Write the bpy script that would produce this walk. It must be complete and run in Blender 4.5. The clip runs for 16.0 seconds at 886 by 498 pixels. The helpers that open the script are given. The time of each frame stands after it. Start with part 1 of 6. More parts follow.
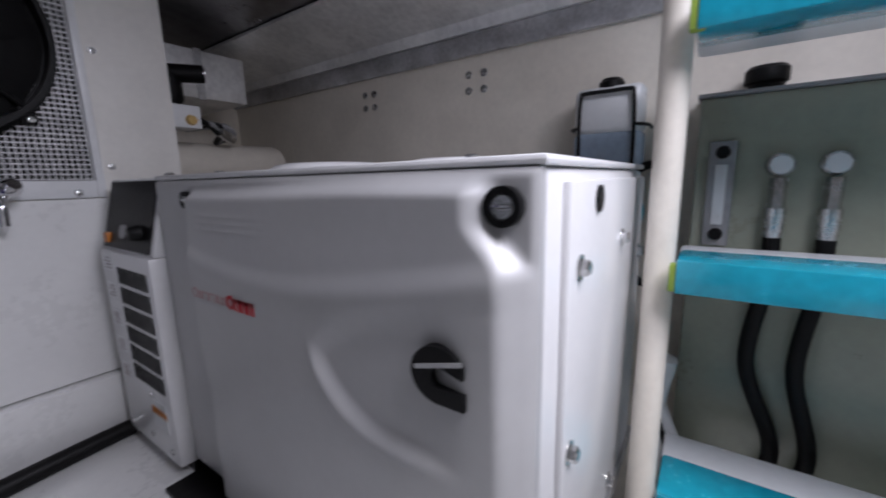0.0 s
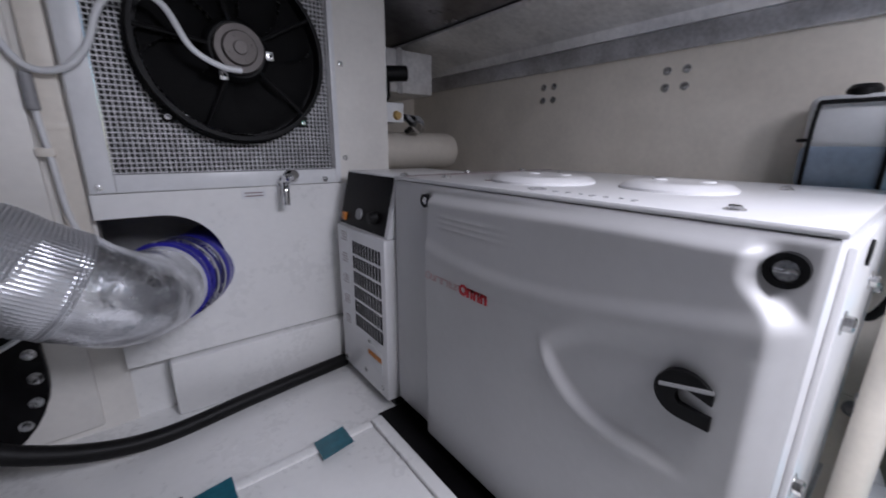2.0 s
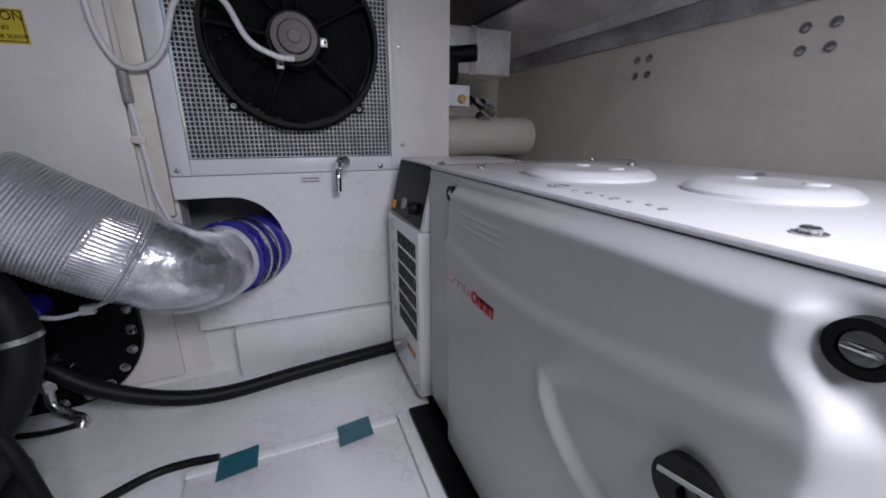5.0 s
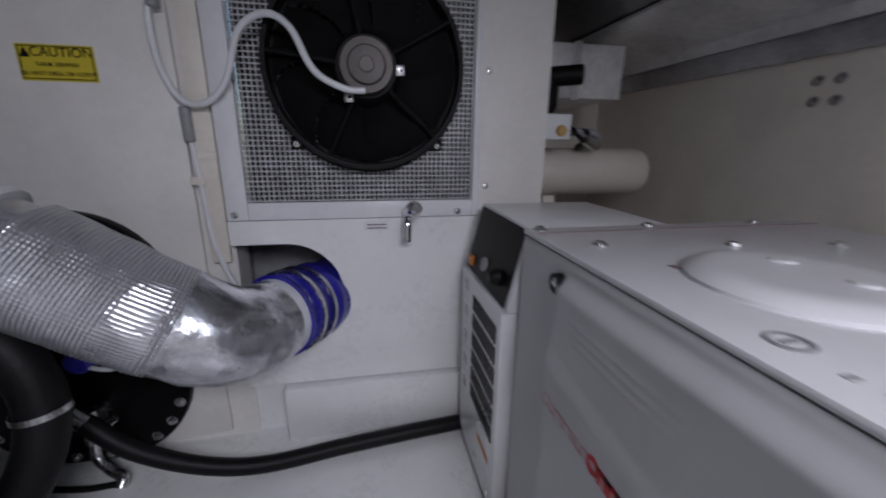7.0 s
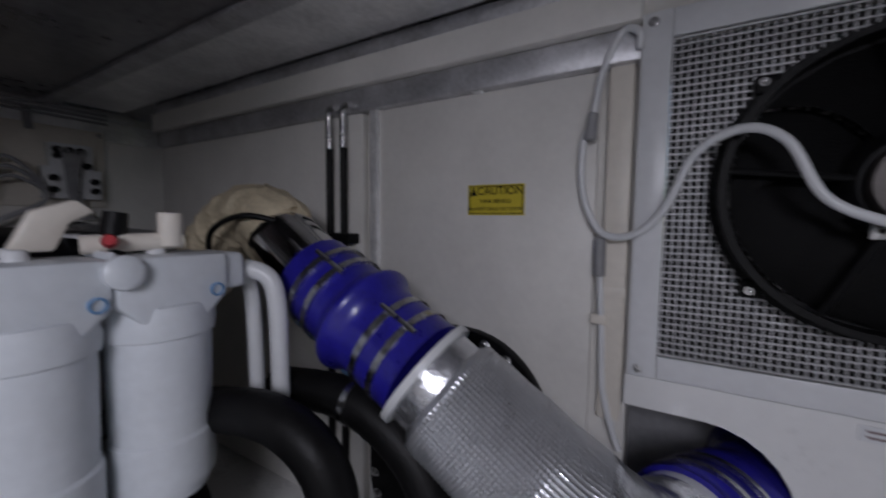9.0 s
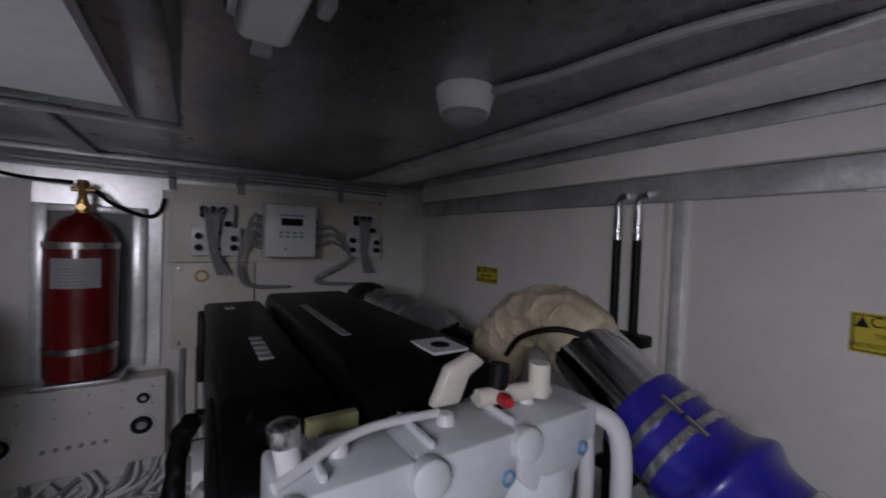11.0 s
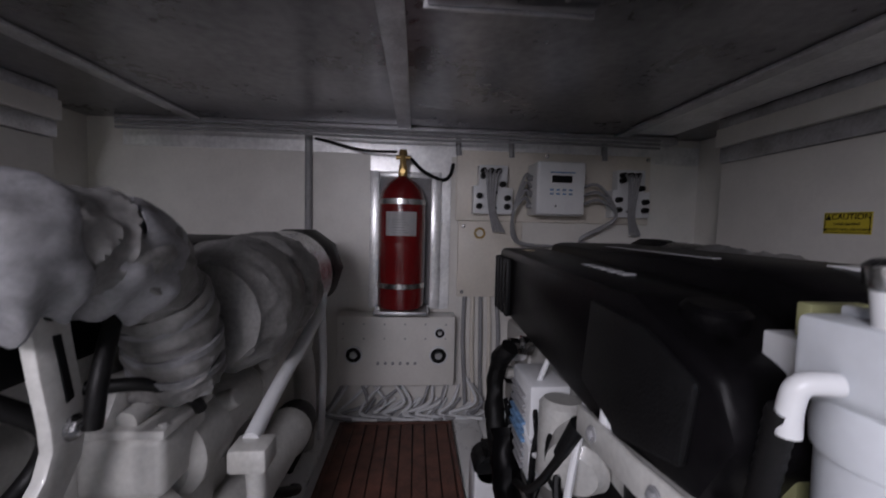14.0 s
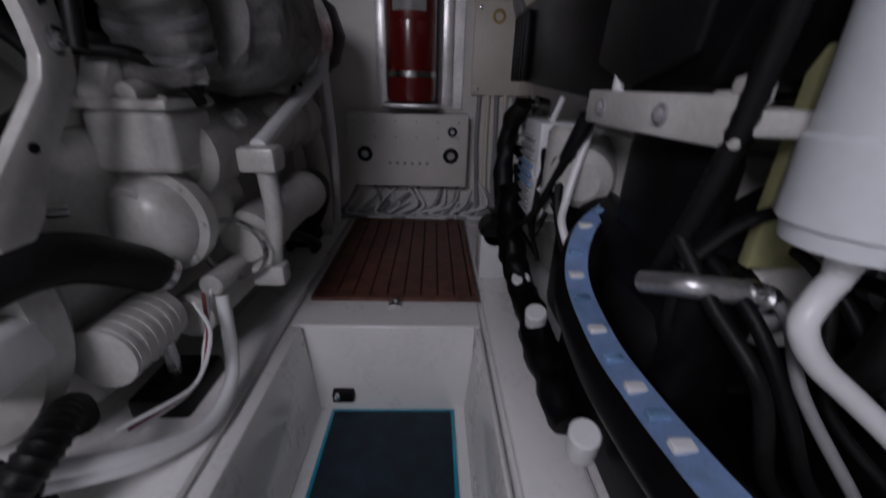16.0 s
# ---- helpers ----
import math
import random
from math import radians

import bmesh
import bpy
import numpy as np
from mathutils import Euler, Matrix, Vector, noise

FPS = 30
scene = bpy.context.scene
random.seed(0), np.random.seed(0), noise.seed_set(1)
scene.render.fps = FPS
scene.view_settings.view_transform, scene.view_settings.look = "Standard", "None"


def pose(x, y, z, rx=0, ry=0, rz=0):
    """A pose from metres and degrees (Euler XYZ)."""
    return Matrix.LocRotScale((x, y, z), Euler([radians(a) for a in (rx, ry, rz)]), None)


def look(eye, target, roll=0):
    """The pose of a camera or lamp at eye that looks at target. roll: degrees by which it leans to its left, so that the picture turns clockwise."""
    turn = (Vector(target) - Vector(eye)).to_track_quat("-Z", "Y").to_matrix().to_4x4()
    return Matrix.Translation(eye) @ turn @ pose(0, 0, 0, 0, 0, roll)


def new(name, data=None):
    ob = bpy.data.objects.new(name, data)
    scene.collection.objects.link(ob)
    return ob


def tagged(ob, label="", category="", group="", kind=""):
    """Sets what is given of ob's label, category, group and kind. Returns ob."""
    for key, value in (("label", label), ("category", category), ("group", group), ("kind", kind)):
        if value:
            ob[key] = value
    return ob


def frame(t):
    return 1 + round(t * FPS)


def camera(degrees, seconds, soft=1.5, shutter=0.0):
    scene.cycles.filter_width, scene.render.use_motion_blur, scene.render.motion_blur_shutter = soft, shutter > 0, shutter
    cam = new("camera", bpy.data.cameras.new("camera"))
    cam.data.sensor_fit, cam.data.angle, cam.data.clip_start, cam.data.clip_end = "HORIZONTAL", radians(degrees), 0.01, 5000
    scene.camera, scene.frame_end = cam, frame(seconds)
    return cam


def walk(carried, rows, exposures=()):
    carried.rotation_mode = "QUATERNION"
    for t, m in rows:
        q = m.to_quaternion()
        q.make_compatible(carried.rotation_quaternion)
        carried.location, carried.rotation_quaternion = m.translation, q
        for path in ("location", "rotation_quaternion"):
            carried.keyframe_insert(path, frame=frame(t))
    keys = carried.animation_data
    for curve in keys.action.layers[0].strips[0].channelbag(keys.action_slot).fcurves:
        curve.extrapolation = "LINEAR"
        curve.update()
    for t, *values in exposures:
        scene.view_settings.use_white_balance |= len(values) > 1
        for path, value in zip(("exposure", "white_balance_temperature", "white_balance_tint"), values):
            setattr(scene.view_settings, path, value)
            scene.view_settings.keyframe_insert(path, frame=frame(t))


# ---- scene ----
# camera and walk
cam = camera(98.1, 16.0, soft=1.8, shutter=0.5)
PATH = [
    (0, (0.534, 0.151, 0.785), (1.345, 0.708, 0.607), -1.37),
    (0.5, (0.451, 0.233, 0.787), (1.211, 0.854, 0.593), -0.51),
    (1, (0.379, 0.249, 0.838), (1.076, 0.930, 0.616), -0.01),
    (1.5, (0.351, 0.254, 0.860), (0.987, 0.984, 0.609), 0.42),
    (2, (0.308, 0.240, 0.897), (0.904, 1.000, 0.640), 0.52),
    (2.5, (0.347, 0.232, 0.919), (0.803, 1.092, 0.690), 0.08),
    (3, (0.351, 0.246, 0.918), (0.753, 1.128, 0.673), 0.43),
    (3.5, (0.330, 0.252, 0.917), (0.715, 1.135, 0.647), 0.52),
    (4, (0.409, 0.220, 0.914), (0.771, 1.102, 0.612), 0.34),
    (4.2, (0.457, 0.206, 0.913), (0.823, 1.085, 0.606), 0.39),
    (6.3, (0.631, 0.372, 0.889), (0.910, 1.294, 0.620), -0.05),
    (6.5, (0.659, 0.413, 0.926), (0.918, 1.340, 0.653), 0.09),
    (7, (0.604, 0.519, 0.987), (0.788, 1.465, 0.720), 0.62),
    (7.5, (0.617, 0.679, 0.983), (0.524, 1.642, 0.729), -0.07),
    (8, (0.525, 0.668, 1.016), (0.224, 1.602, 0.825), 0.56),
    (8.5, (0.383, 0.685, 1.067), (0.005, 1.604, 0.951), 1.09),
    (9, (0.270, 0.748, 1.111), (-0.242, 1.604, 1.039), 0.68),
    (9.5, (0.214, 0.692, 1.190), (-0.438, 1.446, 1.117), 0.42),
    (9.7, (0.138, 0.618, 1.221), (-0.531, 1.358, 1.146), 0.65),
    (11.8, (-0.073, 0.515, 1.358), (-1.004, 0.881, 1.355), 1.68),
    (12, (-0.088, 0.486, 1.358), (-1.034, 0.811, 1.356), 1.25),
    (12.5, (-0.113, 0.396, 1.332), (-1.091, 0.605, 1.356), 1.15),
    (13, (-0.120, 0.318, 1.260), (-1.113, 0.434, 1.291), 1.16),
    (13.5, (-0.164, 0.322, 1.187), (-1.161, 0.397, 1.185), 1.05),
    (14, (-0.206, 0.215, 1.133), (-1.202, 0.286, 1.071), 1.43),
    (14.5, (-0.207, 0.202, 1.037), (-1.201, 0.237, 0.936), 1.60),
    (15, (-0.247, 0.171, 0.981), (-1.228, 0.183, 0.786), 1.45),
    (15.5, (-0.201, 0.194, 0.877), (-1.156, 0.207, 0.581), 1.33),
    (16, (-0.158, 0.255, 0.756), (-1.076, 0.286, 0.360), 1.62),
]
walk(cam, [(t, look(e, g, r)) for t, e, g, r in PATH], [(0.0, -0.3, 6500, 10), (0.5, -0.26, 6450, 9), (1.2, -0.13, 6450, 9), (4.2, -0.08, 6450, 9), (6.8, -0.2, 6450, 9), (7.5, -0.62, 6450, 9), (8.2, -0.3, 6500, 9), (9.2, -0.68, 6550, 9), (9.7, -0.85, 6550, 9), (11.8, -0.04, 6800, 12), (13.0, 0.22, 6850, 12), (14.5, 0.08, 6750, 12), (15.2, -0.2, 6750, 12), (16.0, -0.62, 6750, 12)])

# ---- world and light: daylight falls through the open deck hatch over the ladder ----
world = bpy.data.worlds.new("sky")
scene.world = world
world.use_nodes = True
wn = world.node_tree
sky = wn.nodes.new("ShaderNodeTexSky")
sky.sky_type = "NISHITA"
sky.sun_disc = False
sky.sun_elevation, sky.sun_rotation = radians(42), radians(200)
wn.links.new(sky.outputs[0], wn.nodes["Background"].inputs[0])
wn.nodes["Background"].inputs[1].default_value = 0.15


def lamp(name, kind, m, energy, colour, **more):
    data = bpy.data.lights.new(name, kind)
    data.energy, data.color = energy, colour
    for k in more:
        if k == "size":
            data.shape = "RECTANGLE"
            data.size, data.size_y = more[k]
        if k == "angle":
            data.angle = radians(more[k])
    ob = new(name, data)
    ob.matrix_world = m
    return ob


lamp("sun", "SUN", look((0, 0, 5), (1.2, 1.6, 0)), 1.0, (1.0, 0.95, 0.88), angle=12)
lamp("hatch_daylight", "AREA", look((0.84, -0.40, 1.62), (0.52, -0.02, 0.78)), 34, (0.875, 0.865, 1.0), size=(0.66, 0.62))


# ---- materials ----
def material(name, colour, rough=0.5, mottle=0.1, metal=0.0, vary=0.08, scale=6.0, bump=0.0, bump_scale=60.0, coat=0.0, stain=0.0, spec=0.5, pattern="", pscale=100.0):
    m = bpy.data.materials.new(name)
    m.use_nodes = True
    nt = m.node_tree
    b = nt.nodes["Principled BSDF"]
    co = nt.nodes.new("ShaderNodeTexCoord")
    n1 = nt.nodes.new("ShaderNodeTexNoise")
    n1.inputs["Scale"].default_value, n1.inputs["Detail"].default_value = scale, 5
    nt.links.new(co.outputs["Object"], n1.inputs["Vector"])
    n2 = nt.nodes.new("ShaderNodeTexNoise")
    n2.inputs["Scale"].default_value, n2.inputs["Detail"].default_value = scale * 9, 3
    nt.links.new(co.outputs["Object"], n2.inputs["Vector"])
    add = nt.nodes.new("ShaderNodeMath")
    add.operation = "MULTIPLY_ADD"
    add.inputs[1].default_value = 0.65
    nt.links.new(n1.outputs[0], add.inputs[0])
    mul = nt.nodes.new("ShaderNodeMath")
    mul.operation = "MULTIPLY"
    mul.inputs[1].default_value = 0.35
    nt.links.new(n2.outputs[0], mul.inputs[0])
    nt.links.new(mul.outputs[0], add.inputs[2])
    ramp = nt.nodes.new("ShaderNodeValToRGB")
    lo = [max(0.0, c * (1 - vary * 2.2)) for c in colour]
    hi = [min(1.0, c * (1 + vary * 1.2)) for c in colour]
    ramp.color_ramp.elements[0].position, ramp.color_ramp.elements[0].color = 0.33, (*lo, 1)
    ramp.color_ramp.elements[1].position, ramp.color_ramp.elements[1].color = 0.64, (*hi, 1)
    nt.links.new(add.outputs[0], ramp.inputs[0])
    last = ramp.outputs[0]
    if stain:
        n3 = nt.nodes.new("ShaderNodeTexNoise")
        n3.inputs["Scale"].default_value, n3.inputs["Detail"].default_value = scale * 0.6, 8
        nt.links.new(co.outputs["Object"], n3.inputs["Vector"])
        r3 = nt.nodes.new("ShaderNodeValToRGB")
        r3.color_ramp.elements[0].position, r3.color_ramp.elements[1].position = 0.52, 0.78
        r3.color_ramp.elements[1].color = (stain, stain, stain, 1)
        nt.links.new(n3.outputs[0], r3.inputs[0])
        mix = nt.nodes.new("ShaderNodeMixRGB")
        mix.inputs[2].default_value = (colour[0] * 0.42, colour[1] * 0.38, colour[2] * 0.32, 1)
        nt.links.new(r3.outputs[0], mix.inputs[0])
        nt.links.new(last, mix.inputs[1])
        last = mix.outputs[0]
    nt.links.new(last, b.inputs["Base Color"])
    rr = nt.nodes.new("ShaderNodeMapRange")
    rr.inputs[3].default_value, rr.inputs[4].default_value = max(0.03, rough - mottle), min(1.0, rough + mottle)
    nt.links.new(add.outputs[0], rr.inputs[0])
    nt.links.new(rr.outputs[0], b.inputs["Roughness"])
    b.inputs["Metallic"].default_value = metal
    b.inputs["Coat Weight"].default_value = coat
    b.inputs["Coat Roughness"].default_value = 0.08
    b.inputs["Specular IOR Level"].default_value = spec
    if bump:
        bn = nt.nodes.new("ShaderNodeBump")
        bn.inputs["Strength"].default_value, bn.inputs["Distance"].default_value = bump, 0.004
        if pattern:
            tex = nt.nodes.new("ShaderNodeTexChecker" if pattern == "check" else "ShaderNodeTexWave")
            tex.inputs["Scale"].default_value = pscale
            nt.links.new(co.outputs["Object"], tex.inputs["Vector"])
            nt.links.new(tex.outputs[1], bn.inputs["Height"])
        else:
            n4 = nt.nodes.new("ShaderNodeTexNoise")
            n4.inputs["Scale"].default_value, n4.inputs["Detail"].default_value = bump_scale, 4
            nt.links.new(co.outputs["Object"], n4.inputs["Vector"])
            nt.links.new(n4.outputs[0], bn.inputs["Height"])
        nt.links.new(bn.outputs[0], b.inputs["Normal"])
    return m


M = {
    "wall": material("painted_wall", (0.76, 0.74, 0.70), 0.38, vary=0.03, bump=0.06, bump_scale=25, stain=0.12),
    "gelcoat": material("white_gelcoat", (0.80, 0.80, 0.79), 0.28, 0.05, vary=0.02, bump=0.05, bump_scale=14, coat=0.4, stain=0.03),
    "cream": material("cream_paint", (0.76, 0.71, 0.63), 0.42, vary=0.04, bump=0.12, bump_scale=40, stain=0.15),
    "wire": material("dull_wire", (0.60, 0.60, 0.61), 0.5, metal=0.5, vary=0.15, scale=20),
    "motor": material("dull_motor_case", (0.11, 0.10, 0.095), 0.5, metal=0.7, vary=0.12, scale=20),
    "foil": material("aluminium_foil", (0.90, 0.90, 0.91), 0.31, metal=0.45, vary=0.12, scale=5, bump=0.30, bump_scale=7),
    "liner": material("dark_ceiling_liner", (0.31, 0.305, 0.32), 0.29, metal=0.95, vary=0.20, scale=3, bump=0.05, bump_scale=40, stain=0.3),
    "beam": material("aluminium_tape", (0.62, 0.62, 0.64), 0.45, metal=0.8, vary=0.15, scale=9, bump=0.35, bump_scale=30),
    "perforated": material("perforated_panel", (0.72, 0.72, 0.76), 0.5, metal=0.1, vary=0.05, bump=0.5, pattern="check", pscale=170),
    "genset": material("silver_grey_enamel", (0.52, 0.52, 0.525), 0.45, 0.03, 0.15, vary=0.02, bump=0.02, bump_scale=7, coat=0.10),
    "genwhite": material("white_enamel", (0.76, 0.76, 0.77), 0.32, 0.03, vary=0.02, bump=0.08, bump_scale=160, coat=0.35, stain=0.06),
    "engine": material("white_engine_paint", (0.52, 0.515, 0.49), 0.36, vary=0.10, scale=9, bump=0.3, bump_scale=38, coat=0.2, stain=0.45),
    "black": material("black_plastic", (0.006, 0.006, 0.0065), 0.48, spec=0.2, vary=0.2, bump=0.25, bump_scale=240, stain=0.0),
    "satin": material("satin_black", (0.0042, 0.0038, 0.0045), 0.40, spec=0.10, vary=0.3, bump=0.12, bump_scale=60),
    "rubber": material("black_rubber", (0.006, 0.0058, 0.006), 0.5, spec=0.22, vary=0.25, bump=0.3, bump_scale=80),
    "ribbed": material("ribbed_hose_rubber", (0.025, 0.024, 0.026), 0.5, vary=0.2, bump=0.5, pattern="wave", pscale=30),
    "steel": material("stainless_steel", (0.60, 0.60, 0.60), 0.26, metal=1.0, vary=0.12, scale=20, bump=0.1, bump_scale=120),
    "chrome": material("chrome", (0.75, 0.75, 0.76), 0.1, 0.03, metal=1.0, vary=0.04),
    "insul": material("silver_insulation", (0.72, 0.73, 0.76), 0.30, metal=0.85, vary=0.06, bump=0.5, pattern="check", pscale=210),
    "insulfoil": material("foil_tape", (0.70, 0.71, 0.74), 0.25, metal=0.9, vary=0.15, scale=18, bump=0.8, bump_scale=34),
    "blue": material("blue_silicone", (0.022, 0.018, 0.30), 0.3, vary=0.15, scale=12, coat=0.3),
    "white": material("white_plastic", (0.74, 0.75, 0.76), 0.32, vary=0.03, bump=0.05, bump_scale=30, stain=0.06),
    "filter": material("white_filter_plastic", (0.66, 0.69, 0.72), 0.34, vary=0.04, bump=0.06, bump_scale=30, stain=0.1),
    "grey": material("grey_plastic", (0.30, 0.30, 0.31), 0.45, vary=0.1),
    "wrap": material("grey_lagging", (0.20, 0.195, 0.19), 0.5, metal=0.1, vary=0.2, scale=10, bump=0.7, bump_scale=26, stain=0.35),
    "cloth": material("grey_glass_cloth", (0.24, 0.24, 0.25), 0.5, vary=0.16, scale=12, bump=0.35, bump_scale=60, stain=0.35),
    "beige": material("beige_lagging", (0.55, 0.47, 0.33), 0.6, vary=0.14, scale=10, bump=0.7, bump_scale=26, stain=0.3),
    "red": material("red_enamel", (0.16, 0.008, 0.009), 0.22, vary=0.1, coat=0.5),
    "redflat": material("red_print", (0.50, 0.02, 0.03), 0.5, vary=0.04),
    "greyprint": material("grey_print", (0.22, 0.16, 0.16), 0.5, vary=0.04),
    "fineprint": material("faded_red_print", (0.46, 0.30, 0.30), 0.5, vary=0.04),
    "brass": material("brass", (0.55, 0.38, 0.16), 0.35, metal=1.0, vary=0.15),
    "teak": material("teak_plank", (0.13, 0.052, 0.036), 0.45, vary=0.28, scale=14, bump=0.3, bump_scale=70),
    "mat": material("dark_blue_mat", (0.008, 0.022, 0.034), 0.7, vary=0.25, scale=20, bump=0.5, bump_scale=160),
    "teal": material("teal_protective_film", (0.01, 0.30, 0.42), 0.25, vary=0.12, coat=0.4),
    "tealdark": material("dark_teal_tape", (0.01, 0.11, 0.15), 0.22, vary=0.2, coat=0.4),
    "green": material("green_masking_tape", (0.25, 0.36, 0.05), 0.55, vary=0.12),
    "yellow": material("yellow_label", (0.62, 0.50, 0.04), 0.45, vary=0.04),
    "foam": material("pale_yellow_board", (0.30, 0.30, 0.15), 0.6, vary=0.08, bump=0.2),
    "tank": material("tank_paint", (0.33, 0.35, 0.28), 0.3, vary=0.05, bump=0.05, stain=0.2, coat=0.2),
    "fluid": material("blue_coolant_bottle", (0.34, 0.42, 0.52), 0.25, vary=0.08, coat=0.2),
    "clear": material("milky_bottle", (0.66, 0.67, 0.68), 0.3, vary=0.03, coat=0.2),
    "core": material("radiator_core", (0.05, 0.05, 0.05), 0.5, metal=0.4, vary=0.2, bump=0.6, pattern="wave", pscale=60),
    "dark": material("dark_void_lining", (0.03, 0.03, 0.03), 0.7, vary=0.2),
    "bluelabel": material("pale_blue_label", (0.16, 0.30, 0.50), 0.35, vary=0.3, scale=40),
    "striplabel": material("light_blue_label_strip", (0.33, 0.50, 0.80), 0.3, vary=0.1, scale=30, coat=0.2),
    "orange": material("orange_switch", (0.55, 0.18, 0.02), 0.4, vary=0.05),
    "aluplate": material("raw_aluminium", (0.55, 0.55, 0.56), 0.38, metal=0.9, vary=0.12, scale=14, bump=0.1),
}

# ---- builders ----
ORIGIN = {}


def thing(name, base, label, category, group="", kind=""):
    ob = new(name)
    ob.empty_display_size = 0.05
    ob.location = base
    ORIGIN[ob.name] = Vector(base)
    return tagged(ob, label, category, group, kind)


def mesh_of(name, bm, mat, shift=None, angle=38):
    if shift is not None:
        for v in bm.verts:
            v.co -= shift
    me = bpy.data.meshes.new(name)
    bm.to_mesh(me)
    bm.free()
    me.polygons.foreach_set("use_smooth", [True] * len(me.polygons))
    me.set_sharp_from_angle(angle=radians(angle))
    me.materials.append(M[mat])
    return me


def part(name, bm, mat, parent, label=""):
    """One mesh object under a thing or under a part, from world coordinates."""
    base = ORIGIN[parent.name]
    ob = new(name, mesh_of(name, bm, mat, base))
    ob.parent = parent
    ORIGIN[ob.name] = base
    return tagged(ob, label)


def single(name, bm, mat, label, category="", kind="", group=""):
    """A thing or a piece of the setting that is one mesh."""
    c = Vector((0, 0, 0))
    zs = min(v.co.z for v in bm.verts)
    for v in bm.verts:
        c += v.co
    c /= len(bm.verts)
    c.z = zs
    ob = new(name, mesh_of(name, bm, mat, c))
    ob.location = c
    ORIGIN[ob.name] = c
    return tagged(ob, label, category, group, kind)


def box(lo, hi, bevel=0.0, seg=2):
    bm = bmesh.new()
    bmesh.ops.create_cube(bm, size=1)
    for v in bm.verts:
        v.co = Vector([lo[i] + (v.co[i] + 0.5) * (hi[i] - lo[i]) for i in range(3)])
    if bevel:
        bmesh.ops.bevel(bm, geom=bm.edges[:], offset=bevel, segments=seg, profile=0.5, affect="EDGES")
    return bm


def prism(outline, axis, a, b, bevel=0.0):
    """A closed outline of pairs, drawn out along an axis from a to b."""
    bm = bmesh.new()

    def place(u, w, h):
        return {"x": (h, u, w), "y": (u, h, w), "z": (u, w, h)}[axis]

    lo = [bm.verts.new(place(u, w, a)) for u, w in outline]
    hi = [bm.verts.new(place(u, w, b)) for u, w in outline]
    n = len(outline)
    bm.faces.new(lo)
    bm.faces.new(hi[::-1])
    for i in range(n):
        bm.faces.new((lo[i], hi[i], hi[(i + 1) % n], lo[(i + 1) % n]))
    bmesh.ops.recalc_face_normals(bm, faces=bm.faces[:])
    if bevel:
        bmesh.ops.bevel(bm, geom=bm.edges[:], offset=bevel, segments=2, profile=0.5, affect="EDGES")
    return bm


def basis(d):
    d = Vector(d).normalized()
    u = d.cross(Vector((0, 0, 1)) if abs(d.z) < 0.9 else Vector((1, 0, 0))).normalized()
    return d, u, d.cross(u)


def lathe(p0, p1, profile, seg=28):
    """A turned body: profile of (radius, share of the way from p0 to p1)."""
    p0, p1 = Vector(p0), Vector(p1)
    d, u, w = basis(p1 - p0)
    bm = bmesh.new()
    rings = []
    for r, s in profile:
        c = p0.lerp(p1, s)
        if r < 1e-5:
            rings.append([bm.verts.new(c)])
        else:
            rings.append([bm.verts.new(c + (u * math.cos(6.28318 * i / seg) + w * math.sin(6.28318 * i / seg)) * r) for i in range(seg)])
    for a, b in zip(rings, rings[1:]):
        if len(a) == 1 and len(b) == 1:
            continue
        for i in range(seg):
            j = (i + 1) % seg
            if len(a) == 1:
                bm.faces.new((a[0], b[j], b[i]))
            elif len(b) == 1:
                bm.faces.new((a[i], a[j], b[0]))
            else:
                bm.faces.new((a[i], a[j], b[j], b[i]))
    for ring in (rings[0], rings[-1]):
        if len(ring) > 1:
            bm.faces.new(ring)
    bmesh.ops.recalc_face_normals(bm, faces=bm.faces[:])
    return bm


def cyl(p0, p1, r, r2=None, seg=24, soft=0.0):
    r2 = r if r2 is None else r2
    h = (Vector(p1) - Vector(p0)).length
    e = min(0.45, soft / h) if soft else 0
    prof = [(r, 0), (r2, 1)] if not soft else [(r - soft, 0), (r, e), (r2, 1 - e), (r2 - soft, 1)]
    return lathe(p0, p1, prof, seg)


def spline(pts, n=8):
    pts = [Vector(p) for p in pts]
    out = []
    q = [pts[0] * 2 - pts[1]] + pts + [pts[-1] * 2 - pts[-2]]
    for i in range(1, len(q) - 2):
        for k in range(n):
            t = k / n
            a, b, c, d = q[i - 1], q[i], q[i + 1], q[i + 2]
            out.append(0.5 * ((2 * b) + (c - a) * t + (2 * a - 5 * b + 4 * c - d) * t * t + (3 * b - a - 3 * c + d) * t ** 3))
    return out + [pts[-1]]


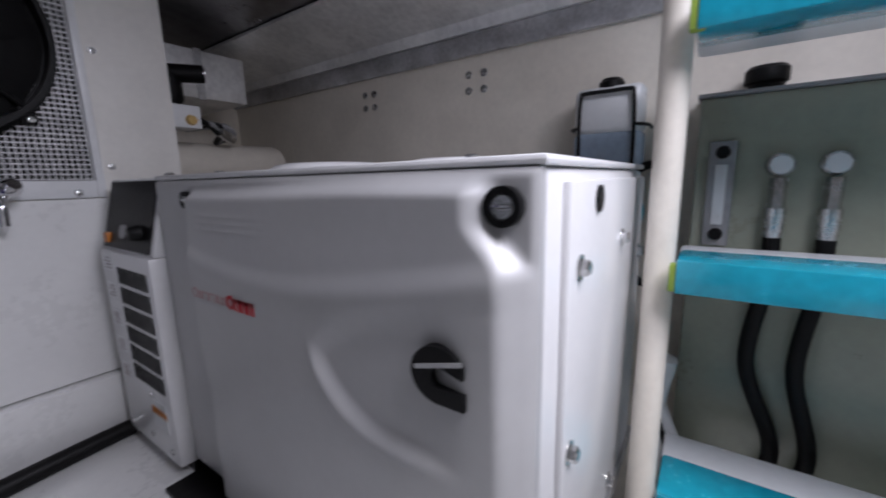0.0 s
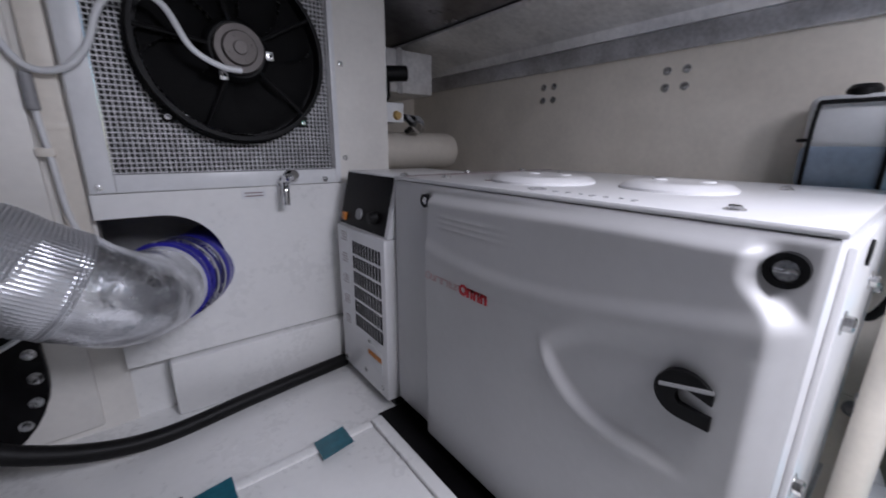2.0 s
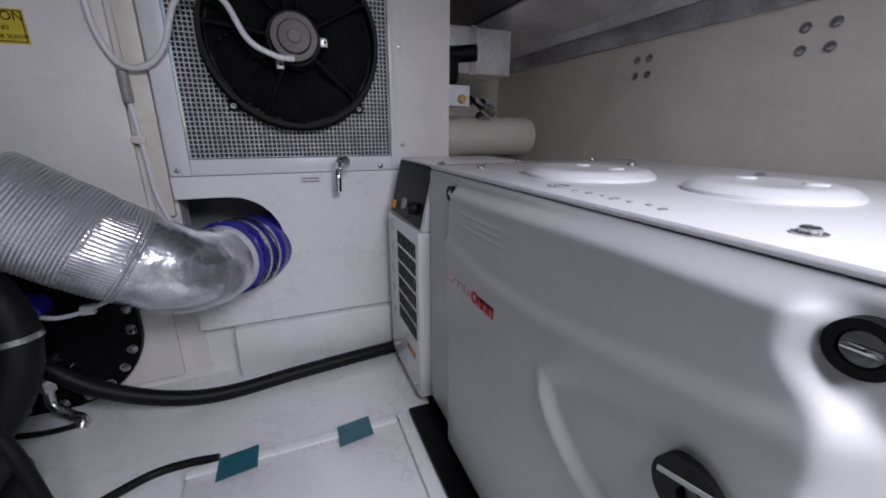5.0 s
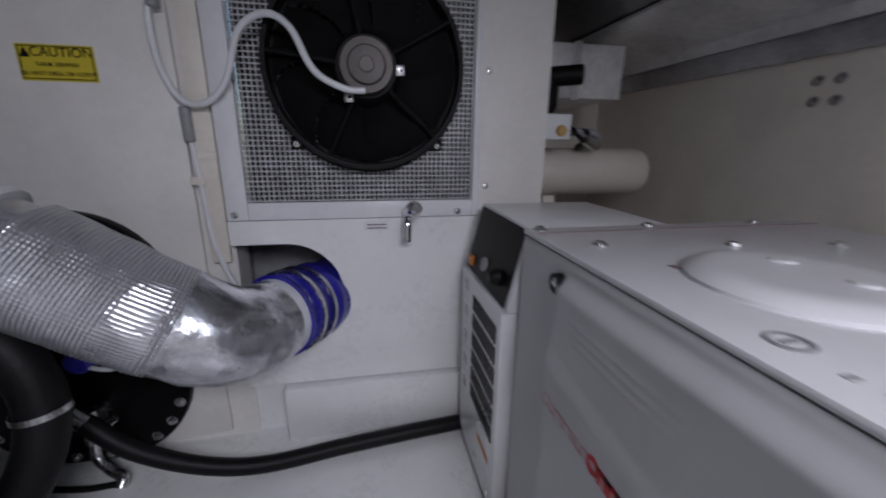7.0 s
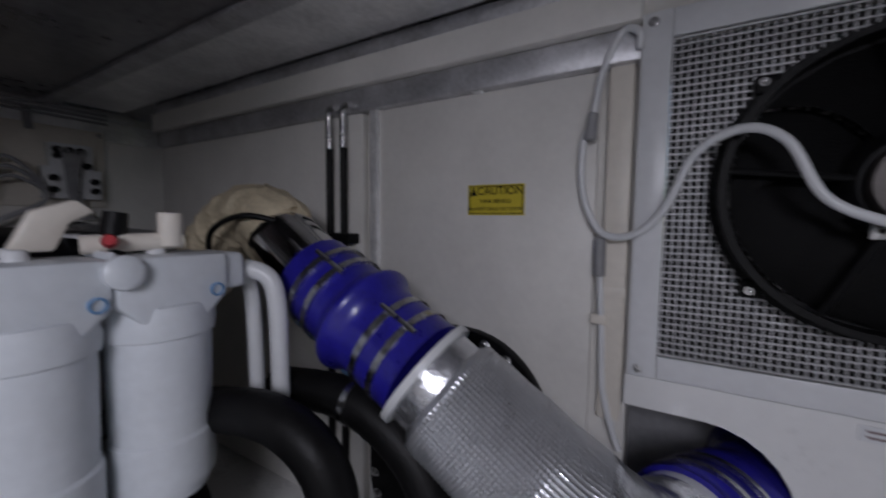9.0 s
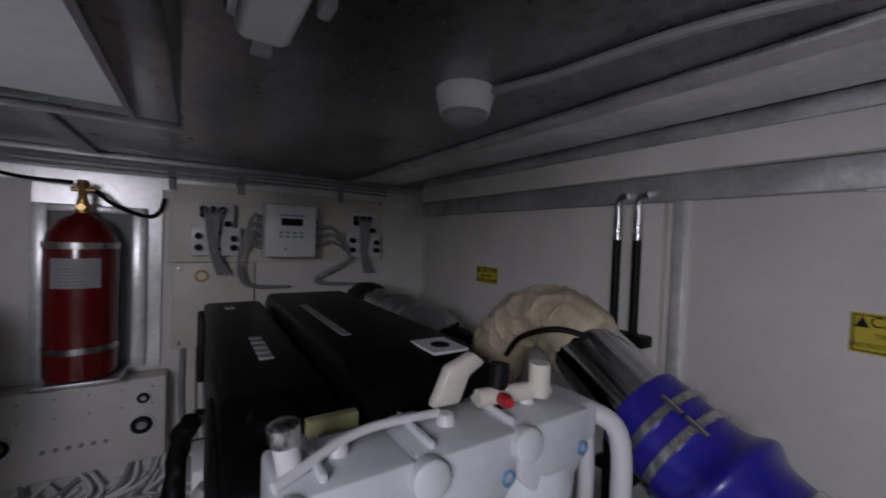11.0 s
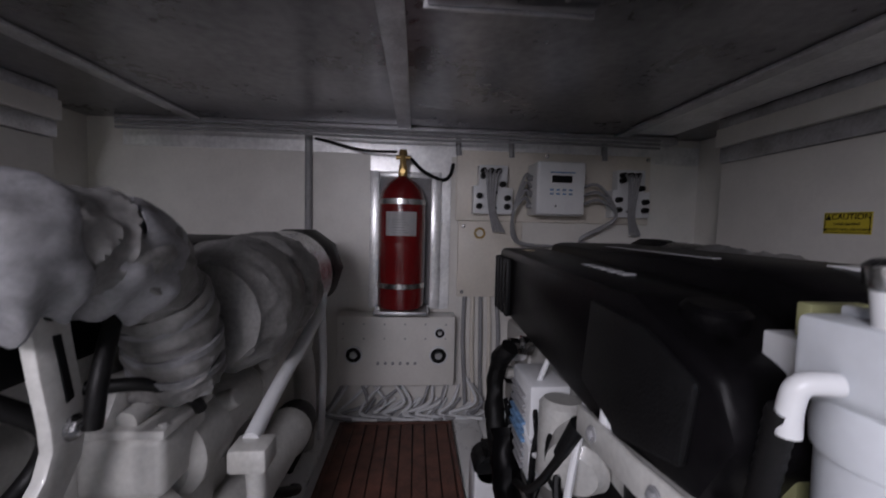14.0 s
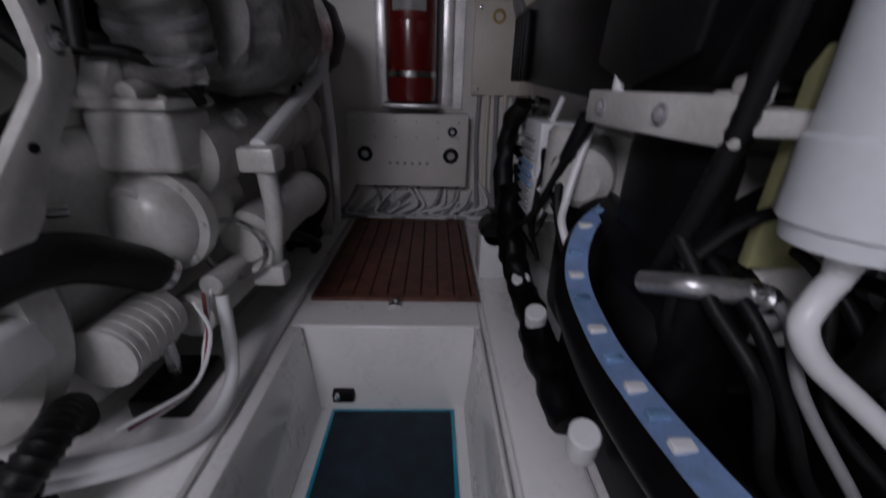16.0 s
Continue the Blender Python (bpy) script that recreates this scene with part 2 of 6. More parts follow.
def tube(pts, r, seg=14, n=8, wobble=0.0, ribs=0.0, smooth=True):
    """A hose or pipe along points; r may be a function of the share of the way."""
    path = spline(pts, n) if smooth else [Vector(p) for p in pts]
    bm = bmesh.new()
    rings, last = [], None
    for i, p in enumerate(path):
        d = (path[min(i + 1, len(path) - 1)] - path[max(i - 1, 0)]).normalized()
        if last is None:
            _, u, _ = basis(d)
        else:
            u = (last - d * last.dot(d)).normalized()
        last = u
        w = d.cross(u)
        s = i / (len(path) - 1)
        rad = r(s) if callable(r) else r
        rad *= 1 + ribs * (1 if i % 2 else -1)
        ring = []
        for k in range(seg):
            a = 6.28318 * k / seg
            v = p + (u * math.cos(a) + w * math.sin(a)) * rad
            if wobble:
                v += (v - p).normalized() * wobble * noise.noise(v * 22)
            ring.append(bm.verts.new(v))
        rings.append(ring)
    for a, b in zip(rings, rings[1:]):
        for i in range(seg):
            j = (i + 1) % seg
            bm.faces.new((a[i], a[j], b[j], b[i]))
    bm.faces.new(rings[0])
    bm.faces.new(rings[-1])
    bmesh.ops.recalc_face_normals(bm, faces=bm.faces[:])
    return bm


def join(*bms):
    out = bmesh.new()
    for b in bms:
        me = bpy.data.meshes.new("tmp")
        b.to_mesh(me)
        b.free()
        out.from_mesh(me)
        bpy.data.meshes.remove(me)
    return out


def rounded(cx, cy, w, h, r, n=5):
    pts = []
    for sx, sy, a0 in ((1, 1, 0), (-1, 1, 90), (-1, -1, 180), (1, -1, 270)):
        for k in range(n + 1):
            a = radians(a0 + 90 * k / n)
            pts.append((cx + sx * (w / 2 - r) + r * math.cos(a), cy + sy * (h / 2 - r) + r * math.sin(a)))
    return pts


def ring(p0, p1, r_out, r_in, seg=28):
    return lathe(p0, p1, [(r_in, 0), (r_out, 0), (r_out, 1), (r_in, 1), (r_in, 0)], seg) if False else _ring(p0, p1, r_out, r_in, seg)


def _ring(p0, p1, r_out, r_in, seg):
    p0, p1 = Vector(p0), Vector(p1)
    d, u, w = basis(p1 - p0)
    bm = bmesh.new()
    loops = [[bm.verts.new(c + (u * math.cos(6.28318 * i / seg) + w * math.sin(6.28318 * i / seg)) * r) for i in range(seg)]
             for c, r in ((p0, r_in), (p0, r_out), (p1, r_out), (p1, r_in))]
    for k in range(4):
        a, b = loops[k], loops[(k + 1) % 4]
        for i in range(seg):
            j = (i + 1) % seg
            bm.faces.new((a[i], a[j], b[j], b[i]))
    bmesh.ops.recalc_face_normals(bm, faces=bm.faces[:])
    return bm


def bolt(p, d, r=0.008, h=0.006):
    d = Vector(d).normalized()
    p = Vector(p)
    return join(lathe(p - d * 0.002, p + d * 0.002, [(r * 1.5, 0), (r * 1.5, 1)], 12), lathe(p, p + d * h, [(r, 0), (r, 0.8), (r * 0.7, 1)], 6))


def words(text, size, m, mat, parent):
    """Lettering in the built-in font as a part; m puts its plane."""
    cu = bpy.data.curves.new("lettering", "FONT")
    cu.body, cu.size, cu.extrude, cu.align_x, cu.align_y = text, size, 0.0006, "CENTER", "CENTER"
    tmp = bpy.data.objects.new("lettering", cu)
    scene.collection.objects.link(tmp)
    me = bpy.data.meshes.new_from_object(tmp.evaluated_get(bpy.context.evaluated_depsgraph_get()))
    bpy.data.objects.remove(tmp)
    bm = bmesh.new()
    bm.from_mesh(me)
    bpy.data.meshes.remove(me)
    bm.transform(m)
    return part("lettering", bm, mat, parent)

# ---- the large structure ----
FAR, AFT, PORT, STAR = -2.55, 1.857, -1.45, 1.79


def structure(name, bm, mat, label):
    return single(name, bm, mat, label, kind="structure")


# floor: side decks round the sunken walkway
structure("floor_starboard", box((FAR, 0.43, -0.5), (AFT, 2.6, -0.03)), "gelcoat", "glossy white gelcoat floor beside the walkway")
structure("floor_port", box((FAR, PORT - 0.2, -0.5), (AFT, -0.214, -0.03)), "gelcoat", "glossy white gelcoat floor beside the walkway")
structure("floor_fore", box((FAR, -0.214, -0.5), (-1.272, 0.43, -0.012)), "gelcoat", "glossy white gelcoat floor under the teak mat")
structure("floor_well", box((-1.272, -0.214, -0.5), (AFT, 0.43, -0.36)), "gelcoat", "white moulded bottom of the sunken walkway")
structure("well_side_port", prism([(-0.2138, -0.36), (-0.2138, -0.004), (-0.175, -0.004), (-0.14, -0.36)], "x", -1.25, 1.3, 0.008), "gelcoat", "sloping white side of the walkway well")
structure("well_side_starboard", prism([(0.4298, -0.36), (0.4298, -0.004), (0.415, -0.004), (0.385, -0.36)], "x", -1.25, 1.3, 0.008), "gelcoat", "sloping white side of the walkway well")
structure("well_step", prism([(-1.2718, -0.36), (-1.2718, -0.010), (-1.262, -0.012), (-1.236, -0.36)], "y", -0.19, 0.41, 0.006), "gelcoat", "white moulded riser below the teak mat")
structure("engine_bed_port", box((-2.45, -0.42, -0.0299), (-0.35, -0.235, 0.0), 0.02), "gelcoat", "white moulded ledge along the walkway")
structure("engine_bed_starboard", box((-2.45, 0.45, -0.0299), (-0.35, 0.60, 0.0), 0.02), "gelcoat", "white moulded ledge along the walkway")

# walls
structure("wall_fore", box((FAR - 0.1, PORT - 0.2, -0.5), (FAR, STAR + 0.2, 1.8)), "wall", "pale painted forward bulkhead")
structure("wall_port", box((-2.08, PORT - 0.1, -0.5), (AFT, PORT, 1.8)), "wall", "pale painted port side wall")
structure("wall_aft", box((AFT, PORT - 0.1, -0.5), (AFT + 0.1, 2.7, 1.8)), "cream", "cream painted aft bulkhead")
structure("wall_starboard", box((-2.08, STAR, -0.5), (0.186, STAR + 0.12, 1.8)), "wall", "cream white starboard tank wall")
structure("wall_starboard_fore", box((FAR - 0.1, STAR + 0.2, -0.5), (-2.0, STAR + 0.3, 1.8)), "wall", "white wall of the recess in the forward corner")
structure("wall_port_fore", box((FAR - 0.1, PORT - 0.3, -0.5), (-2.0, PORT - 0.2, 1.8)), "wall", "white wall of the recess in the forward port corner")
structure("wall_recess", box((1.0, 2.55, -0.5), (AFT, 2.65, 1.8)), "cream", "plain cream wall at the back of the recess")
structure("wall_cooler_side", box((1.09, 1.835, -0.5), (1.183, 2.55, 1.8)), "cream", "plain side of the air cooler housing")
structure("wall_panel_fore", box((-2.08, STAR - 0.035, 0.0), (-0.66, STAR, 1.478), 0.006), "wall", "cream white wall panel with a square edge")
structure("wall_panel_mid", box((-0.62, STAR - 0.02, 0.0), (0.10, STAR, 1.48), 0.004), "wall", "cream white wall panel beside the fan")
structure("wall_panel_port", box((-2.08, PORT, 0.0), (1.2, PORT + 0.03, 1.478), 0.006), "wall", "pale wall panel behind the port engine")


# the lower wall under the fan has a through hole for the exhaust
def holed_wall():
    x0, x1, z0, z1, y0, y1 = 0.186, 1.183, 0.185, 0.752, 1.745, 1.835
    cx, cz, r = 0.345, 0.50, 0.178
    arc = [(x0, cz + r), (cx, cz + r)]
    for k in range(1, 14):
        a = radians(90 - 180 * k / 14)
        arc.append((cx + r * 0.95 * math.cos(a), cz + r * math.sin(a)))
    arc += [(cx, cz - r), (x0, cz - r)]
    top = [(x0, z1), (x1, z1), (x1, cz)] + [p for p in arc[::-1] if p[1] >= cz - 1e-6]
    low = [(x1, cz), (x1, z0), (x0, z0)] + [p for p in arc[::-1] if p[1] <= cz + 1e-6]
    return join(prism(top, "y", y0, y1), prism(low, "y", y0, y1))


structure("wall_exhaust", holed_wall(), "gelcoat", "white lower wall with a rounded exhaust opening")
structure("wall_foot", box((0.295, 1.715, -0.0299), (1.183, 1.835, 0.178), 0.012), "gelcoat", "white moulded foot of the wall")
structure("wall_foot_back", box((0.186, 1.80, -0.0299), (0.294, 1.835, 0.184)), "gelcoat", "white back of the foot pocket")
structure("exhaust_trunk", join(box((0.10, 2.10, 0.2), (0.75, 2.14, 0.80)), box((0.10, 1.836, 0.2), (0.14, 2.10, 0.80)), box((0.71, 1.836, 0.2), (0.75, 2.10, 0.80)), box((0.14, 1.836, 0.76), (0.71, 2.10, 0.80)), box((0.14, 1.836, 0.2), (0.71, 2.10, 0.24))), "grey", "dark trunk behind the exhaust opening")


# ceiling: flat over the engines, falling towards the stern, open hatch over the ladder
def roof(x):
    return 1.70 if x < 0.2 else 1.70 - (x - 0.2) * 0.19


def slab(x0, x1, y0, y1):
    return prism([(x0, roof(x0)), (x1, roof(x1)), (x1, roof(x1) + 0.08), (x0, roof(x0) + 0.08)], "y", y0, y1)


HX0, HX1, HY0, HY1 = 0.22, 1.25, -0.85, 0.0
structure("ceiling", join(slab(FAR - 0.1, 0.2, PORT - 0.3, 2.65), slab(0.2, AFT + 0.1, HY1, 2.65), slab(0.2, AFT + 0.1, PORT - 0.1, HY0), slab(0.2, HX0, HY0, HY1), slab(HX1, AFT + 0.1, HY0, HY1)), "liner", "dark grey foil-faced ceiling liner with an open hatch")
for name, lo, hi in (("ceiling_beam", (-2.50, 0.10, 1.682), (-0.35, 0.175, 1.7)), ("ceiling_beam_port", (-2.50, -1.06, 1.682), (0.15, -0.99, 1.7)),
                     ("ceiling_beam_starboard", (-2.50, 1.39, 1.682), (0.15, 1.46, 1.7)), ("ceiling_trim_fore", (FAR, PORT, 1.655), (-2.47, STAR, 1.7))):
    structure(name, box(lo, hi, 0.006), "beam", "crinkled aluminium tape over a ceiling joint")
structure("ceiling_trim_starboard", box((-2.40, 1.465, 1.693), (0.15, STAR - 0.08, 1.6998)), "foil", "wide foil strip along the ceiling edge")
structure("trim_fore", box((FAR, PORT, 1.545), (FAR + 0.012, STAR + 0.19, 1.654)), "foil", "bright crinkled foil band along the bulkhead top")
for i, (z0, z1, d) in enumerate(((1.480, 1.555, 0.05), (1.557, 1.645, 0.075), (1.647, 1.698, 0.06))):
    structure("trim_starboard", box((-2.08, STAR - d, z0), (0.19, STAR, z1), 0.006), "beam" if i != 1 else "wall", "painted ledge under the ceiling" if i == 1 else "foil-wrapped ledge under the ceiling")
    structure("trim_port", box((-2.08, PORT, z0), (1.0, PORT + d, z1), 0.006), "beam" if i != 1 else "wall", "painted ledge under the ceiling" if i == 1 else "foil-wrapped ledge under the ceiling")
structure("trim_aft", box((AFT - 0.02, PORT, 1.228), (AFT, 2.55, 1.300), 0.004), "beam", "bright foil strip above the aft bulkhead")
structure("trim_aft_upper", prism([(AFT - 0.035, 1.3005), (AFT - 0.001, 1.3005), (AFT - 0.001, 1.34), (AFT - 0.30, 1.436), (AFT - 0.30, 1.424), (AFT - 0.05, 1.335)], "y", PORT, 2.55), "foil", "foil sheet under the aft ceiling")
for x in (-0.245, -0.63):
    structure("wall_batten", box((x, STAR - 0.035, 0.0 if x < -0.5 else 1.475), (x + 0.035, STAR - 0.0005, 1.7), 0.006), "foil", "foil-taped batten on the starboard wall")

# fore bulkhead foil strip panels behind the cylinder
structure("foil_panel", box((-2.549, -0.06, 0.62), (-2.53, 0.42, 1.60)), "foil", "foil-faced insulation behind the red cylinder")


# ---- teak mat and well mat ----
mat = thing("teak_mat", (-1.9, 0.12, -0.012), "dark red-brown slatted teak mat on the walkway floor", "floor mat")
part("frame", join(box((-2.36, -0.195, -0.0118), (-2.335, 0.44, 0.004), 0.003), box((-1.45, -0.195, -0.0118), (-1.425, 0.44, 0.004), 0.003), box((-2.335, -0.195, -0.0118), (-1.45, -0.172, 0.004), 0.003), box((-2.335, 0.417, -0.0118), (-1.45, 0.44, 0.004), 0.003)), "teak", mat)
for k in range(9):
    y = -0.170 + k * 0.0652
    part("plank", box((-2.334, y, -0.0118), (-1.451, y + 0.0595, 0.001 + 0.001 * (k % 2)), 0.002, 1), "teak", mat)
part("caulking", box((-2.334, -0.171, -0.0116), (-1.451, 0.416, -0.005)), "black", mat)
wm = thing("well_mat", (-0.5, 0.12, -0.36), "dark blue ribbed rubber mat edged with teal tape", "floor mat")
part("rubber", box((-1.215, -0.085, -0.36), (0.2, 0.335, -0.345), 0.004), "mat", wm)
part("tape_edge", join(box((-1.226, -0.097, -0.3598), (-1.214, 0.347, -0.349)), box((-1.214, -0.097, -0.3598), (0.2, -0.086, -0.349)), box((-1.214, 0.336, -0.3598), (0.2, 0.347, -0.349))), "teal", wm, "teal tape edging")
fit_ = thing("bilge_fitting", (-1.23, -0.05, -0.30), "small black bilge switch on the white step riser", "switch")
part("body", box((-1.252, -0.09, -0.31), (-1.215, -0.015, -0.265), 0.006), "black", fit_)
part("button", cyl((-1.217, -0.07, -0.275), (-1.205, -0.07, -0.275), 0.010), "steel", fit_)
catch = thing("mat_catch", (-1.41, 0.12, -0.012), "small chrome catch at the edge of the teak mat", "catch")
part("plate", box((-1.424, 0.10, -0.012), (-1.39, 0.15, -0.004), 0.002), "steel", catch)
part("knob", cyl((-1.407, 0.125, -0.004), (-1.407, 0.125, 0.012), 0.009), "chrome", catch)

# floor hatch lid by the generator
lid = thing("floor_hatch_lid", (0.52, 0.85, -0.03), "white moulded floor hatch lid with teal tape tabs", "hatch lid")
part("panel", box((0.205, 0.50, -0.0299), (0.815, 1.19, 0.012), 0.012), "gelcoat", lid)
part("rim", join(box((0.79, 0.50, 0.0115), (0.83, 1.19, 0.03), 0.008), box((0.205, 1.165, 0.0115), (0.789, 1.20, 0.022), 0.006)), "gelcoat", lid)
for x in (0.335, 0.655):
    part("tape_tab", prism([(x - 0.05, 1.120), (x + 0.05, 1.135), (x + 0.05, 1.215), (x - 0.05, 1.20)], "z", 0.0225, 0.026), "tealdark", lid, "dark teal glossy tape tab")

lid.location.y += 0.045

# ---- air cooler with electric fan on the starboard wall ----
FY = 1.745
cool = thing("air_cooler", (0.68, 1.80, 0.752), "white framed air cooler panel with a wire grille", "air cooler")
for lo, hi in (((0.186, FY + 0.004, 0.753), (0.235, 1.835, 1.66)), ((0.945, FY + 0.004, 0.753), (1.183, 1.835, 1.62)), ((0.235, FY + 0.004, 0.753), (0.945, 1.835, 0.795)), ((0.235, FY + 0.004, 1.52), (0.945, 1.835, 1.66))):
    part("housing_panel", box(lo, hi), "wall", cool)
fr = part("frame", join(box((0.19, FY - 0.008, 0.755), (0.25, FY + 0.0035, 1.575), 0.003), box((0.935, FY - 0.008, 0.755), (0.957, FY + 0.0035, 1.575), 0.003), box((0.2505, FY - 0.008, 0.755), (0.9345, FY + 0.0035, 0.808), 0.003), box((0.2505, FY - 0.008, 1.515), (0.9345, FY + 0.0035, 1.575), 0.003)), "white", cool)
for x, z in ((0.212, 0.773), (0.888, 0.77), (0.212, 1.553), (0.61, 1.556), (0.90, 1.553)):
    part("screw", bolt((x, FY - 0.008, z), (0, -1, 0), 0.007, 0.003), "steel", fr)
for z in (0.85, 1.2, 1.5):
    part("screw", bolt((0.982, FY + 0.004, z), (0, -1, 0), 0.007, 0.003), "steel", cool)
part("radiator_core", box((0.25, FY + 0.045, 0.80), (0.94, FY + 0.085, 1.52)), "core", cool)
wires = []
N = 48
for i in range(N + 1):
    x = 0.254 + i * (0.678 / N)
    z = 0.812 + i * (0.700 / N)
    wires.append(box((x - 0.0015, FY + 0.006, 0.81), (x + 0.0015, FY + 0.010, 1.513)))
    wires.append(box((0.2505, FY + 0.002, z - 0.0015), (0.9345, FY + 0.0058, z + 0.0015)))
part("wire_grille", join(*wires), "wire", cool, "square-mesh steel wire grille")

fan = thing("electric_fan", (0.612, FY - 0.03, 0.90), "black round electric cooling fan with silver motor", "fan")
fx, fz = 0.612, 1.182
part("shroud", join(_ring((fx, FY - 0.012, fz), (fx, FY - 0.075, fz), 0.292, 0.278, 56), _ring((fx, FY - 0.006, fz), (fx, FY - 0.014, fz), 0.305, 0.27, 56)), "black", fan)
for k in range(8):
    a0 = k * 6.28318 / 8 + 0.2
    bm = bmesh.new()
    rows = []
    for j in range(7):
        r = 0.085 + 0.185 * j / 6
        w = 0.412 + 0.004 * j / 6
        sw = 0.35 * (j / 6) ** 2
        row = []
        for s in (-1, -0.3, 0.4, 1):
            a = a0 + sw + w * s * 0.95
            row.append(bm.verts.new((fx + r * math.cos(a), FY - 0.030 - 0.014 * s, fz + r * math.sin(a))))
        rows.append(row)
    for ra, rb in zip(rows, rows[1:]):
        for i in range(3):
            bm.faces.new((ra[i], ra[i + 1], rb[i + 1], rb[i]))
    geom = bmesh.ops.solidify(bm, geom=bm.faces[:], thickness=0.004)
    part("blade", bm, "black", fan)
for k in range(5):
    a = k * 6.28318 / 5 + 0.5
    c, s = math.cos(a), math.sin(a)
    part("strut", tube([(fx + 0.07 * c, FY - 0.066, fz + 0.07 * s), (fx + 0.18 * c, FY - 0.068, fz + 0.18 * s), (fx + 0.285 * c, FY - 0.062, fz + 0.285 * s)], 0.007, 8), "black", fan)
for k in range(4):
    a = k * 1.5708 + 0.78
    c, s = math.cos(a), math.sin(a)
    lug = part("lug", box((fx + 0.305 * c - 0.02, FY - 0.02, fz + 0.305 * s - 0.02), (fx + 0.305 * c + 0.02, FY - 0.004, fz + 0.305 * s + 0.02), 0.005), "black", fan)
    part("screw", bolt((fx + 0.312 * c, FY - 0.02, fz + 0.312 * s), (0, -1, 0), 0.006), "chrome", lug)
# black rings added behind the blades to darken the grille seen between them
for k in range(7):
    part("shading_ring", _ring((fx, FY - 0.010, fz), (fx, FY - 0.014, fz), 0.118 + 0.022 * k, 0.109 + 0.022 * k, 56), "black", fan)
part("hub", cyl((fx, FY - 0.02, fz), (fx, FY - 0.075, fz), 0.105, 0.098, 40, 0.012), "black", fan)
mo = part("motor", lathe((fx, FY - 0.07, fz), (fx, FY - 0.115, fz), [(0.078, 0), (0.078, 0.55), (0.074, 0.7), (0.055, 0.72), (0.05, 0.95), (0.022, 1.0), (0.020, 1.12), (0, 1.12)], 40), "motor", fan, "silver electric motor")
for k in range(4):
    a = k * 1.5708 + 0.4
    part("rivet", cyl((fx + 0.038 * math.cos(a), FY - 0.112, fz + 0.038 * math.sin(a)), (fx + 0.038 * math.cos(a), FY - 0.118, fz + 0.038 * math.sin(a)), 0.0035, seg=8), "motor", mo)
for dx, dz in ((0.095, -0.008), (-0.055, -0.085)):
    tab = part("terminal_tab", box((fx + dx - 0.012, FY - 0.088, fz + dz - 0.015), (fx + dx + 0.014, FY - 0.08, fz + dz + 0.015), 0.002), "steel", fan)
    part("hole", cyl((fx + dx + 0.003, FY - 0.0885, fz + dz), (fx + dx + 0.003, FY - 0.0895, fz + dz), 0.005, seg=10), "black", tab)

fan.scale = (0.93, 1.0, 0.93)
fan.location.z = fz - 0.93 * (fz - 0.90)

cable = thing("fan_cable", (0.15, FY, 0.75), "white sheathed cable looping from wall to fan motor", "cable")
part("sheath", tube([(0.605, FY - 0.125, 1.115), (0.55, FY - 0.13, 1.12), (0.48, FY - 0.13, 1.16), (0.43, FY - 0.125, 1.255), (0.37, FY - 0.11, 1.285), (0.30, FY - 0.08, 1.25), (0.25, FY - 0.05, 1.14), (0.19, FY - 0.03, 1.085), (0.12, FY - 0.01, 1.09), (0.075, FY, 1.18), (0.07, FY, 1.30), (0.09, FY, 1.36)], 0.0088, 12), "white", cable)
part("upper_lead", tube([(0.09, FY, 1.36), (0.11, FY, 1.47), (0.15, FY - 0.01, 1.545), (0.185, FY - 0.02, 1.535), (0.187, FY - 0.012, 1.50)], 0.009, 10), "white", cable)
part("lower_lead", tube([(0.115, FY + 0.01, 1.09), (0.118, FY + 0.012, 1.0), (0.128, FY + 0.014, 0.83), (0.135, FY + 0.014, 0.70), (0.16, FY + 0.014, 0.60), (0.178, FY + 0.014, 0.55)], 0.008, 10), "white", cable)
part("plug", cyl((0.085, FY - 0.002, 1.31), (0.092, FY - 0.002, 1.375), 0.016, 0.012, 12, 0.003), "grey", cable, "grey inline plug")
part("joint", cyl((0.117, FY + 0.01, 0.98), (0.116, FY + 0.01, 1.075), 0.015, 0.015, 12, 0.004), "grey", cable, "grey inline plug")
part("clip", box((0.10, FY + 0.005, 0.86), (0.14, FY + 0.0245, 0.885), 0.004), "cream", cable)
trunk = thing("cable_trunking", (0.15, STAR, 0.62), "cream plastic cable trunking on the wall", "trunking")
part("base", box((0.125, STAR - 0.018, 0.62), (0.175, STAR - 0.0005, 1.69), 0.004), "cream", trunk)
part("snap_cover", box((0.122, STAR - 0.030, 0.62), (0.178, STAR - 0.0182, 1.685), 0.006), "cream", trunk)
part("joint_clip", box((0.1205, STAR - 0.032, 0.93), (0.1795, STAR - 0.016, 0.955), 0.003), "cream", trunk)

tap = thing("drain_tap", (0.717, FY, 0.70), "small chrome drain tap with a lever below the fan", "tap")
part("rosette", cyl((0.725, FY, 0.765), (0.725, FY - 0.012, 0.765), 0.024, 0.018), "chrome", tap)
part("body", tube([(0.725, FY - 0.01, 0.765), (0.723, FY - 0.045, 0.765), (0.718, FY - 0.065, 0.745), (0.716, FY - 0.07, 0.705)], 0.013, 12), "chrome", tap)
part("lever", lathe((0.722, FY - 0.045, 0.775), (0.745, FY - 0.10, 0.80), [(0.012, 0), (0.022, 0.3), (0.026, 0.7), (0.016, 1)], 14), "chrome", tap)
part("nozzle", cyl((0.716, FY - 0.07, 0.715), (0.716, FY - 0.07, 0.69), 0.011, 0.013, 12), "chrome", tap)
plate = thing("label_plate", (0.63, FY, 0.70), "small white label plate beside the tap", "label")
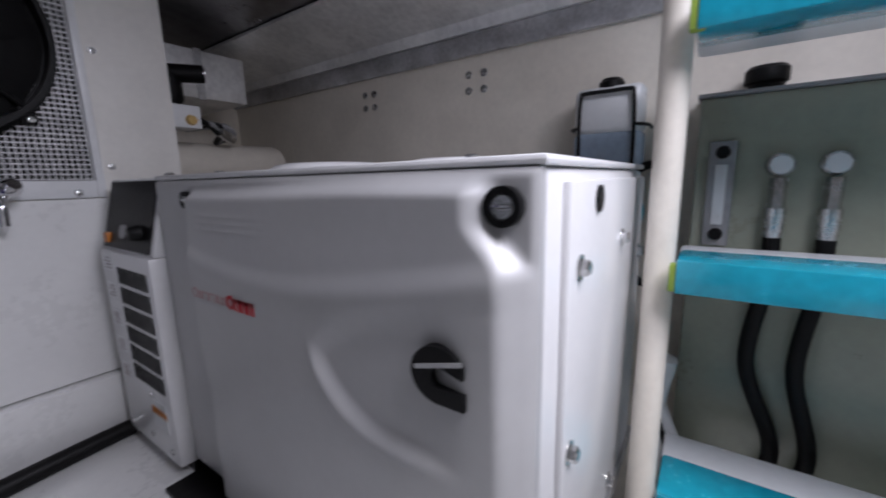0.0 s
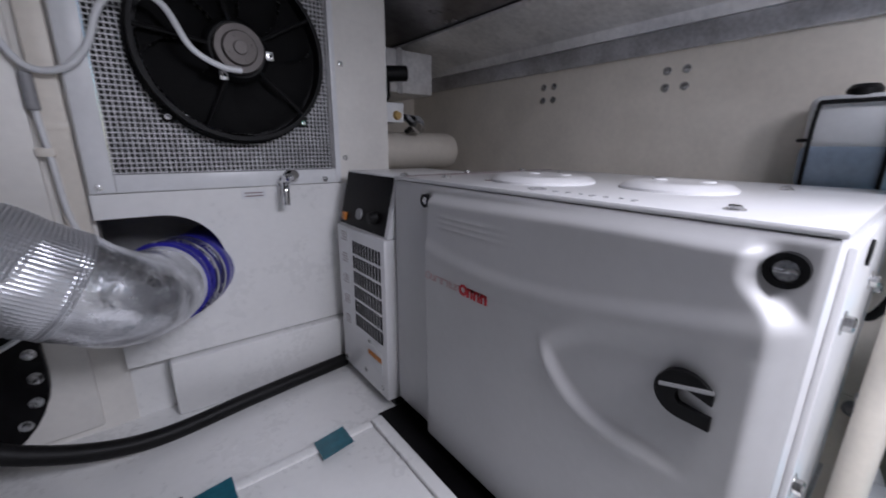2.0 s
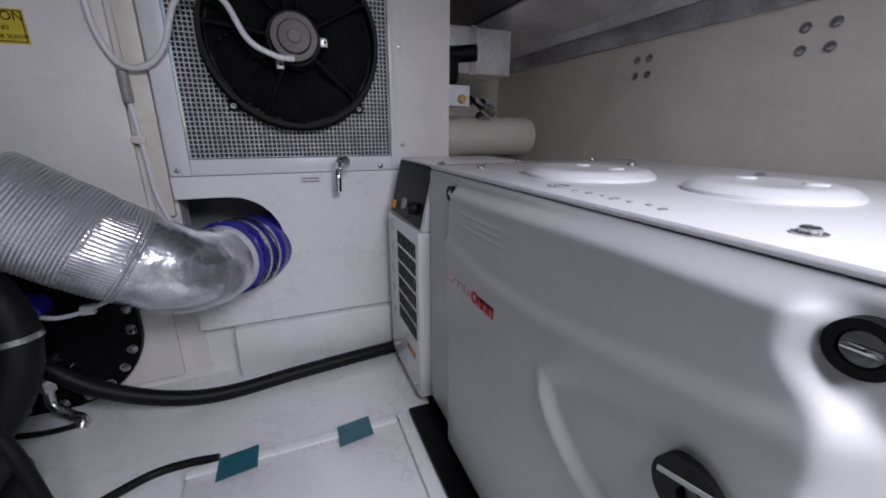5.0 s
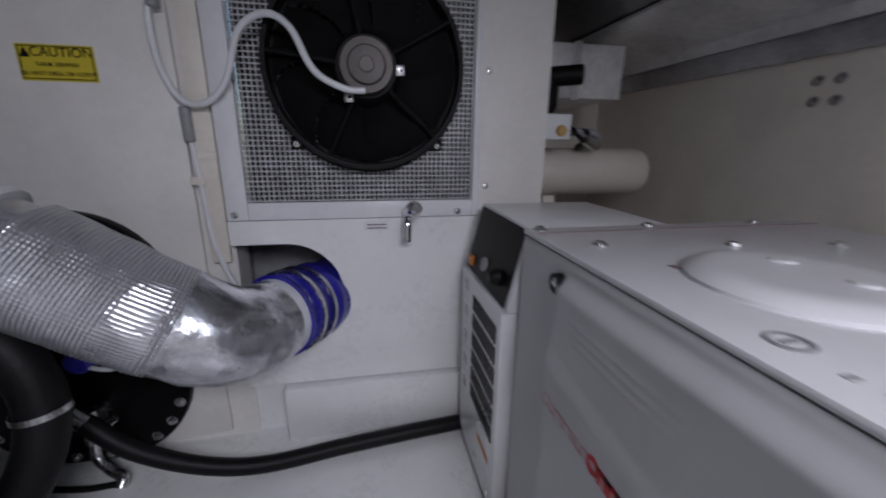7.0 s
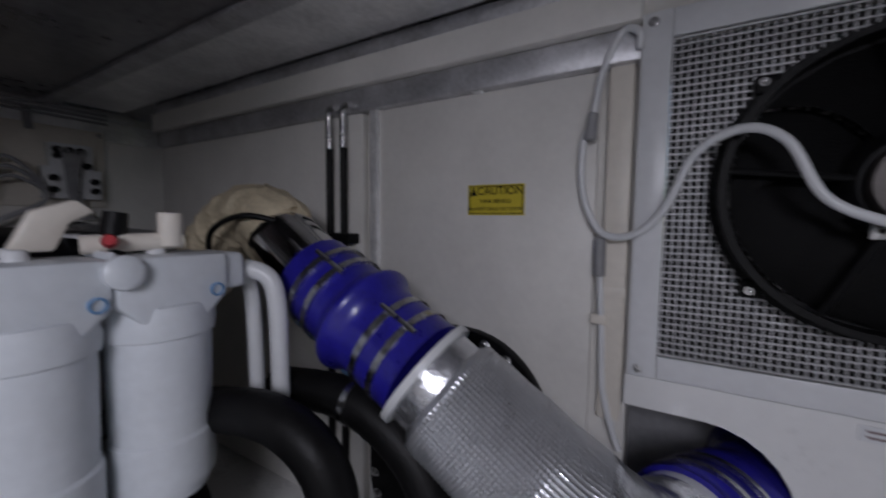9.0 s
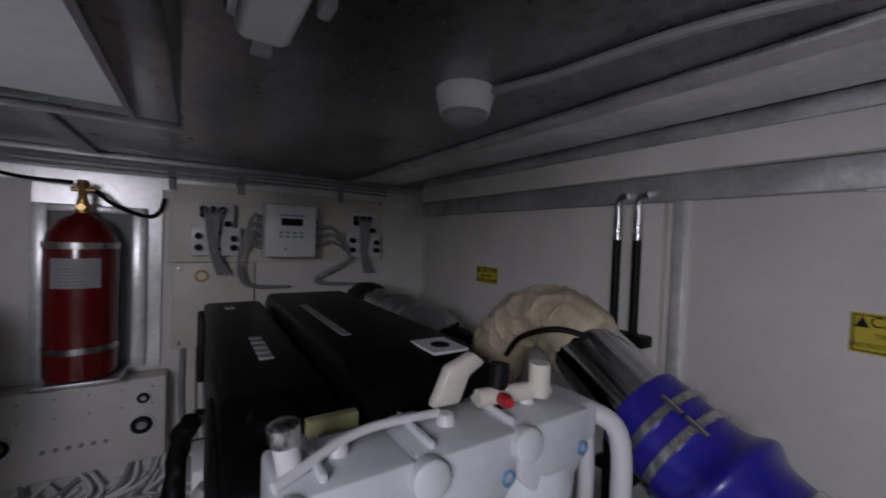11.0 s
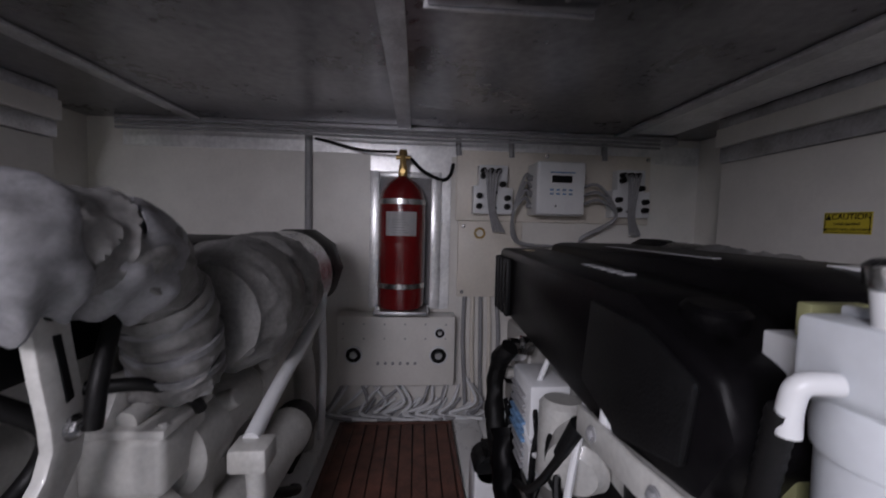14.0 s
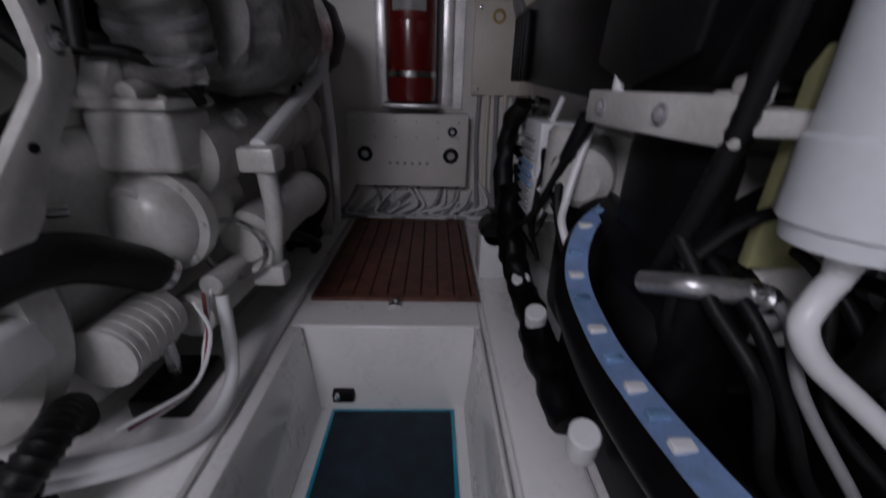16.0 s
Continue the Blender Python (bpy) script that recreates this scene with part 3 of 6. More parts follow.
part("plate", box((0.585, FY - 0.003, 0.712), (0.665, FY, 0.742)), "white", plate)
for k in range(2):
    part("line_of_print", box((0.595, FY - 0.0042, 0.719 + 0.011 * k), (0.655, FY - 0.003, 0.723 + 0.011 * k)), "greyprint", plate)


def caution(x0, x1, z0, z1, y):
    c = thing("caution_label", (x0, y, z0), "yellow caution label with black lettering on the wall", "label", "caution labels on the wall")
    part("sheet", box((x0, y - 0.002, z0), (x1, y, z1)), "yellow", c)
    w, h, cx = x1 - x0, z1 - z0, (x0 + x1) / 2
    up = Matrix.Rotation(radians(90), 4, "X")
    words("CAUTION", h * 0.36, Matrix.Translation((cx + w * 0.08, y - 0.003, z1 - h * 0.22)) @ up, "black", c)
    words("TANK BEHIND", h * 0.17, Matrix.Translation((cx, y - 0.003, z1 - h * 0.55)) @ up, "black", c)
    words("DO NOT DRILL OR SCREW", h * 0.16, Matrix.Translation((cx, y - 0.003, z1 - h * 0.80)) @ up, "black", c)
    part("warning_triangle", prism([(x0 + w * 0.04, z1 - h * 0.36), (x0 + w * 0.17, z1 - h * 0.36), (x0 + w * 0.105, z1 - h * 0.08)], "y", y - 0.0032, y - 0.002), "black", c)
    e = 0.004
    part("border", join(box((x0 + e, y - 0.003, z0 + e), (x1 - e, y - 0.002, z0 + e * 1.6)), box((x0 + e, y - 0.003, z1 - e * 1.6), (x1 - e, y - 0.002, z1 - e)), box((x0 + e, y - 0.003, z0 + e * 1.6), (x0 + e * 1.6, y - 0.002, z1 - e * 1.6)), box((x1 - e * 1.6, y - 0.003, z0 + e * 1.6), (x1 - e, y - 0.002, z1 - e * 1.6))), "black", c)


caution(-0.255, -0.083, 1.130, 1.217, STAR - 0.0202)
caution(-1.56, -1.405, 1.137, 1.215, STAR - 0.0352)


# ---- generator in its sound shield ----
gen = thing("generator", (1.27, 0.80, -0.03), "large silver-grey generator in a moulded sound shield", "generator")
GX, GY0, GY1, GT = 0.945, 0.292, 1.282, 0.810
part("base_tray", box((0.975, 0.31, -0.0299), (1.62, 1.265, 0.05), 0.01), "black", gen)
# black strip on the floor stands for the shade in the gap by the lid
part("dark_gap_strip", box((0.848, 0.30, -0.0299), (0.974, 1.29, -0.012), 0.003), "satin", gen)
part("shell", box((GX, GY0 + 0.002, 0.045), (1.64, GY1, 0.7975), 0.012), "genwhite", gen)
part("top_plate", box((GX - 0.015, GY0 - 0.003, 0.798), (1.65, GY1 + 0.003, GT), 0.005), "genwhite", gen, "white enamelled top plate")


def smooth_step(a, b, x):
    t = max(0.0, min(1.0, (x - a) / (b - a)))
    return t * t * (3 - 2 * t)


def front_relief(y, z):
    """Depth of the moulded front panel: raised field, right shoulder, sunken lens shape."""
    right = 0.308 + 0.046 * smooth_step(0.672, 0.742, z)
    inset = smooth_step(right - 0.014, right + 0.030, y) * (1 - smooth_step(1.06, 1.095, y))
    top = 1 - smooth_step(0.752, 0.780, z - 0.012 * smooth_step(1.0, 0.5, y))
    h = 0.026 * inset * top
    h += 0.007 * inset * top * smooth_step(0.12, 0.58, z) * (1 - smooth_step(0.60, 0.74, z))
    # shallow waist line across the panel and three moulded ripples under the far lock
    h += 0.005 * inset * (1 - smooth_step(0.0, 0.035, abs(z - 0.655 + 0.05 * math.sin((y - 0.4) * 4.0))))
    for k in range(3):
        h += 0.0022 * inset * math.exp(-((z - 0.725 + 0.014 * k) / 0.0035) ** 2) * smooth_step(0.74, 0.86, y) * (1 - smooth_step(0.98, 1.04, y))
    if y < 0.78:
        u = max(0.0, (y - 0.42) / 0.235)
        low = 0.408 + 0.095 * u ** 4
        high = 0.518 + 0.085 * (1 - min(1.0, u) ** 3)
        off = (z - low) / math.sqrt(1 + (1.6 * u ** 3) ** 2)
        inside = smooth_step(-0.004, 0.020, off) * (1 - smooth_step(high - 0.035, high + 0.03, z)) * smooth_step(0.365, 0.45, y) * (1 - smooth_step(0.645, 0.68, y))
        bead = math.exp(-((off + 0.008) / 0.010) ** 2) * smooth_step(0.38, 0.47, y) * (1 - smooth_step(0.650, 0.682, y)) * (1 - smooth_step(0.528, 0.563, z))
        h += 0.0065 * bead - 0.011 * inside
    return h


bm = bmesh.new()
NY, NZ = 230, 170
grid = []
for j in range(NZ + 1):
    z = 0.03 + (0.7965 - 0.03) * j / NZ
    row = []
    for i in range(NY + 1):
        y = GY0 + 0.004 + (GY1 - GY0 - 0.008) * i / NY
        e = min(y - GY0, GY1 - y, z - 0.026, 0.8005 - z)
        row.append(bm.verts.new((0.926 - front_relief(y, z) + 0.008 * (1 - smooth_step(0.0, 0.014, e)), y, z)))
    grid.append(row)
for a, b in zip(grid, grid[1:]):
    for i in range(NY):
        bm.faces.new((a[i], b[i], b[i + 1], a[i + 1]))
back = [bm.verts.new((GX + 0.002, v.co.y, v.co.z)) for v in (grid[0][0], grid[0][-1], grid[-1][-1], grid[-1][0])]
for edge, (p, q) in ((grid[0], (0, 1)), (grid[-1], (3, 2))):
    bm.faces.new([*edge, back[q], back[p]])
for edge, (p, q) in (([r[0] for r in grid], (0, 3)), ([r[-1] for r in grid], (1, 2))):
    bm.faces.new([*edge, back[q], back[p]])
bmesh.ops.recalc_face_normals(bm, faces=bm.faces[:])
front = part("front_panel", bm, "genset", gen, "glossy silver-grey moulded front panel")
for y, r in ((1.096, 0.016), (0.334, 0.020)):
    z = 0.754
    latch = part("quarter_turn_lock", join(_ring((0.928, y, z), (0.912, y, z), r * 1.15, r * 0.75, 28), cyl((0.928, y, z), (0.916, y, z), r * 0.74, seg=24)), "black", front, "black round quarter-turn lock")
    part("slot", box((0.912, y - r * 0.6, z - 0.003), (0.9165, y + r * 0.6, z + 0.003), 0.001), "chrome", latch)
    part("slot_face", join(cyl((0.9165, y, z), (0.9146, y, z), r * 0.66, seg=20)), "steel", latch)
# maker's marks as plain shapes
y = 1.06
for k in range(7):
    w = (0.020, 0.015, 0.024, 0.024, 0.006, 0.015, 0.014)[k]
    part("print_bar", _ring((0.8980, y - w / 2, 0.558), (0.8918, y - w / 2, 0.558), 0.0115, 0.0095, 12) if k == 0 else box((0.8918, y - w, 0.548), (0.8975, y - w + 0.003, 0.566)) if k == 4 else join(box((0.8918, y - w, 0.548), (0.8975, y - w + 0.0025, 0.565)), box((0.8918, y - 0.0025, 0.548), (0.8975, y, 0.565)), box((0.8918, y - w, 0.548 if k in (1, 5) else 0.5625), (0.8975, y, 0.5505 if k in (1, 5) else 0.565))), "fineprint", front)
    y -= w + 0.004
y = 0.915
for k in range(4):
    w = 0.021
    part("print_bar", _ring((0.8980, y - w / 2, 0.558), (0.8915, y - w / 2, 0.558), 0.0145, 0.0075, 14) if k == 0 else join(box((0.8915, y - w, 0.544), (0.8975, y - w + 0.007, 0.568)), box((0.8915, y - 0.007, 0.544), (0.8975, y, 0.568)), box((0.8915, y - w, 0.561), (0.8975, y, 0.568))), "redflat", front)
    y -= w + 0.003
cy_, cz_ = 0.407, 0.548
badge = [(cy_ - 0.041 * math.cos(a), cz_ + 0.038 * math.sin(a)) for a in [radians(28 + 242 * k / 28) for k in range(29)]]
badge += [(cy_ - 0.038, cz_ - 0.038), (cy_ - 0.038, cz_ - 0.016)]
badge += [(cy_ - 0.004 - 0.015 * math.cos(a), cz_ - 0.004 + 0.015 * math.sin(a)) for a in [radians(235 - 170 * k / 16) for k in range(17)]]
badge += [(cy_ - 0.036, cz_ + 0.002)]
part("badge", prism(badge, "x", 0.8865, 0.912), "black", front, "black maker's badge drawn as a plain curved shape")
part("badge_stripe", prism([(0.371, 0.569), (0.441, 0.550), (0.441, 0.556), (0.371, 0.575)], "x", 0.8850, 0.8866), "genset", front)
# end panel towards the ladder
side = part("end_panel", box((1.0, GY0 - 0.008, 0.07), (1.62, GY0 + 0.002, 0.78), 0.003), "genwhite", gen)
for x, z in ((1.05, 0.665), (1.35, 0.665), (1.03, 0.40), (1.35, 0.12), (1.58, 0.6)):
    part("bolt", bolt((x, GY0 - 0.008, z), (0, -1, 0), 0.012, 0.014), "steel", side)
part("slot_lock", cyl((1.14, GY0 - 0.008, 0.752), (1.14, GY0 - 0.012, 0.752), 0.02), "black", side)
part("side_rail", box((0.98, GY0 - 0.016, 0.055), (1.64, GY0 - 0.003, 0.085), 0.003), "aluplate", gen)
# top plate fittings
for cx, cyy, r in ((1.16, 0.90, 0.135), (1.25, 0.60, 0.115)):
    lidp = part("service_lid", lathe((cx, cyy, GT - 0.001), (cx, cyy, GT + 0.018), [(r, 0), (r, 0.35), (r - 0.012, 0.8), (r - 0.03, 1.0), (r * 0.6, 0.92), (0, 0.92)], 48), "genwhite", gen, "round raised white service lid")
    for k in range(2):
        part("dimple", lathe((cx + 0.03, cyy + 0.05 - 0.1 * k, GT + 0.0155), (cx + 0.03, cyy + 0.05 - 0.1 * k, GT + 0.021), [(0.018, 0), (0.014, 0.8), (0, 1)], 16), "genwhite", lidp)
for x, y in ((1.015, 1.13), (0.96, 1.268), (1.22, 1.268), (1.26, 1.09), (1.46, 1.06), (1.50, 1.262), (1.0, 0.42), (1.45, 0.45), (1.5, 0.75)):
    part("bolt", bolt((x, y, GT), (0, 0, 1), 0.010, 0.008), "steel", gen)
part("seam", box((0.94, 1.232, GT - 0.001), (1.648, 1.236, GT + 0.0015)), "greyprint", gen)
stick = part("round_sticker", _ring((0.985, 0.775, GT - 0.001), (0.985, 0.775, GT + 0.0018), 0.020, 0.015, 28), "grey", gen, "black printed ring mark")
part("sticker_core", box((0.976, 0.772, GT), (0.994, 0.778, GT + 0.0022)), "grey", stick)
for k in range(7):
    yy = 0.725 - 0.027 * k
    part("print_mark", box((0.968 + 0.005 * (k % 3), yy - 0.010, GT - 0.001), (0.980 + 0.004 * (k % 2), yy - 0.002, GT + 0.0018), 0.001, 1), "grey", gen)
for k in range(3):
    part("print_mark", box((1.045 + 0.004 * k, 0.985 - 0.024 * k, GT - 0.001), (1.056 + 0.004 * k, 0.999 - 0.024 * k, GT + 0.0018)), "greyprint", gen)

# control box on the generator's end
ctl = thing("generator_control_box", (1.05, 1.49, 0.0), "white generator control box with slotted vents and switch panel", "control box")
body = part("body", box((0.892, 1.292, 0.012), (1.30, 1.66, 0.605), 0.008), "genwhite", ctl)
part("foot", box((0.93, 1.31, -0.0299), (1.28, 1.64, 0.013)), "black", ctl)
part("head", prism([(0.905, 0.6055), (0.952, 0.806), (1.30, 0.806), (1.30, 0.6055)], "y", 1.292, 1.66, 0.004), "genwhite", ctl)
sw = part("switch_panel", prism([(0.9035, 0.612), (0.9485, 0.800), (0.9515, 0.799), (0.9065, 0.611)], "y", 1.312, 1.652), "satin", ctl, "glossy black switch panel")
part("rocker", box((0.9005, 1.60, 0.625), (0.915, 1.63, 0.655), 0.003), "orange", sw, "amber rocker switch")
part("knob", cyl((0.918, 1.385, 0.665), (0.888, 1.385, 0.664), 0.022, 0.018, 16, 0.004), "black", sw)
part("gauge", cyl((0.918, 1.50, 0.66), (0.908, 1.50, 0.662), 0.02, 0.02, 16), "grey", sw)
part("print_bar", prism([(0.9405, 0.762), (0.9435, 0.774), (0.9425, 0.7743), (0.9395, 0.7623)], "y", 1.325, 1.40), "steel", sw)
for r_ in range(6):
    for c_ in range(10):
        y0 = 1.318 + c_ * 0.0215
        z0 = 0.225 + r_ * 0.058
        part("vent_slot", box((0.8895, y0, z0), (0.8926, y0 + 0.011, z0 + 0.047)), "satin", body)
for k in range(5):
    part("label_print", box((0.8905, 1.56, 0.545 - 0.085 * k), (0.8922, 1.63, 0.595 - 0.085 * k)), "white", body)
    for q in range(4):
        part("line_of_print", box((0.8898, 1.57, 0.552 - 0.085 * k + 0.010 * q), (0.8906, 1.62 - 0.008 * (q % 2), 0.555 - 0.085 * k + 0.010 * q)), "greyprint", body)
warn = part("warning_sticker", box((0.8903, 1.33, 0.10), (0.8922, 1.43, 0.19)), "white", body, "white sticker with orange band")
part("band", box((0.8896, 1.33, 0.145), (0.8904, 1.43, 0.165)), "orange", warn)
for y, z in ((1.33, 0.05), (1.63, 0.04), (1.46, 0.06), (1.42, 0.20)):
    part("screw", bolt((0.892, y, z), (-1, 0, 0), 0.007, 0.005), "steel", body)
for z in (0.585, 0.257):
    part("screw", bolt((0.945, 1.280, z), (-1, 0, 0), 0.009, 0.008), "steel", body)

# heavy hose along the foot of the wall
hose = thing("fuel_hose", (0.3, 1.6, -0.03), "heavy black rubber hose lying along the white floor", "hose")
part("hose", tube([(0.90, 1.675, 0.0), (0.75, 1.66, 0.0), (0.50, 1.635, -0.004), (0.25, 1.60, -0.004), (0.08, 1.58, 0.04), (-0.08, 1.57, 0.13), (-0.19, 1.58, 0.23)], 0.026, 14), "rubber", hose)
part("ferrule", cyl((-0.185, 1.58, 0.225), (-0.245, 1.59, 0.275), 0.026, 0.022, 14), "steel", hose)
part("nut", cyl((-0.245, 1.59, 0.275), (-0.275, 1.595, 0.30), 0.028, seg=6), "chrome", hose)
part("elbow", tube([(-0.275, 1.595, 0.30), (-0.31, 1.60, 0.35), (-0.315, 1.62, 0.44), (-0.32, 1.69, 0.50)], 0.019, 12), "steel", hose)

# big black cover plate on the tank wall
cov = thing("tank_cover_plate", (-0.30, 1.745, -0.02), "large black bolted cover plate on the wall", "cover plate")
part("plate", prism(rounded(-0.30, 0.385, 0.62, 0.82, 0.26, 10), "y", 1.735, 1.769, 0.004), "satin", cov)
for px, pz in rounded(-0.30, 0.385, 0.57, 0.77, 0.235, 5):
    part("bolt", bolt((px, 1.735, pz), (0, -1, 0), 0.011, 0.014), "steel", cov)
for k in range(5):
    part("bolt", bolt((-0.015, 1.735, 0.24 + 0.075 * k), (0, -1, 0), 0.011, 0.014), "steel", cov)
part("name_plate", box((-0.42, 1.732, 0.17), (-0.34, 1.7352, 0.185)), "white", cov)
sens = thing("level_sender", (-0.22, 1.70, 0.36), "blue capped level sender with a white lead", "sender")
part("cap", cyl((-0.235, 1.735, 0.375), (-0.235, 1.66, 0.365), 0.042, 0.036, 20, 0.008), "blue", sens)
part("lead", tube([(-0.235, 1.68, 0.355), (-0.16, 1.66, 0.345), (-0.08, 1.66, 0.36), (0.0, 1.67, 0.40), (0.03, 1.68, 0.47)], 0.007, 10), "white", sens)
part("tag", box((-0.10, 1.65, 0.345), (-0.065, 1.672, 0.375), 0.002), "white", sens)
vlv = thing("drain_valve", (-0.25, 1.66, 0.02), "galvanised drain valve with lever and bent pipe", "valve")
part("body", join(cyl((-0.24, 1.735, 0.17), (-0.24, 1.66, 0.16), 0.026), cyl((-0.24, 1.665, 0.21), (-0.24, 1.665, 0.10), 0.022, seg=8)), "steel", vlv)
part("lever", tube([(-0.24, 1.64, 0.15), (-0.18, 1.62, 0.18), (-0.14, 1.62, 0.21)], 0.010, 8), "steel", vlv)
part("pipe", tube([(-0.24, 1.665, 0.11), (-0.24, 1.66, 0.05), (-0.20, 1.64, 0.015), (-0.16, 1.62, 0.0), (-0.16, 1.60, -0.02)], 0.016, 10), "steel", vlv)
part("crossbar", tube([(-0.16, 1.61, -0.012), (-0.26, 1.61, -0.016), (-0.40, 1.62, 0.0)], 0.009, 8), "rubber", vlv)


# ---- exhaust: lagged turbine outlet, blue sleeves, insulated riser ----
exh = thing("exhaust_riser", (0.05, 1.47, 0.35), "silver insulated exhaust pipe with blue silicone sleeves", "exhaust pipe")
A, B, C = Vector((-0.165, 1.42, 0.785)), Vector((0.09, 1.45, 0.60)), Vector((0.215, 1.485, 0.515))
part("cuff", tube([A, A.lerp(B, 0.22)], 0.112, 36, wobble=0.003), "insulfoil", exh, "crinkled foil cuff")
jp = spline([A.lerp(B, 0.15), A.lerp(B, 0.42), A.lerp(B, 0.70), A.lerp(B, 0.97), B.lerp(C, 0.36)], 40)
fine, left_over = [jp[0]], 0.0
for p, q in zip(jp, jp[1:]):
    gap = (q - p).length
    while left_over + gap >= 0.0045 and gap > 0:
        p = p + (q - p).normalized() * (0.0045 - left_over)
        fine.append(p.copy())
        gap, left_over = (q - p).length, 0.0
    left_over += gap
quilt = tube(fine, lambda s: 0.113 + 0.017 * smooth_step(0, 0.05, s), 176, wobble=0.003, ribs=0.0004, smooth=False)
quilt.verts.ensure_lookup_table()
for i, p in enumerate(fine):
    for k in range(0, 176, 2):
        if i % 2:
            v = quilt.verts[i * 176 + k]
            v.co += (v.co - p).normalized() * 0.0034
part("jacket", quilt, "insul", exh, "quilted silver insulation jacket")
part("elbow", tube([B.lerp(C, 0.30), C, Vector((0.272, 1.545, 0.489)), Vector((0.315, 1.61, 0.485))], lambda s: 0.131 - 0.012 * s, 36, wobble=0.005), "insulfoil", exh, "foil-taped elbow")
part("collar", tube([Vector((0.310, 1.605, 0.485)), Vector((0.335, 1.65, 0.484))], 0.117, 36), "white", exh, "white collar")
hs = part("hull_sleeve", tube([(0.325, 1.635, 0.485), (0.345, 1.67, 0.483), (0.37, 1.715, 0.480), (0.41, 1.78, 0.474), (0.47, 1.86, 0.468), (0.50, 1.96, 0.46), (0.51, 2.098, 0.45)], lambda s: 0.122 + 0.006 * math.cos(s * 26), 36), "blue", exh, "blue silicone sleeve in the wall opening")
for s in ((0.345, 1.67, 0.483), (0.372, 1.718, 0.479)):
    d = Vector((0.022, 0.045, -0.004)).normalized()
    part("band_clamp", _ring(Vector(s), Vector(s) + d * 0.014, 0.131, 0.120, 40), "steel", hs)
part("ring", _ring(A - (B - A).normalized() * 0.012, A + (B - A).normalized() * 0.004, 0.127, 0.1, 40), "white", exh, "white flange ring")
E0 = Vector((-0.525, 1.435, 0.965))
d = (A - E0).normalized()
hump = part("hump_sleeve", tube([E0, E0.lerp(A, 0.15), E0.lerp(A, 0.32), E0.lerp(A, 0.42), E0.lerp(A, 0.5), E0.lerp(A, 0.58), E0.lerp(A, 0.68), E0.lerp(A, 0.85), A - d * 0.012], lambda s: 0.108 + 0.006 * s + 0.026 * math.exp(-((s - 0.5) / 0.1) ** 2), 40, n=5), "blue", exh, "blue silicone hump sleeve")
for s in (0.14, 0.27, 0.70, 0.83):
    p = E0.lerp(A, s)
    cl = part("band_clamp", _ring(p, p + d * 0.016, 0.118, 0.108, 40), "steel", hump)
    up = Vector((0.35, -0.55, 0.75)).normalized()
    part("clamp_screw", cyl(p + up * 0.122 - d * 0.012, p + up * 0.122 + d * 0.034, 0.007, seg=8), "chrome", hump)
part("outlet_pipe", tube([(-0.70, 1.462, 1.06), (-0.62, 1.45, 1.02), E0 + d * 0.03], 0.095, 32), "chrome", exh, "polished steel outlet pipe")
part("lead", tube([(-0.90, 1.36, 1.0), (-0.80, 1.32, 1.08), (-0.70, 1.35, 1.12), (-0.62, 1.42, 1.10)], 0.008, 8), "black", exh)
bar = thing("riser_stay", (-0.3, 1.5, 0.5), "pale blue painted steel stay under the exhaust sleeve", "bracket")
part("bar", tube([(-0.56, 1.50, 0.80), (-0.40, 1.48, 0.68), (-0.3, 1.735, 0.60)], 0.015, 8), "bluelabel", bar)

# ---- recess beside the air cooler ----
duct = thing("vent_duct", (1.45, 2.04, 0.80), "thick cream plastic duct across the recess", "duct")
part("pipe", lathe((1.1835, 2.05, 0.875), (1.76, 2.045, 0.875), [(0.095, 0), (0.095, 0.95), (0.088, 0.99), (0.07, 1.0)], 32), "cream", duct)
part("saddle", box((1.30, 1.98, 0.0), (1.35, 2.12, 0.782)), "cream", duct)
jb = thing("junction_box", (1.25, 1.9, 1.0), "white junction box with a cable gland", "junction box")
part("body", box((1.1835, 1.80, 1.0), (1.30, 1.90, 1.085), 0.006), "white", jb)
part("gland", cyl((1.262, 1.80, 1.03), (1.262, 1.785, 1.03), 0.02, 0.016, 16), "brass", jb)
pump = thing("valve_actuator", (1.33, 1.90, 1.1), "black valve actuator with a round chrome end", "actuator")
part("body", lathe((1.25, 1.92, 1.24), (1.25, 1.92, 1.09), [(0.03, 0), (0.045, 0.2), (0.045, 0.8), (0.03, 1)], 16), "black", pump)
part("motor", cyl((1.22, 1.93, 1.215), (1.36, 1.86, 1.222), 0.034, 0.034, 18, 0.006), "black", pump)
part("end_cap", cyl((1.352, 1.864, 1.222), (1.362, 1.859, 1.222), 0.022, 0.020, 18), "chrome", pump)
part("bracket", box((1.1835, 1.88, 1.07), (1.30, 1.96, 1.092)), "aluplate", pump)
pipes = thing("bronze_pipework", (1.4, 1.95, 0.98), "dark jumble of small pipes and fittings", "pipework")
for k in range(4):
    part("pipe", tube([(1.30, 1.86 + 0.03 * k, 1.05 - 0.012 * k), (1.36 + 0.02 * k, 1.88, 1.03), (1.42 + 0.02 * k, 1.92, 0.995), (1.44, 2.0, 0.972)], 0.012, 8), "grey" if k % 2 else "black", pipes)
part("elbow", cyl((1.40, 1.88, 1.01), (1.47, 1.92, 0.985), 0.022, 0.026, 12), "steel", pipes)
fb = thing("foil_duct_box", (1.5, 2.2, 1.15), "aluminium-faced duct box high in the recess", "duct box")
part("box", box((1.1835, 2.02, 1.16), (1.62, 2.5, 1.36), 0.006), "foil", fb)
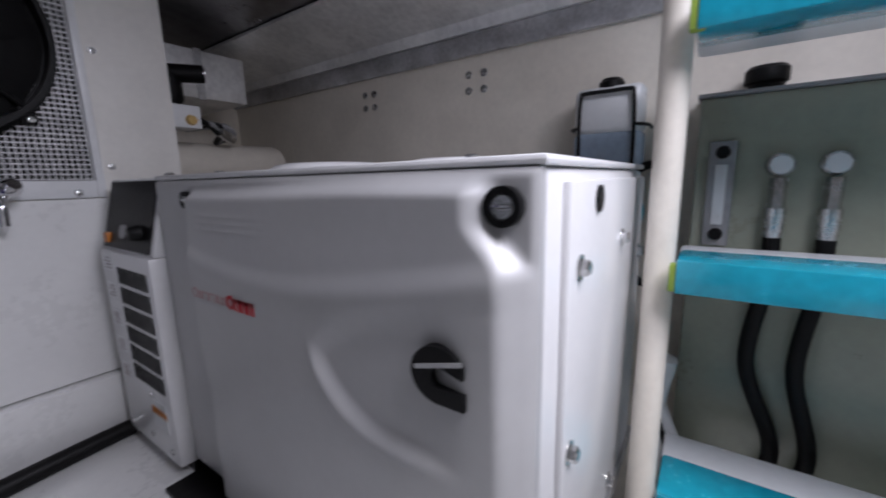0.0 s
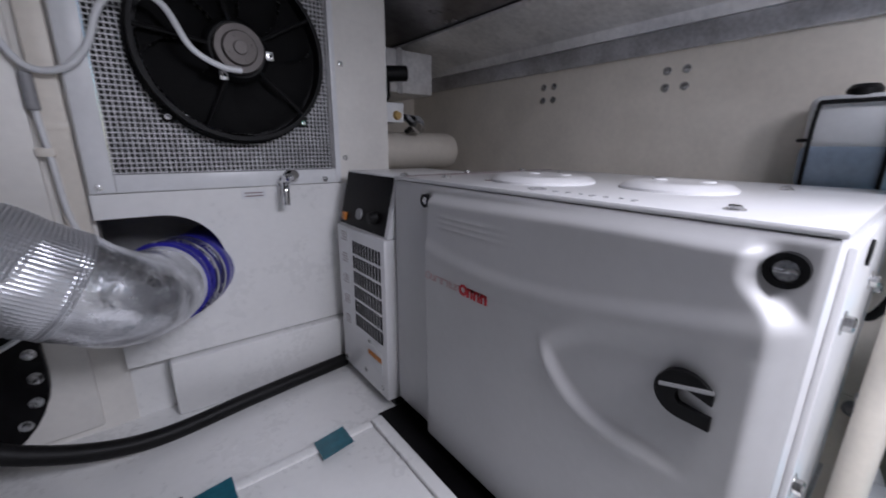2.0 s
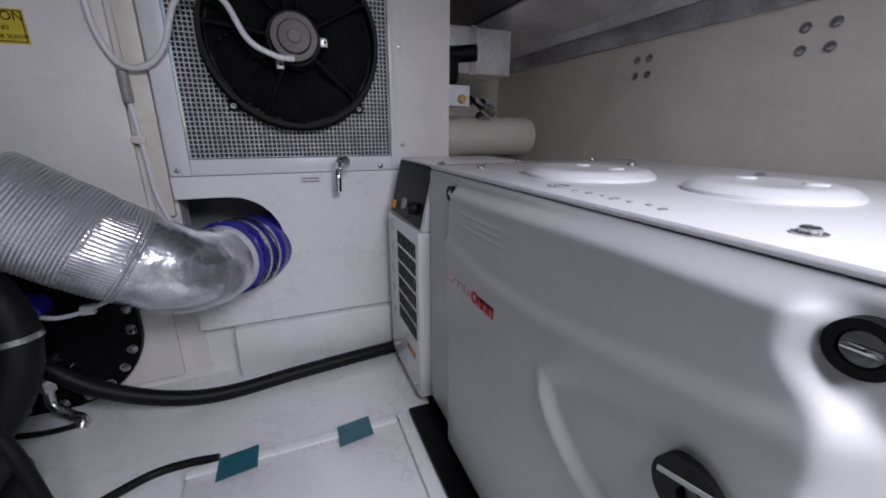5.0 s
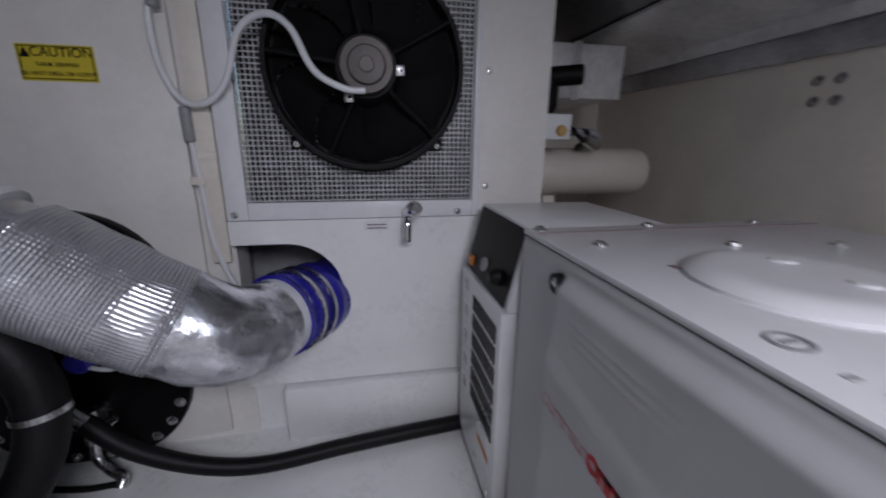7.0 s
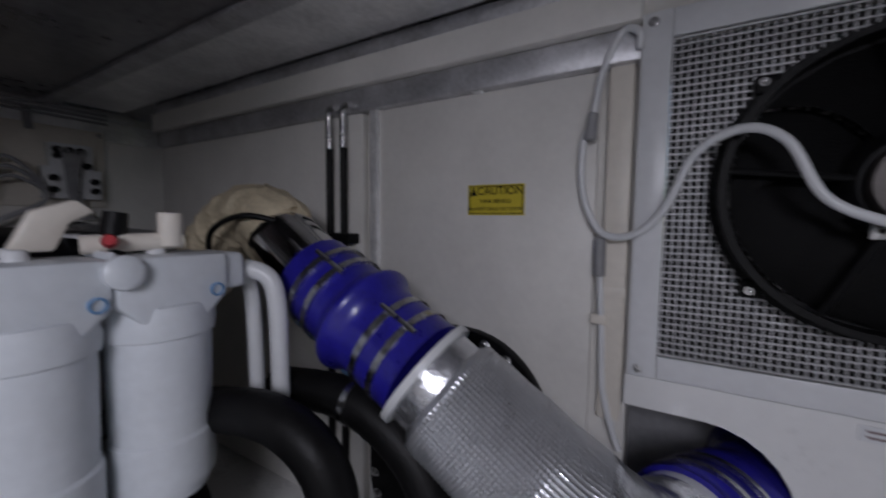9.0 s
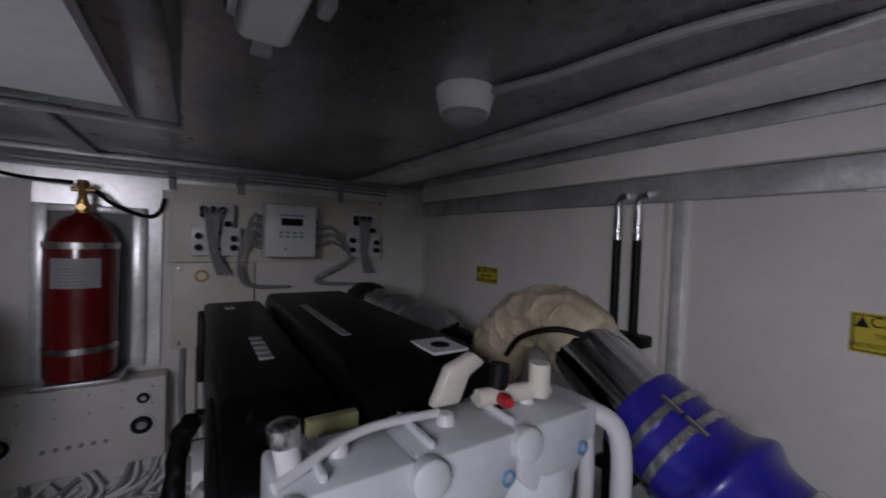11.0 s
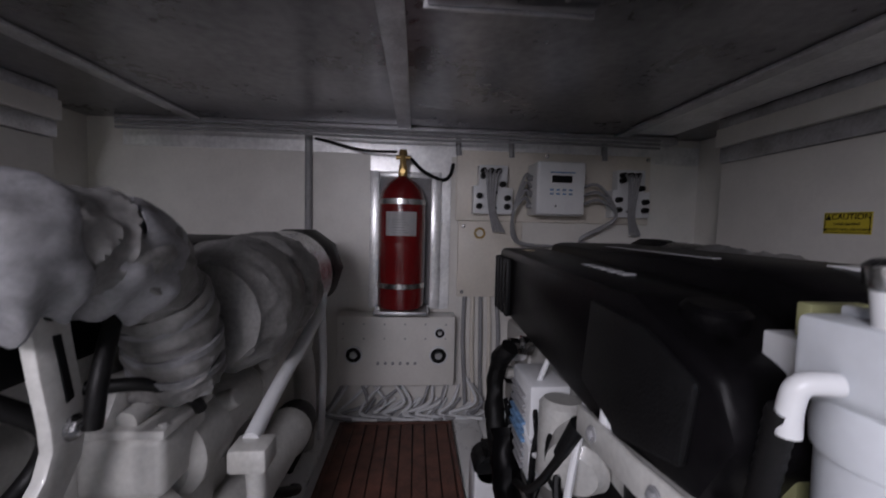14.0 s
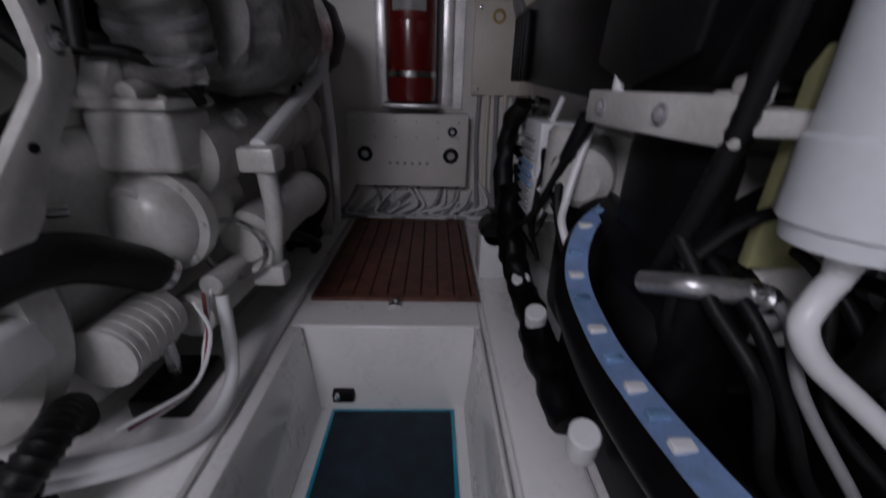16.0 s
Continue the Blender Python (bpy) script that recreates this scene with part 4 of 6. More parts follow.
part("strap", box((1.40, 2.014, 1.155), (1.43, 2.0198, 1.365)), "aluplate", fb)

# bolts through the aft bulkhead
for gy in (1.437, 0.895):
    for dy in (0.028, -0.028 if gy > 1 else -0.036):
        for dz in (0.028, -0.028):
            single("bulkhead_bolt", bolt((AFT - 0.0005, gy + dy, 1.137 + dz), (-1, 0, 0), 0.0095, 0.009), "steel", "round stainless bolt head through the bulkhead", "bolt", group="bolts in the aft bulkhead")

# coolant bottle
bot = thing("coolant_bottle", (1.80, 0.36, 0.80), "milky coolant expansion bottle with blue fluid in a wire holder", "bottle")
part("fluid_half", box((1.74, 0.245, 0.795), (1.835, 0.465, 0.92), 0.025, 3), "fluid", bot, "bottle half filled with blue coolant")
part("upper_half", box((1.742, 0.247, 0.905), (1.833, 0.463, 1.05), 0.024, 3), "clear", bot)
part("cap", lathe((1.79, 0.355, 1.045), (1.79, 0.355, 1.075), [(0.04, 0), (0.04, 0.6), (0.03, 1)], 20), "black", bot)
part("holder", join(tube([(1.735, 0.44, 0.80), (1.73, 0.44, 0.95), (1.73, 0.435, 1.02), (1.73, 0.425, 1.03), (1.73, 0.35, 1.03), (1.73, 0.285, 1.03), (1.73, 0.275, 1.02), (1.73, 0.27, 0.95), (1.735, 0.27, 0.80)], 0.006, 8, 3), tube([(1.855, 0.475, 0.93), (1.77, 0.475, 0.93), (1.727, 0.44, 0.93)], 0.005, 8, 3), tube([(1.855, 0.235, 0.93), (1.77, 0.235, 0.93), (1.727, 0.27, 0.93)], 0.005, 8, 3)), "black", bot)
bot.location.y += 0.05
bot.scale = (1.0, 0.86, 0.94)
ch = thing("coolant_hose", (1.8, 0.22, 0.45), "thin black hose looping below the coolant bottle", "hose")
part("hose", tube([(1.79, 0.265, 0.80), (1.78, 0.22, 0.81), (1.78, 0.19, 0.74), (1.79, 0.185, 0.58), (1.79, 0.22, 0.47), (1.79, 0.265, 0.50), (1.78, 0.285, 0.62), (1.76, 0.29, 0.72)], 0.012, 10), "rubber", ch)
for z in (0.57, 0.64):
    part("clamp", box((1.765, 0.255, z), (AFT - 0.0005, 0.305, z + 0.018), 0.004), "steel", ch)
ch.location.y += 0.06
rag = single("teal_tape_scrap", tube([(1.74, 0.35, 0.78), (1.745, 0.345, 0.72), (1.75, 0.33, 0.66), (1.755, 0.34, 0.60)], lambda s: 0.012 + 0.02 * math.sin(3.1 * s), 10, wobble=0.012), "teal", "scrap of teal tape hanging on the hose", "tape")
for y, z in ((0.245, 0.845), (0.26, 0.168)):
    kb = thing("wall_gland", (AFT, y, z), "grey round gland on a small square plate", "gland", "glands in the aft bulkhead")
    part("plate", box((AFT - 0.008, y - 0.035, z - 0.035), (AFT - 0.0005, y + 0.035, z + 0.035), 0.003), "cream", kb)
    part("dome", lathe((AFT - 0.008, y, z), (AFT - 0.028, y, z), [(0.024, 0), (0.024, 0.4), (0.014, 1)], 16), "grey", kb)
for k in range(3):
    single("bilge_hose", tube([(1.66, 0.24 - 0.02 * k, 0.30), (1.69, 0.22, 0.15), (1.68, 0.16 + 0.02 * k, 0.0), (1.6, 0.1, -0.18 - 0.05 * k), (1.45, 0.05 + 0.06 * k, -0.335)], 0.022, 10), "white" if k != 1 else "rubber", "hose running down behind the generator", "hose", group="bilge hoses")

# ---- ladder with taped treads ----
lad = thing("ladder", (1.5, -0.2, -0.36), "white curved ladder with treads wrapped in teal film", "ladder")
for y in (0.165, -0.64):
    part("stringer", tube([(1.40, y, -0.36), (1.42, y, 0.10), (1.455, y, 0.45), (1.475, y, 0.80), (1.475, y, 1.15), (1.46, y, 1.46)], 0.029, 18), "cream", lad)
for k, z in enumerate((0.045, 0.565, 1.045)):
    tr = part("tread", box((1.405, -0.612, z), (1.66, 0.136, z + 0.045), 0.010), "white", lad)
    part("film", box((1.396, -0.605, z - 0.006), (1.55, 0.134, z + 0.052), 0.012), "teal", tr, "glossy teal protective film")
    part("front_lip", box((1.388, -0.60, z - 0.012), (1.398, 0.13, z + 0.056), 0.004), "teal", tr)
    if k:
        part("masking_tape", box((1.384, -0.60, z - 0.004 if k == 1 else z + 0.01), (1.3885, 0.02 if k == 2 else -0.30, z + 0.022 if k == 1 else z + 0.045)), "green", tr, "strip of green masking tape")
        part("tape_end", box((1.392, 0.118, z - 0.010), (1.42, 0.142, z + 0.045), 0.003), "green", tr)

lad.location.y += 0.06

# hydraulic tank behind the ladder
tk = thing("hydraulic_tank", (1.80, -0.25, -0.36), "pale green-grey hydraulic tank with sight glass and gauges", "tank")
part("shell", box((1.755, -0.78, -0.3599), (1.8565, 0.128, 0.97), 0.008), "tank", tk)
part("lid_flange", box((1.735, -0.79, 0.9705), (1.8565, 0.135, 0.978), 0.002), "grey", tk)
part("filler_cap", lathe((1.80, 0.0, 0.978), (1.80, 0.0, 1.035), [(0.036, 0), (0.036, 0.25), (0.044, 0.35), (0.044, 0.85), (0.036, 1)], 24), "black", tk)
sg = part("sight_glass", box((1.738, 0.045, 0.60), (1.7548, 0.10, 0.862), 0.004), "grey", tk, "steel-framed sight glass")
part("glass", box((1.735, 0.06, 0.655), (1.7385, 0.085, 0.805), 0.001), "clear", sg)
for z in (0.63, 0.835):
    part("screw", cyl((1.738, 0.072, z), (1.728, 0.072, z), 0.016, 0.013, 14), "black", sg)
for y, low in ((-0.040, (-0.09, -0.09)), (-0.135, (-0.16, -0.09))):
    g = part("pressure_gauge", join(cyl((1.754, y, 0.80), (1.725, y, 0.80), 0.028, 0.026, 24, 0.005), cyl((1.735, y, 0.77), (1.735, y, 0.70), 0.017, seg=6), cyl((1.735, y, 0.70), (1.735, y, 0.63), 0.021, 0.019, 14)), "steel", tk, "steel pressure gauge on a fitting")
    part("dial", cyl((1.7252, y, 0.80), (1.7238, y, 0.80), 0.021, seg=24), "white", g)
    part("hose", tube([(1.735, y, 0.64), (1.732, y, 0.52), (1.73, y + 0.02, 0.30), (1.728, low[0], 0.08), (1.728, low[0] + 0.04, low[1]), (1.728, low[0] + 0.05, -0.3)], 0.018, 12), "rubber", g)
tk.location.y += 0.055
fp = thing("fuel_prefilter", (1.68, -0.5, 0.0), "small grey fuel prefilter bowl on the tank", "filter")
part("bowl", lathe((1.70, -0.50, 0.16), (1.70, -0.50, -0.02), [(0.05, 0), (0.055, 0.2), (0.045, 0.8), (0.02, 1)], 20), "grey", fp)
part("head", box((1.65, -0.56, 0.16), (1.7548, -0.44, 0.21), 0.008), "aluplate", fp)
part("pipe", tube([(1.70, -0.47, 0.21), (1.70, -0.44, 0.35), (1.72, -0.42, 0.55)], 0.008, 8), "grey", fp)


# ---- the two main engines ----
def crumple(bm, deep, grain):
    """Push a dense skin in and out along its normals in soft creases."""
    bm.normal_update()
    moves = []
    for v in bm.verts:
        p = v.co * grain
        crease = 1 - 2 * abs(noise.noise(p + Vector((0.7 * noise.noise(p * 0.5), 1.3, 0.2))))
        fine = 1 - 2 * abs(noise.noise(p * 2.3 + Vector((4.1, 0.0, 2.7))))
        moves.append(v.normal * deep * (crease ** 3 + 0.35 * fine ** 3 - 0.3))
    for v, m in zip(bm.verts, moves):
        v.co += m
    return bm


def lagged(pts, r, matname, parent, name="lagged_pipe", label=""):
    p = part(name, crumple(tube(pts, r, 96, 30, wobble=0.012), 0.009, 14), matname, parent, label)
    return p


def drape(p, q, r, hang, phase):
    """A cloth cuff round a pipe whose folds hang below it."""
    d = (q - p).normalized()
    side = d.cross(Vector((0, 0, 1))).normalized()
    up = side.cross(d).normalized()
    bm = bmesh.new()
    rings = []
    for i in range(15):
        s = i / 14
        c = p.lerp(q, s)
        ring = []
        for k in range(72):
            a = 6.28318 * k / 72
            low = max(0.0, -math.sin(a)) ** 2
            rad = r * (1 - 0.10 * (2 * s - 1) ** 4) + hang * low * (0.55 + 0.45 * math.sin(s * 9 + phase + math.cos(a)))
            rad += 0.003 * math.sin(8 * a + 2 * s + phase) + 0.0018 * math.sin(15 * a - 2 * s + phase) + 0.007 * noise.noise(c * 9 + Vector((math.cos(a), math.sin(a), s)) * 0.9)
            v = c + (side * math.cos(a) + up * math.sin(a)) * rad
            ring.append(bm.verts.new(v + d * 0.006 * math.sin(5 * a + phase) * (2 * s - 1)))
        rings.append(ring)
    for a, b in zip(rings, rings[1:]):
        for i in range(72):
            j = (i + 1) % 72
            bm.faces.new((a[i], a[j], b[j], b[i]))
    bmesh.ops.recalc_face_normals(bm, faces=bm.faces[:])
    bmesh.ops.solidify(bm, geom=bm.faces[:], thickness=0.005)
    return bm


def engine(oy, lag, label, turbo_r):
    """A white marine diesel: sump, block, head, black covers, turbine with lagged outlet."""
    e = thing("marine_engine", (-1.3, 0.95 + oy, -0.03), label, "engine", "main engines")
    part("sump", box((-2.15, 0.74 + oy, 0.02), (-0.85, 1.14 + oy, 0.26), 0.05, 3), "engine", e)
    blk = part("block", box((-2.18, 0.70 + oy, 0.22), (-0.80, 1.20 + oy, 0.66), 0.03, 2), "engine", e)
    for k in range(6):
        x = -2.05 + k * 0.21
        part("core_plug", cyl((x, 0.705 + oy, 0.43), (x, 0.693 + oy, 0.43), 0.038, 0.034, 18), "engine", blk)
        part("rib", box((x + 0.085, 0.688 + oy, 0.26), (x + 0.105, 0.702 + oy, 0.62), 0.004), "engine", blk)
    part("head", box((-2.12, 0.72 + oy, 0.64), (-0.84, 1.18 + oy, 0.86), 0.02), "engine", e)
    # starboard housing is coloured black to stand for the dark void around it
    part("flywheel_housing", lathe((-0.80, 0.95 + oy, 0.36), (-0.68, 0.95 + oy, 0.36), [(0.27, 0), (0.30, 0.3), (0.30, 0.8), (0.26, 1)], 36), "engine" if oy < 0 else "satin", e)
    for k, (x, y) in enumerate(((-2.0, 0.64), (-0.95, 0.64), (-2.0, 1.26), (-0.95, 1.26))):
        mt = part("engine_mount", box((x - 0.09, y - 0.07 + oy, -0.0299), (x + 0.09, y + 0.07 + oy, 0.05), 0.012), "black", e)
        part("stud", cyl((x, y + oy, 0.05), (x, y + oy, 0.16), 0.016, seg=12), "steel", mt)
        part("arm", box((x - 0.05, min(y, 0.95) + oy if y > 0.95 else y + oy, 0.13), (x + 0.05, (y if y > 0.95 else 0.76) + oy, 0.18), 0.01), "engine", mt)
    # black valve cover and intake cover with bevelled ends
    ca = part("valve_cover", prism([(-1.93, 0.775), (-1.95, 1.005), (-1.91, 1.04), (-0.86, 1.020), (-0.66, 0.955), (-0.62, 0.87), (-0.68, 0.76), (-0.95, 0.725)], "y", 0.60 + oy, 0.815 + oy, 0.018), "satin", e, "satin black valve cover with bevelled end")
    for k in range(4):
        part("rib", prism([(-1.925 + k * 0.06, 0.77), (-1.93 + k * 0.06, 1.005), (-1.90 + k * 0.06, 1.005), (-1.895 + k * 0.06, 0.77)], "y", 0.578 + oy, 0.606 + oy, 0.008), "black", ca)
    part("end_facet", prism([(-1.02, 0.80), (-0.99, 0.985), (-0.80, 0.975), (-0.68, 0.93), (-0.70, 0.80), (-0.86, 0.755)], "y", 0.586 + oy, 0.604 + oy, 0.008), "black", ca, "bevelled black end facet")
    part("filler_cap", lathe((-0.78, 0.69 + oy, 0.97), (-0.775, 0.69 + oy, 1.02), [(0.045, 0), (0.05, 0.4), (0.05, 0.8), (0.04, 1)], 20), "satin", ca)
    part("emblem", join(*[box((-1.30 + 0.05 * k, 0.70 + oy, 1.024), (-1.27 + 0.05 * k, 0.735 + oy, 1.0305), 0.002, 1) for k in range(5)]), "grey", ca)
    part("yellow_tag", box((-1.80, 0.665 + oy, 1.033), (-1.74, 0.70 + oy, 1.0395)), "beige", ca)
    cb = part("intake_cover", prism([(-1.95, 0.84), (-1.97, 1.045), (-1.92, 1.07), (-0.88, 1.070), (-0.74, 1.035), (-0.70, 0.945), (-0.75, 0.83)], "y", 0.835 + oy, 1.20 + oy, 0.035), "satin", e, "long satin black intake cover")
    part("emblem", box((-1.55, 0.90 + oy, 1.066), (-1.05, 0.925 + oy, 1.0725)), "grey", cb)
    part("sticker", prism([(-0.92, 1.04 + oy), (-0.80, 1.04 + oy), (-0.80, 1.14 + oy), (-0.92, 1.14 + oy)], "z", 1.066, 1.0725), "white", cb, "white and dark sticker")
    part("sticker_mark", cyl((-0.855, 1.09 + oy, 1.072), (-0.855, 1.09 + oy, 1.0745), 0.025, seg=16), "black", cb)
    # turbine
    ty, tz, r = 1.35 + oy, 0.955, turbo_r
    if oy < 0:
        tz = 0.90
    part("turbine_jacket", crumple(tube([(-1.18 - 0.068 * k, ty, tz - 0.01 + 0.003 * k) for k in range(11)], lambda u: r * (0.74 + 0.27 * smooth_step(0, 0.16, u) - 0.10 * math.exp(-((u - 0.37) / 0.035) ** 2) - 0.15 * smooth_step(0.62, 0.68, u)), 96, 9), 0.009, 13), "wrap" if oy < 0 else "aluplate", e, "grey lagged turbine housing")
    part("polished_band", _ring((-1.62, ty, tz + 0.012), (-1.80, ty, tz + 0.018), r * 0.985, r * 0.8, 44), "steel", e)
    part("air_filter", lathe((-1.84, ty, tz + 0.02), (-2.10, ty, tz + 0.03), [(r * 0.75, 0), (r * 0.98, 0.08), (r * 1.02, 0.3), (r * 1.0, 0.7), (r * 0.8, 0.98), (0, 1)], 10), "rubber", e, "black air filter end")
    if oy < 0:
        pts = [(-0.30, -0.80, 0.97), (-0.46, -0.60, 1.02), (-0.63, -0.42, 1.07), (-0.78, -0.335, 1.095), (-0.92, -0.31, 1.07), (-1.03, -0.31, 0.97), (-1.09, -0.315, 0.86), (-1.12, -0.33, 0.77)]
        lagged(pts, lambda s: 0.086 + 0.006 * math.sin(s * 14), "wrap", e, label="grey cloth lagged exhaust bend")
        q = spline(pts, 8)
        for s, half, hang in ((0.42, 0.050, 0.040), (0.585, 0.060, 0.030)):
            i = int(s * (len(q) - 1))
            dd = (q[i + 1] - q[i - 1]).normalized()
            part("lagging_cuff", drape(q[i] - dd * half, q[i] + dd * half, 0.098, hang, s * 40), "cloth", e, "draped grey cloth cuff")
        for s in (0.74, 0.84, 0.93):
            i = int(s * (len(q) - 1))
            dd = (q[i + 1] - q[i - 1]).normalized()
            part("lagging_strap", _ring(q[i] - dd * 0.008, q[i] + dd * 0.008, 0.0955, 0.084, 36), "cloth", e)
        part("elbow_cover", tube([q[int(0.70 * len(q))], q[int(0.80 * len(q))], q[int(0.97 * len(q))]], lambda u: 0.091 + 0.004 * math.sin(u * 20), 72, 20, wobble=0.008), "wrap", e)
    else:
        pts = [(-1.02, 1.40, 0.90), (-0.99, 1.42, 1.00), (-0.93, 1.44, 1.085), (-0.85, 1.455, 1.125), (-0.76, 1.465, 1.115), (-0.67, 1.465, 1.055)]
        part("lagged_pipe", crumple(tube(pts, lambda s: 0.086 + 0.003 * math.sin(s * 9), 90, 30, wobble=0.006), 0.008, 14), "beige", e, "beige cloth lagged exhaust bend")
        part("lagging_cuff", drape(Vector((-0.78, 1.462, 1.12)), Vector((-0.68, 1.468, 1.068)), 0.096, 0.03, 1.3), "beige", e, "gathered beige cloth cuff")
        part("turbine_end", lathe((-1.10, ty, tz - 0.015), (-1.20, ty, tz - 0.01), [(0.03, 0), (0.075, 0.05), (0.088, 0.3), (0.088, 0.9), (0.07, 1)], 30), "rubber", e, "black turbine end cap")
        part("tie_loop", tube([(-1.14, ty, tz + 0.09), (-1.12, ty - 0.08, tz + 0.05), (-1.11, ty - 0.09, tz - 0.03)], 0.008, 8), "black", e)
    part("coolant_pipe", tube([(-2.05, 1.24 + oy, 0.55), (-1.7, 1.27 + oy, 0.60), (-1.3, 1.27 + oy, 0.58), (-0.98, 1.24 + oy, 0.50)], 0.034, 14), "engine", e)
    return e


right = engine(0.0, "beige", "white marine diesel engine with black covers and beige lagging", 0.115)
left = engine(-1.65, "wrap", "white marine diesel engine with grey lagged turbine", 0.180)

# walkway side of the port engine: heat exchanger, pump housing, pipes, stay
part("heat_exchanger", lathe((-1.08, -0.375, 0.575), (-2.02, -0.36, 0.60), [(0.09, 0), (0.115, 0.03), (0.115, 0.16), (0.10, 0.18), (0.10, 0.8), (0.115, 0.82), (0.115, 0.97), (0.09, 1)], 30), "engine", left, "white cast heat exchanger")
cvp = part("cover_plate", join(box((-1.16, -0.46, 0.56), (-0.99, -0.285, 0.69), 0.018, 3), box((-1.17, -0.47, 0.6905), (-0.98, -0.275, 0.712), 0.008)), "engine", left, "flat-topped white cover")
for dx, dy in ((-1.15, -0.455), (-1.0, -0.455), (-1.15, -0.29), (-1.0, -0.29)):
    part("bolt", bolt((dx, dy, 0.712), (0, 0, 1), 0.008, 0.008), "engine", cvp)
part("exchanger_boss", cyl((-1.25, -0.30, 0.64), (-1.25, -0.255, 0.66), 0.03, 0.026, 16, 0.004), "engine", left)
part("exchanger_boss", cyl((-1.50, -0.29, 0.655), (-1.50, -0.25, 0.675), 0.024, 0.02, 16, 0.004), "engine", left)
# black panel over the white end face stands for the dark void there
part("dark_void_panel", box((-0.79, -1.02, 0.73), (-0.735, -0.42, 0.985), 0.03, 3), "satin", left, "black panel added for the dark void behind the stay")
for k, (yy, zz, rr) in enumerate(((-0.47, 0.60, 0.055), (-0.60, 0.66, 0.045), (-0.52, 0.50, 0.07), (-0.74, 0.62, 0.05))):
    bosses = part("cast_flange", lathe((-0.80, yy, zz), (-0.66 + 0.02 * k, yy + 0.01, zz + 0.01), [(rr * 1.25, 0), (rr * 1.25, 0.25), (rr * 0.9, 0.32), (rr * 0.8, 0.75), (rr, 0.8), (rr, 0.97), (rr * 0.5, 1), (0, 1)], 26), "engine", left)
    for a in range(4):
        part("bolt", bolt((-0.765, yy + rr * 1.05 * math.cos(a * 1.57 + 0.5), zz + rr * 1.05 * math.sin(a * 1.57 + 0.5)), (1, 0, 0), 0.007, 0.009), "engine", bosses)
gc = part("pump_housing", lathe((-0.96, -0.405, 0.435), (-1.28, -0.395, 0.44), [(0, 0), (0.045, 0.01), (0.078, 0.05), (0.100, 0.12), (0.108, 0.19), (0.110, 0.215), (0.132, 0.225), (0.134, 0.33), (0.116, 0.36), (0.112, 0.7), (0.095, 0.8), (0.095, 1)], 40), "engine", left, "round white pump housing")
for k in range(8):
    a = k * 0.785
    part("bolt", bolt((-1.032, -0.405 + 0.121 * math.cos(a), 0.435 + 0.121 * math.sin(a)), (1, 0, 0), 0.007, 0.010), "engine", gc)
part("oil_cooler", lathe((-1.16, -0.27, 0.335), (-1.66, -0.25, 0.345), [(0.06, 0), (0.082, 0.05), (0.082, 0.3), (0.074, 0.33), (0.074, 0.85), (0.085, 0.88), (0.085, 1)], 26), "engine", left)
part("oil_cooler_hose", tube([(-1.64, -0.25, 0.345), (-1.74, -0.25, 0.34), (-1.80, -0.28, 0.26), (-1.80, -0.34, 0.14)], 0.078, 18), "rubber", left)
wp = part("water_pipe", tube([(-1.125, -0.165, 0.575), (-1.128, -0.160, 0.54), (-1.15, -0.165, 0.42), (-1.165, -0.19, 0.30), (-1.175, -0.20, 0.25)], 0.024, 14), "engine", left)
for z, y in ((0.575, -0.165), (0.245, -0.20)):
    part("flange", box((-1.185 if z < 0.4 else -1.165, y - 0.045, z - 0.03), (-1.125 if z < 0.4 else -1.085, y + 0.045, z + 0.03), 0.010), "engine", wp)
part("riser_pipe", tube([(-1.14, -0.175, 0.60), (-1.35, -0.175, 0.66), (-1.60, -0.16, 0.74), (-1.72, -0.15, 0.80), (-1.76, -0.155, 0.92)], 0.021, 12), "white", left, "slim white pipe")
part("breather_pipe", tube([(-1.50, -0.20, 0.78), (-1.62, -0.17, 0.80), (-1.70, -0.16, 0.86), (-1.80, -0.17, 0.82), (-1.98, -0.20, 0.45), (-2.02, -0.22, 0.10)], 0.017, 10), "white", left)
part("down_pipe", tube([(-1.98, -0.32, 0.60), (-2.06, -0.31, 0.42), (-2.12, -0.32, 0.18), (-2.12, -0.33, 0.0)], 0.052, 18), "engine", left)
stay = part("lifting_stay", prism([(-0.775, 1.015), (-0.787, 1.032), (-0.803, 1.038), (-0.820, 1.032), (-0.831, 1.015), (-0.838, 0.95), (-0.852, 0.86), (-0.858, 0.79), (-0.848, 0.745), (-0.815, 0.70), (-0.745, 0.615), (-0.715, 0.555), (-0.690, 0.530), (-0.640, 0.530), (-0.640, 0.560), (-0.665, 0.615), (-0.735, 0.690), (-0.785, 0.745), (-0.798, 0.78), (-0.795, 0.82), (-0.782, 0.90), (-0.774, 0.96)], "y", -0.340, -0.318, 0.004), "engine", left, "bare white lifting stay with slots")
for v in (1,):
    part("slot", prism(rounded(-0.804, 1.0, 0.030, 0.045, 0.014), "y", -0.3178, -0.315), "black", stay)
    part("long_slot", prism([(-0.803, 0.955), (-0.815, 0.955), (-0.834, 0.85), (-0.822, 0.845)], "y", -0.3178, -0.315), "black", stay)
    part("bolt", bolt((-0.833, -0.318, 0.80), (0, 1, 0), 0.014, 0.014), "steel", stay)
    part("hole", cyl((-0.735, -0.3178, 0.655), (-0.735, -0.315, 0.655), 0.008, seg=12), "black", stay)
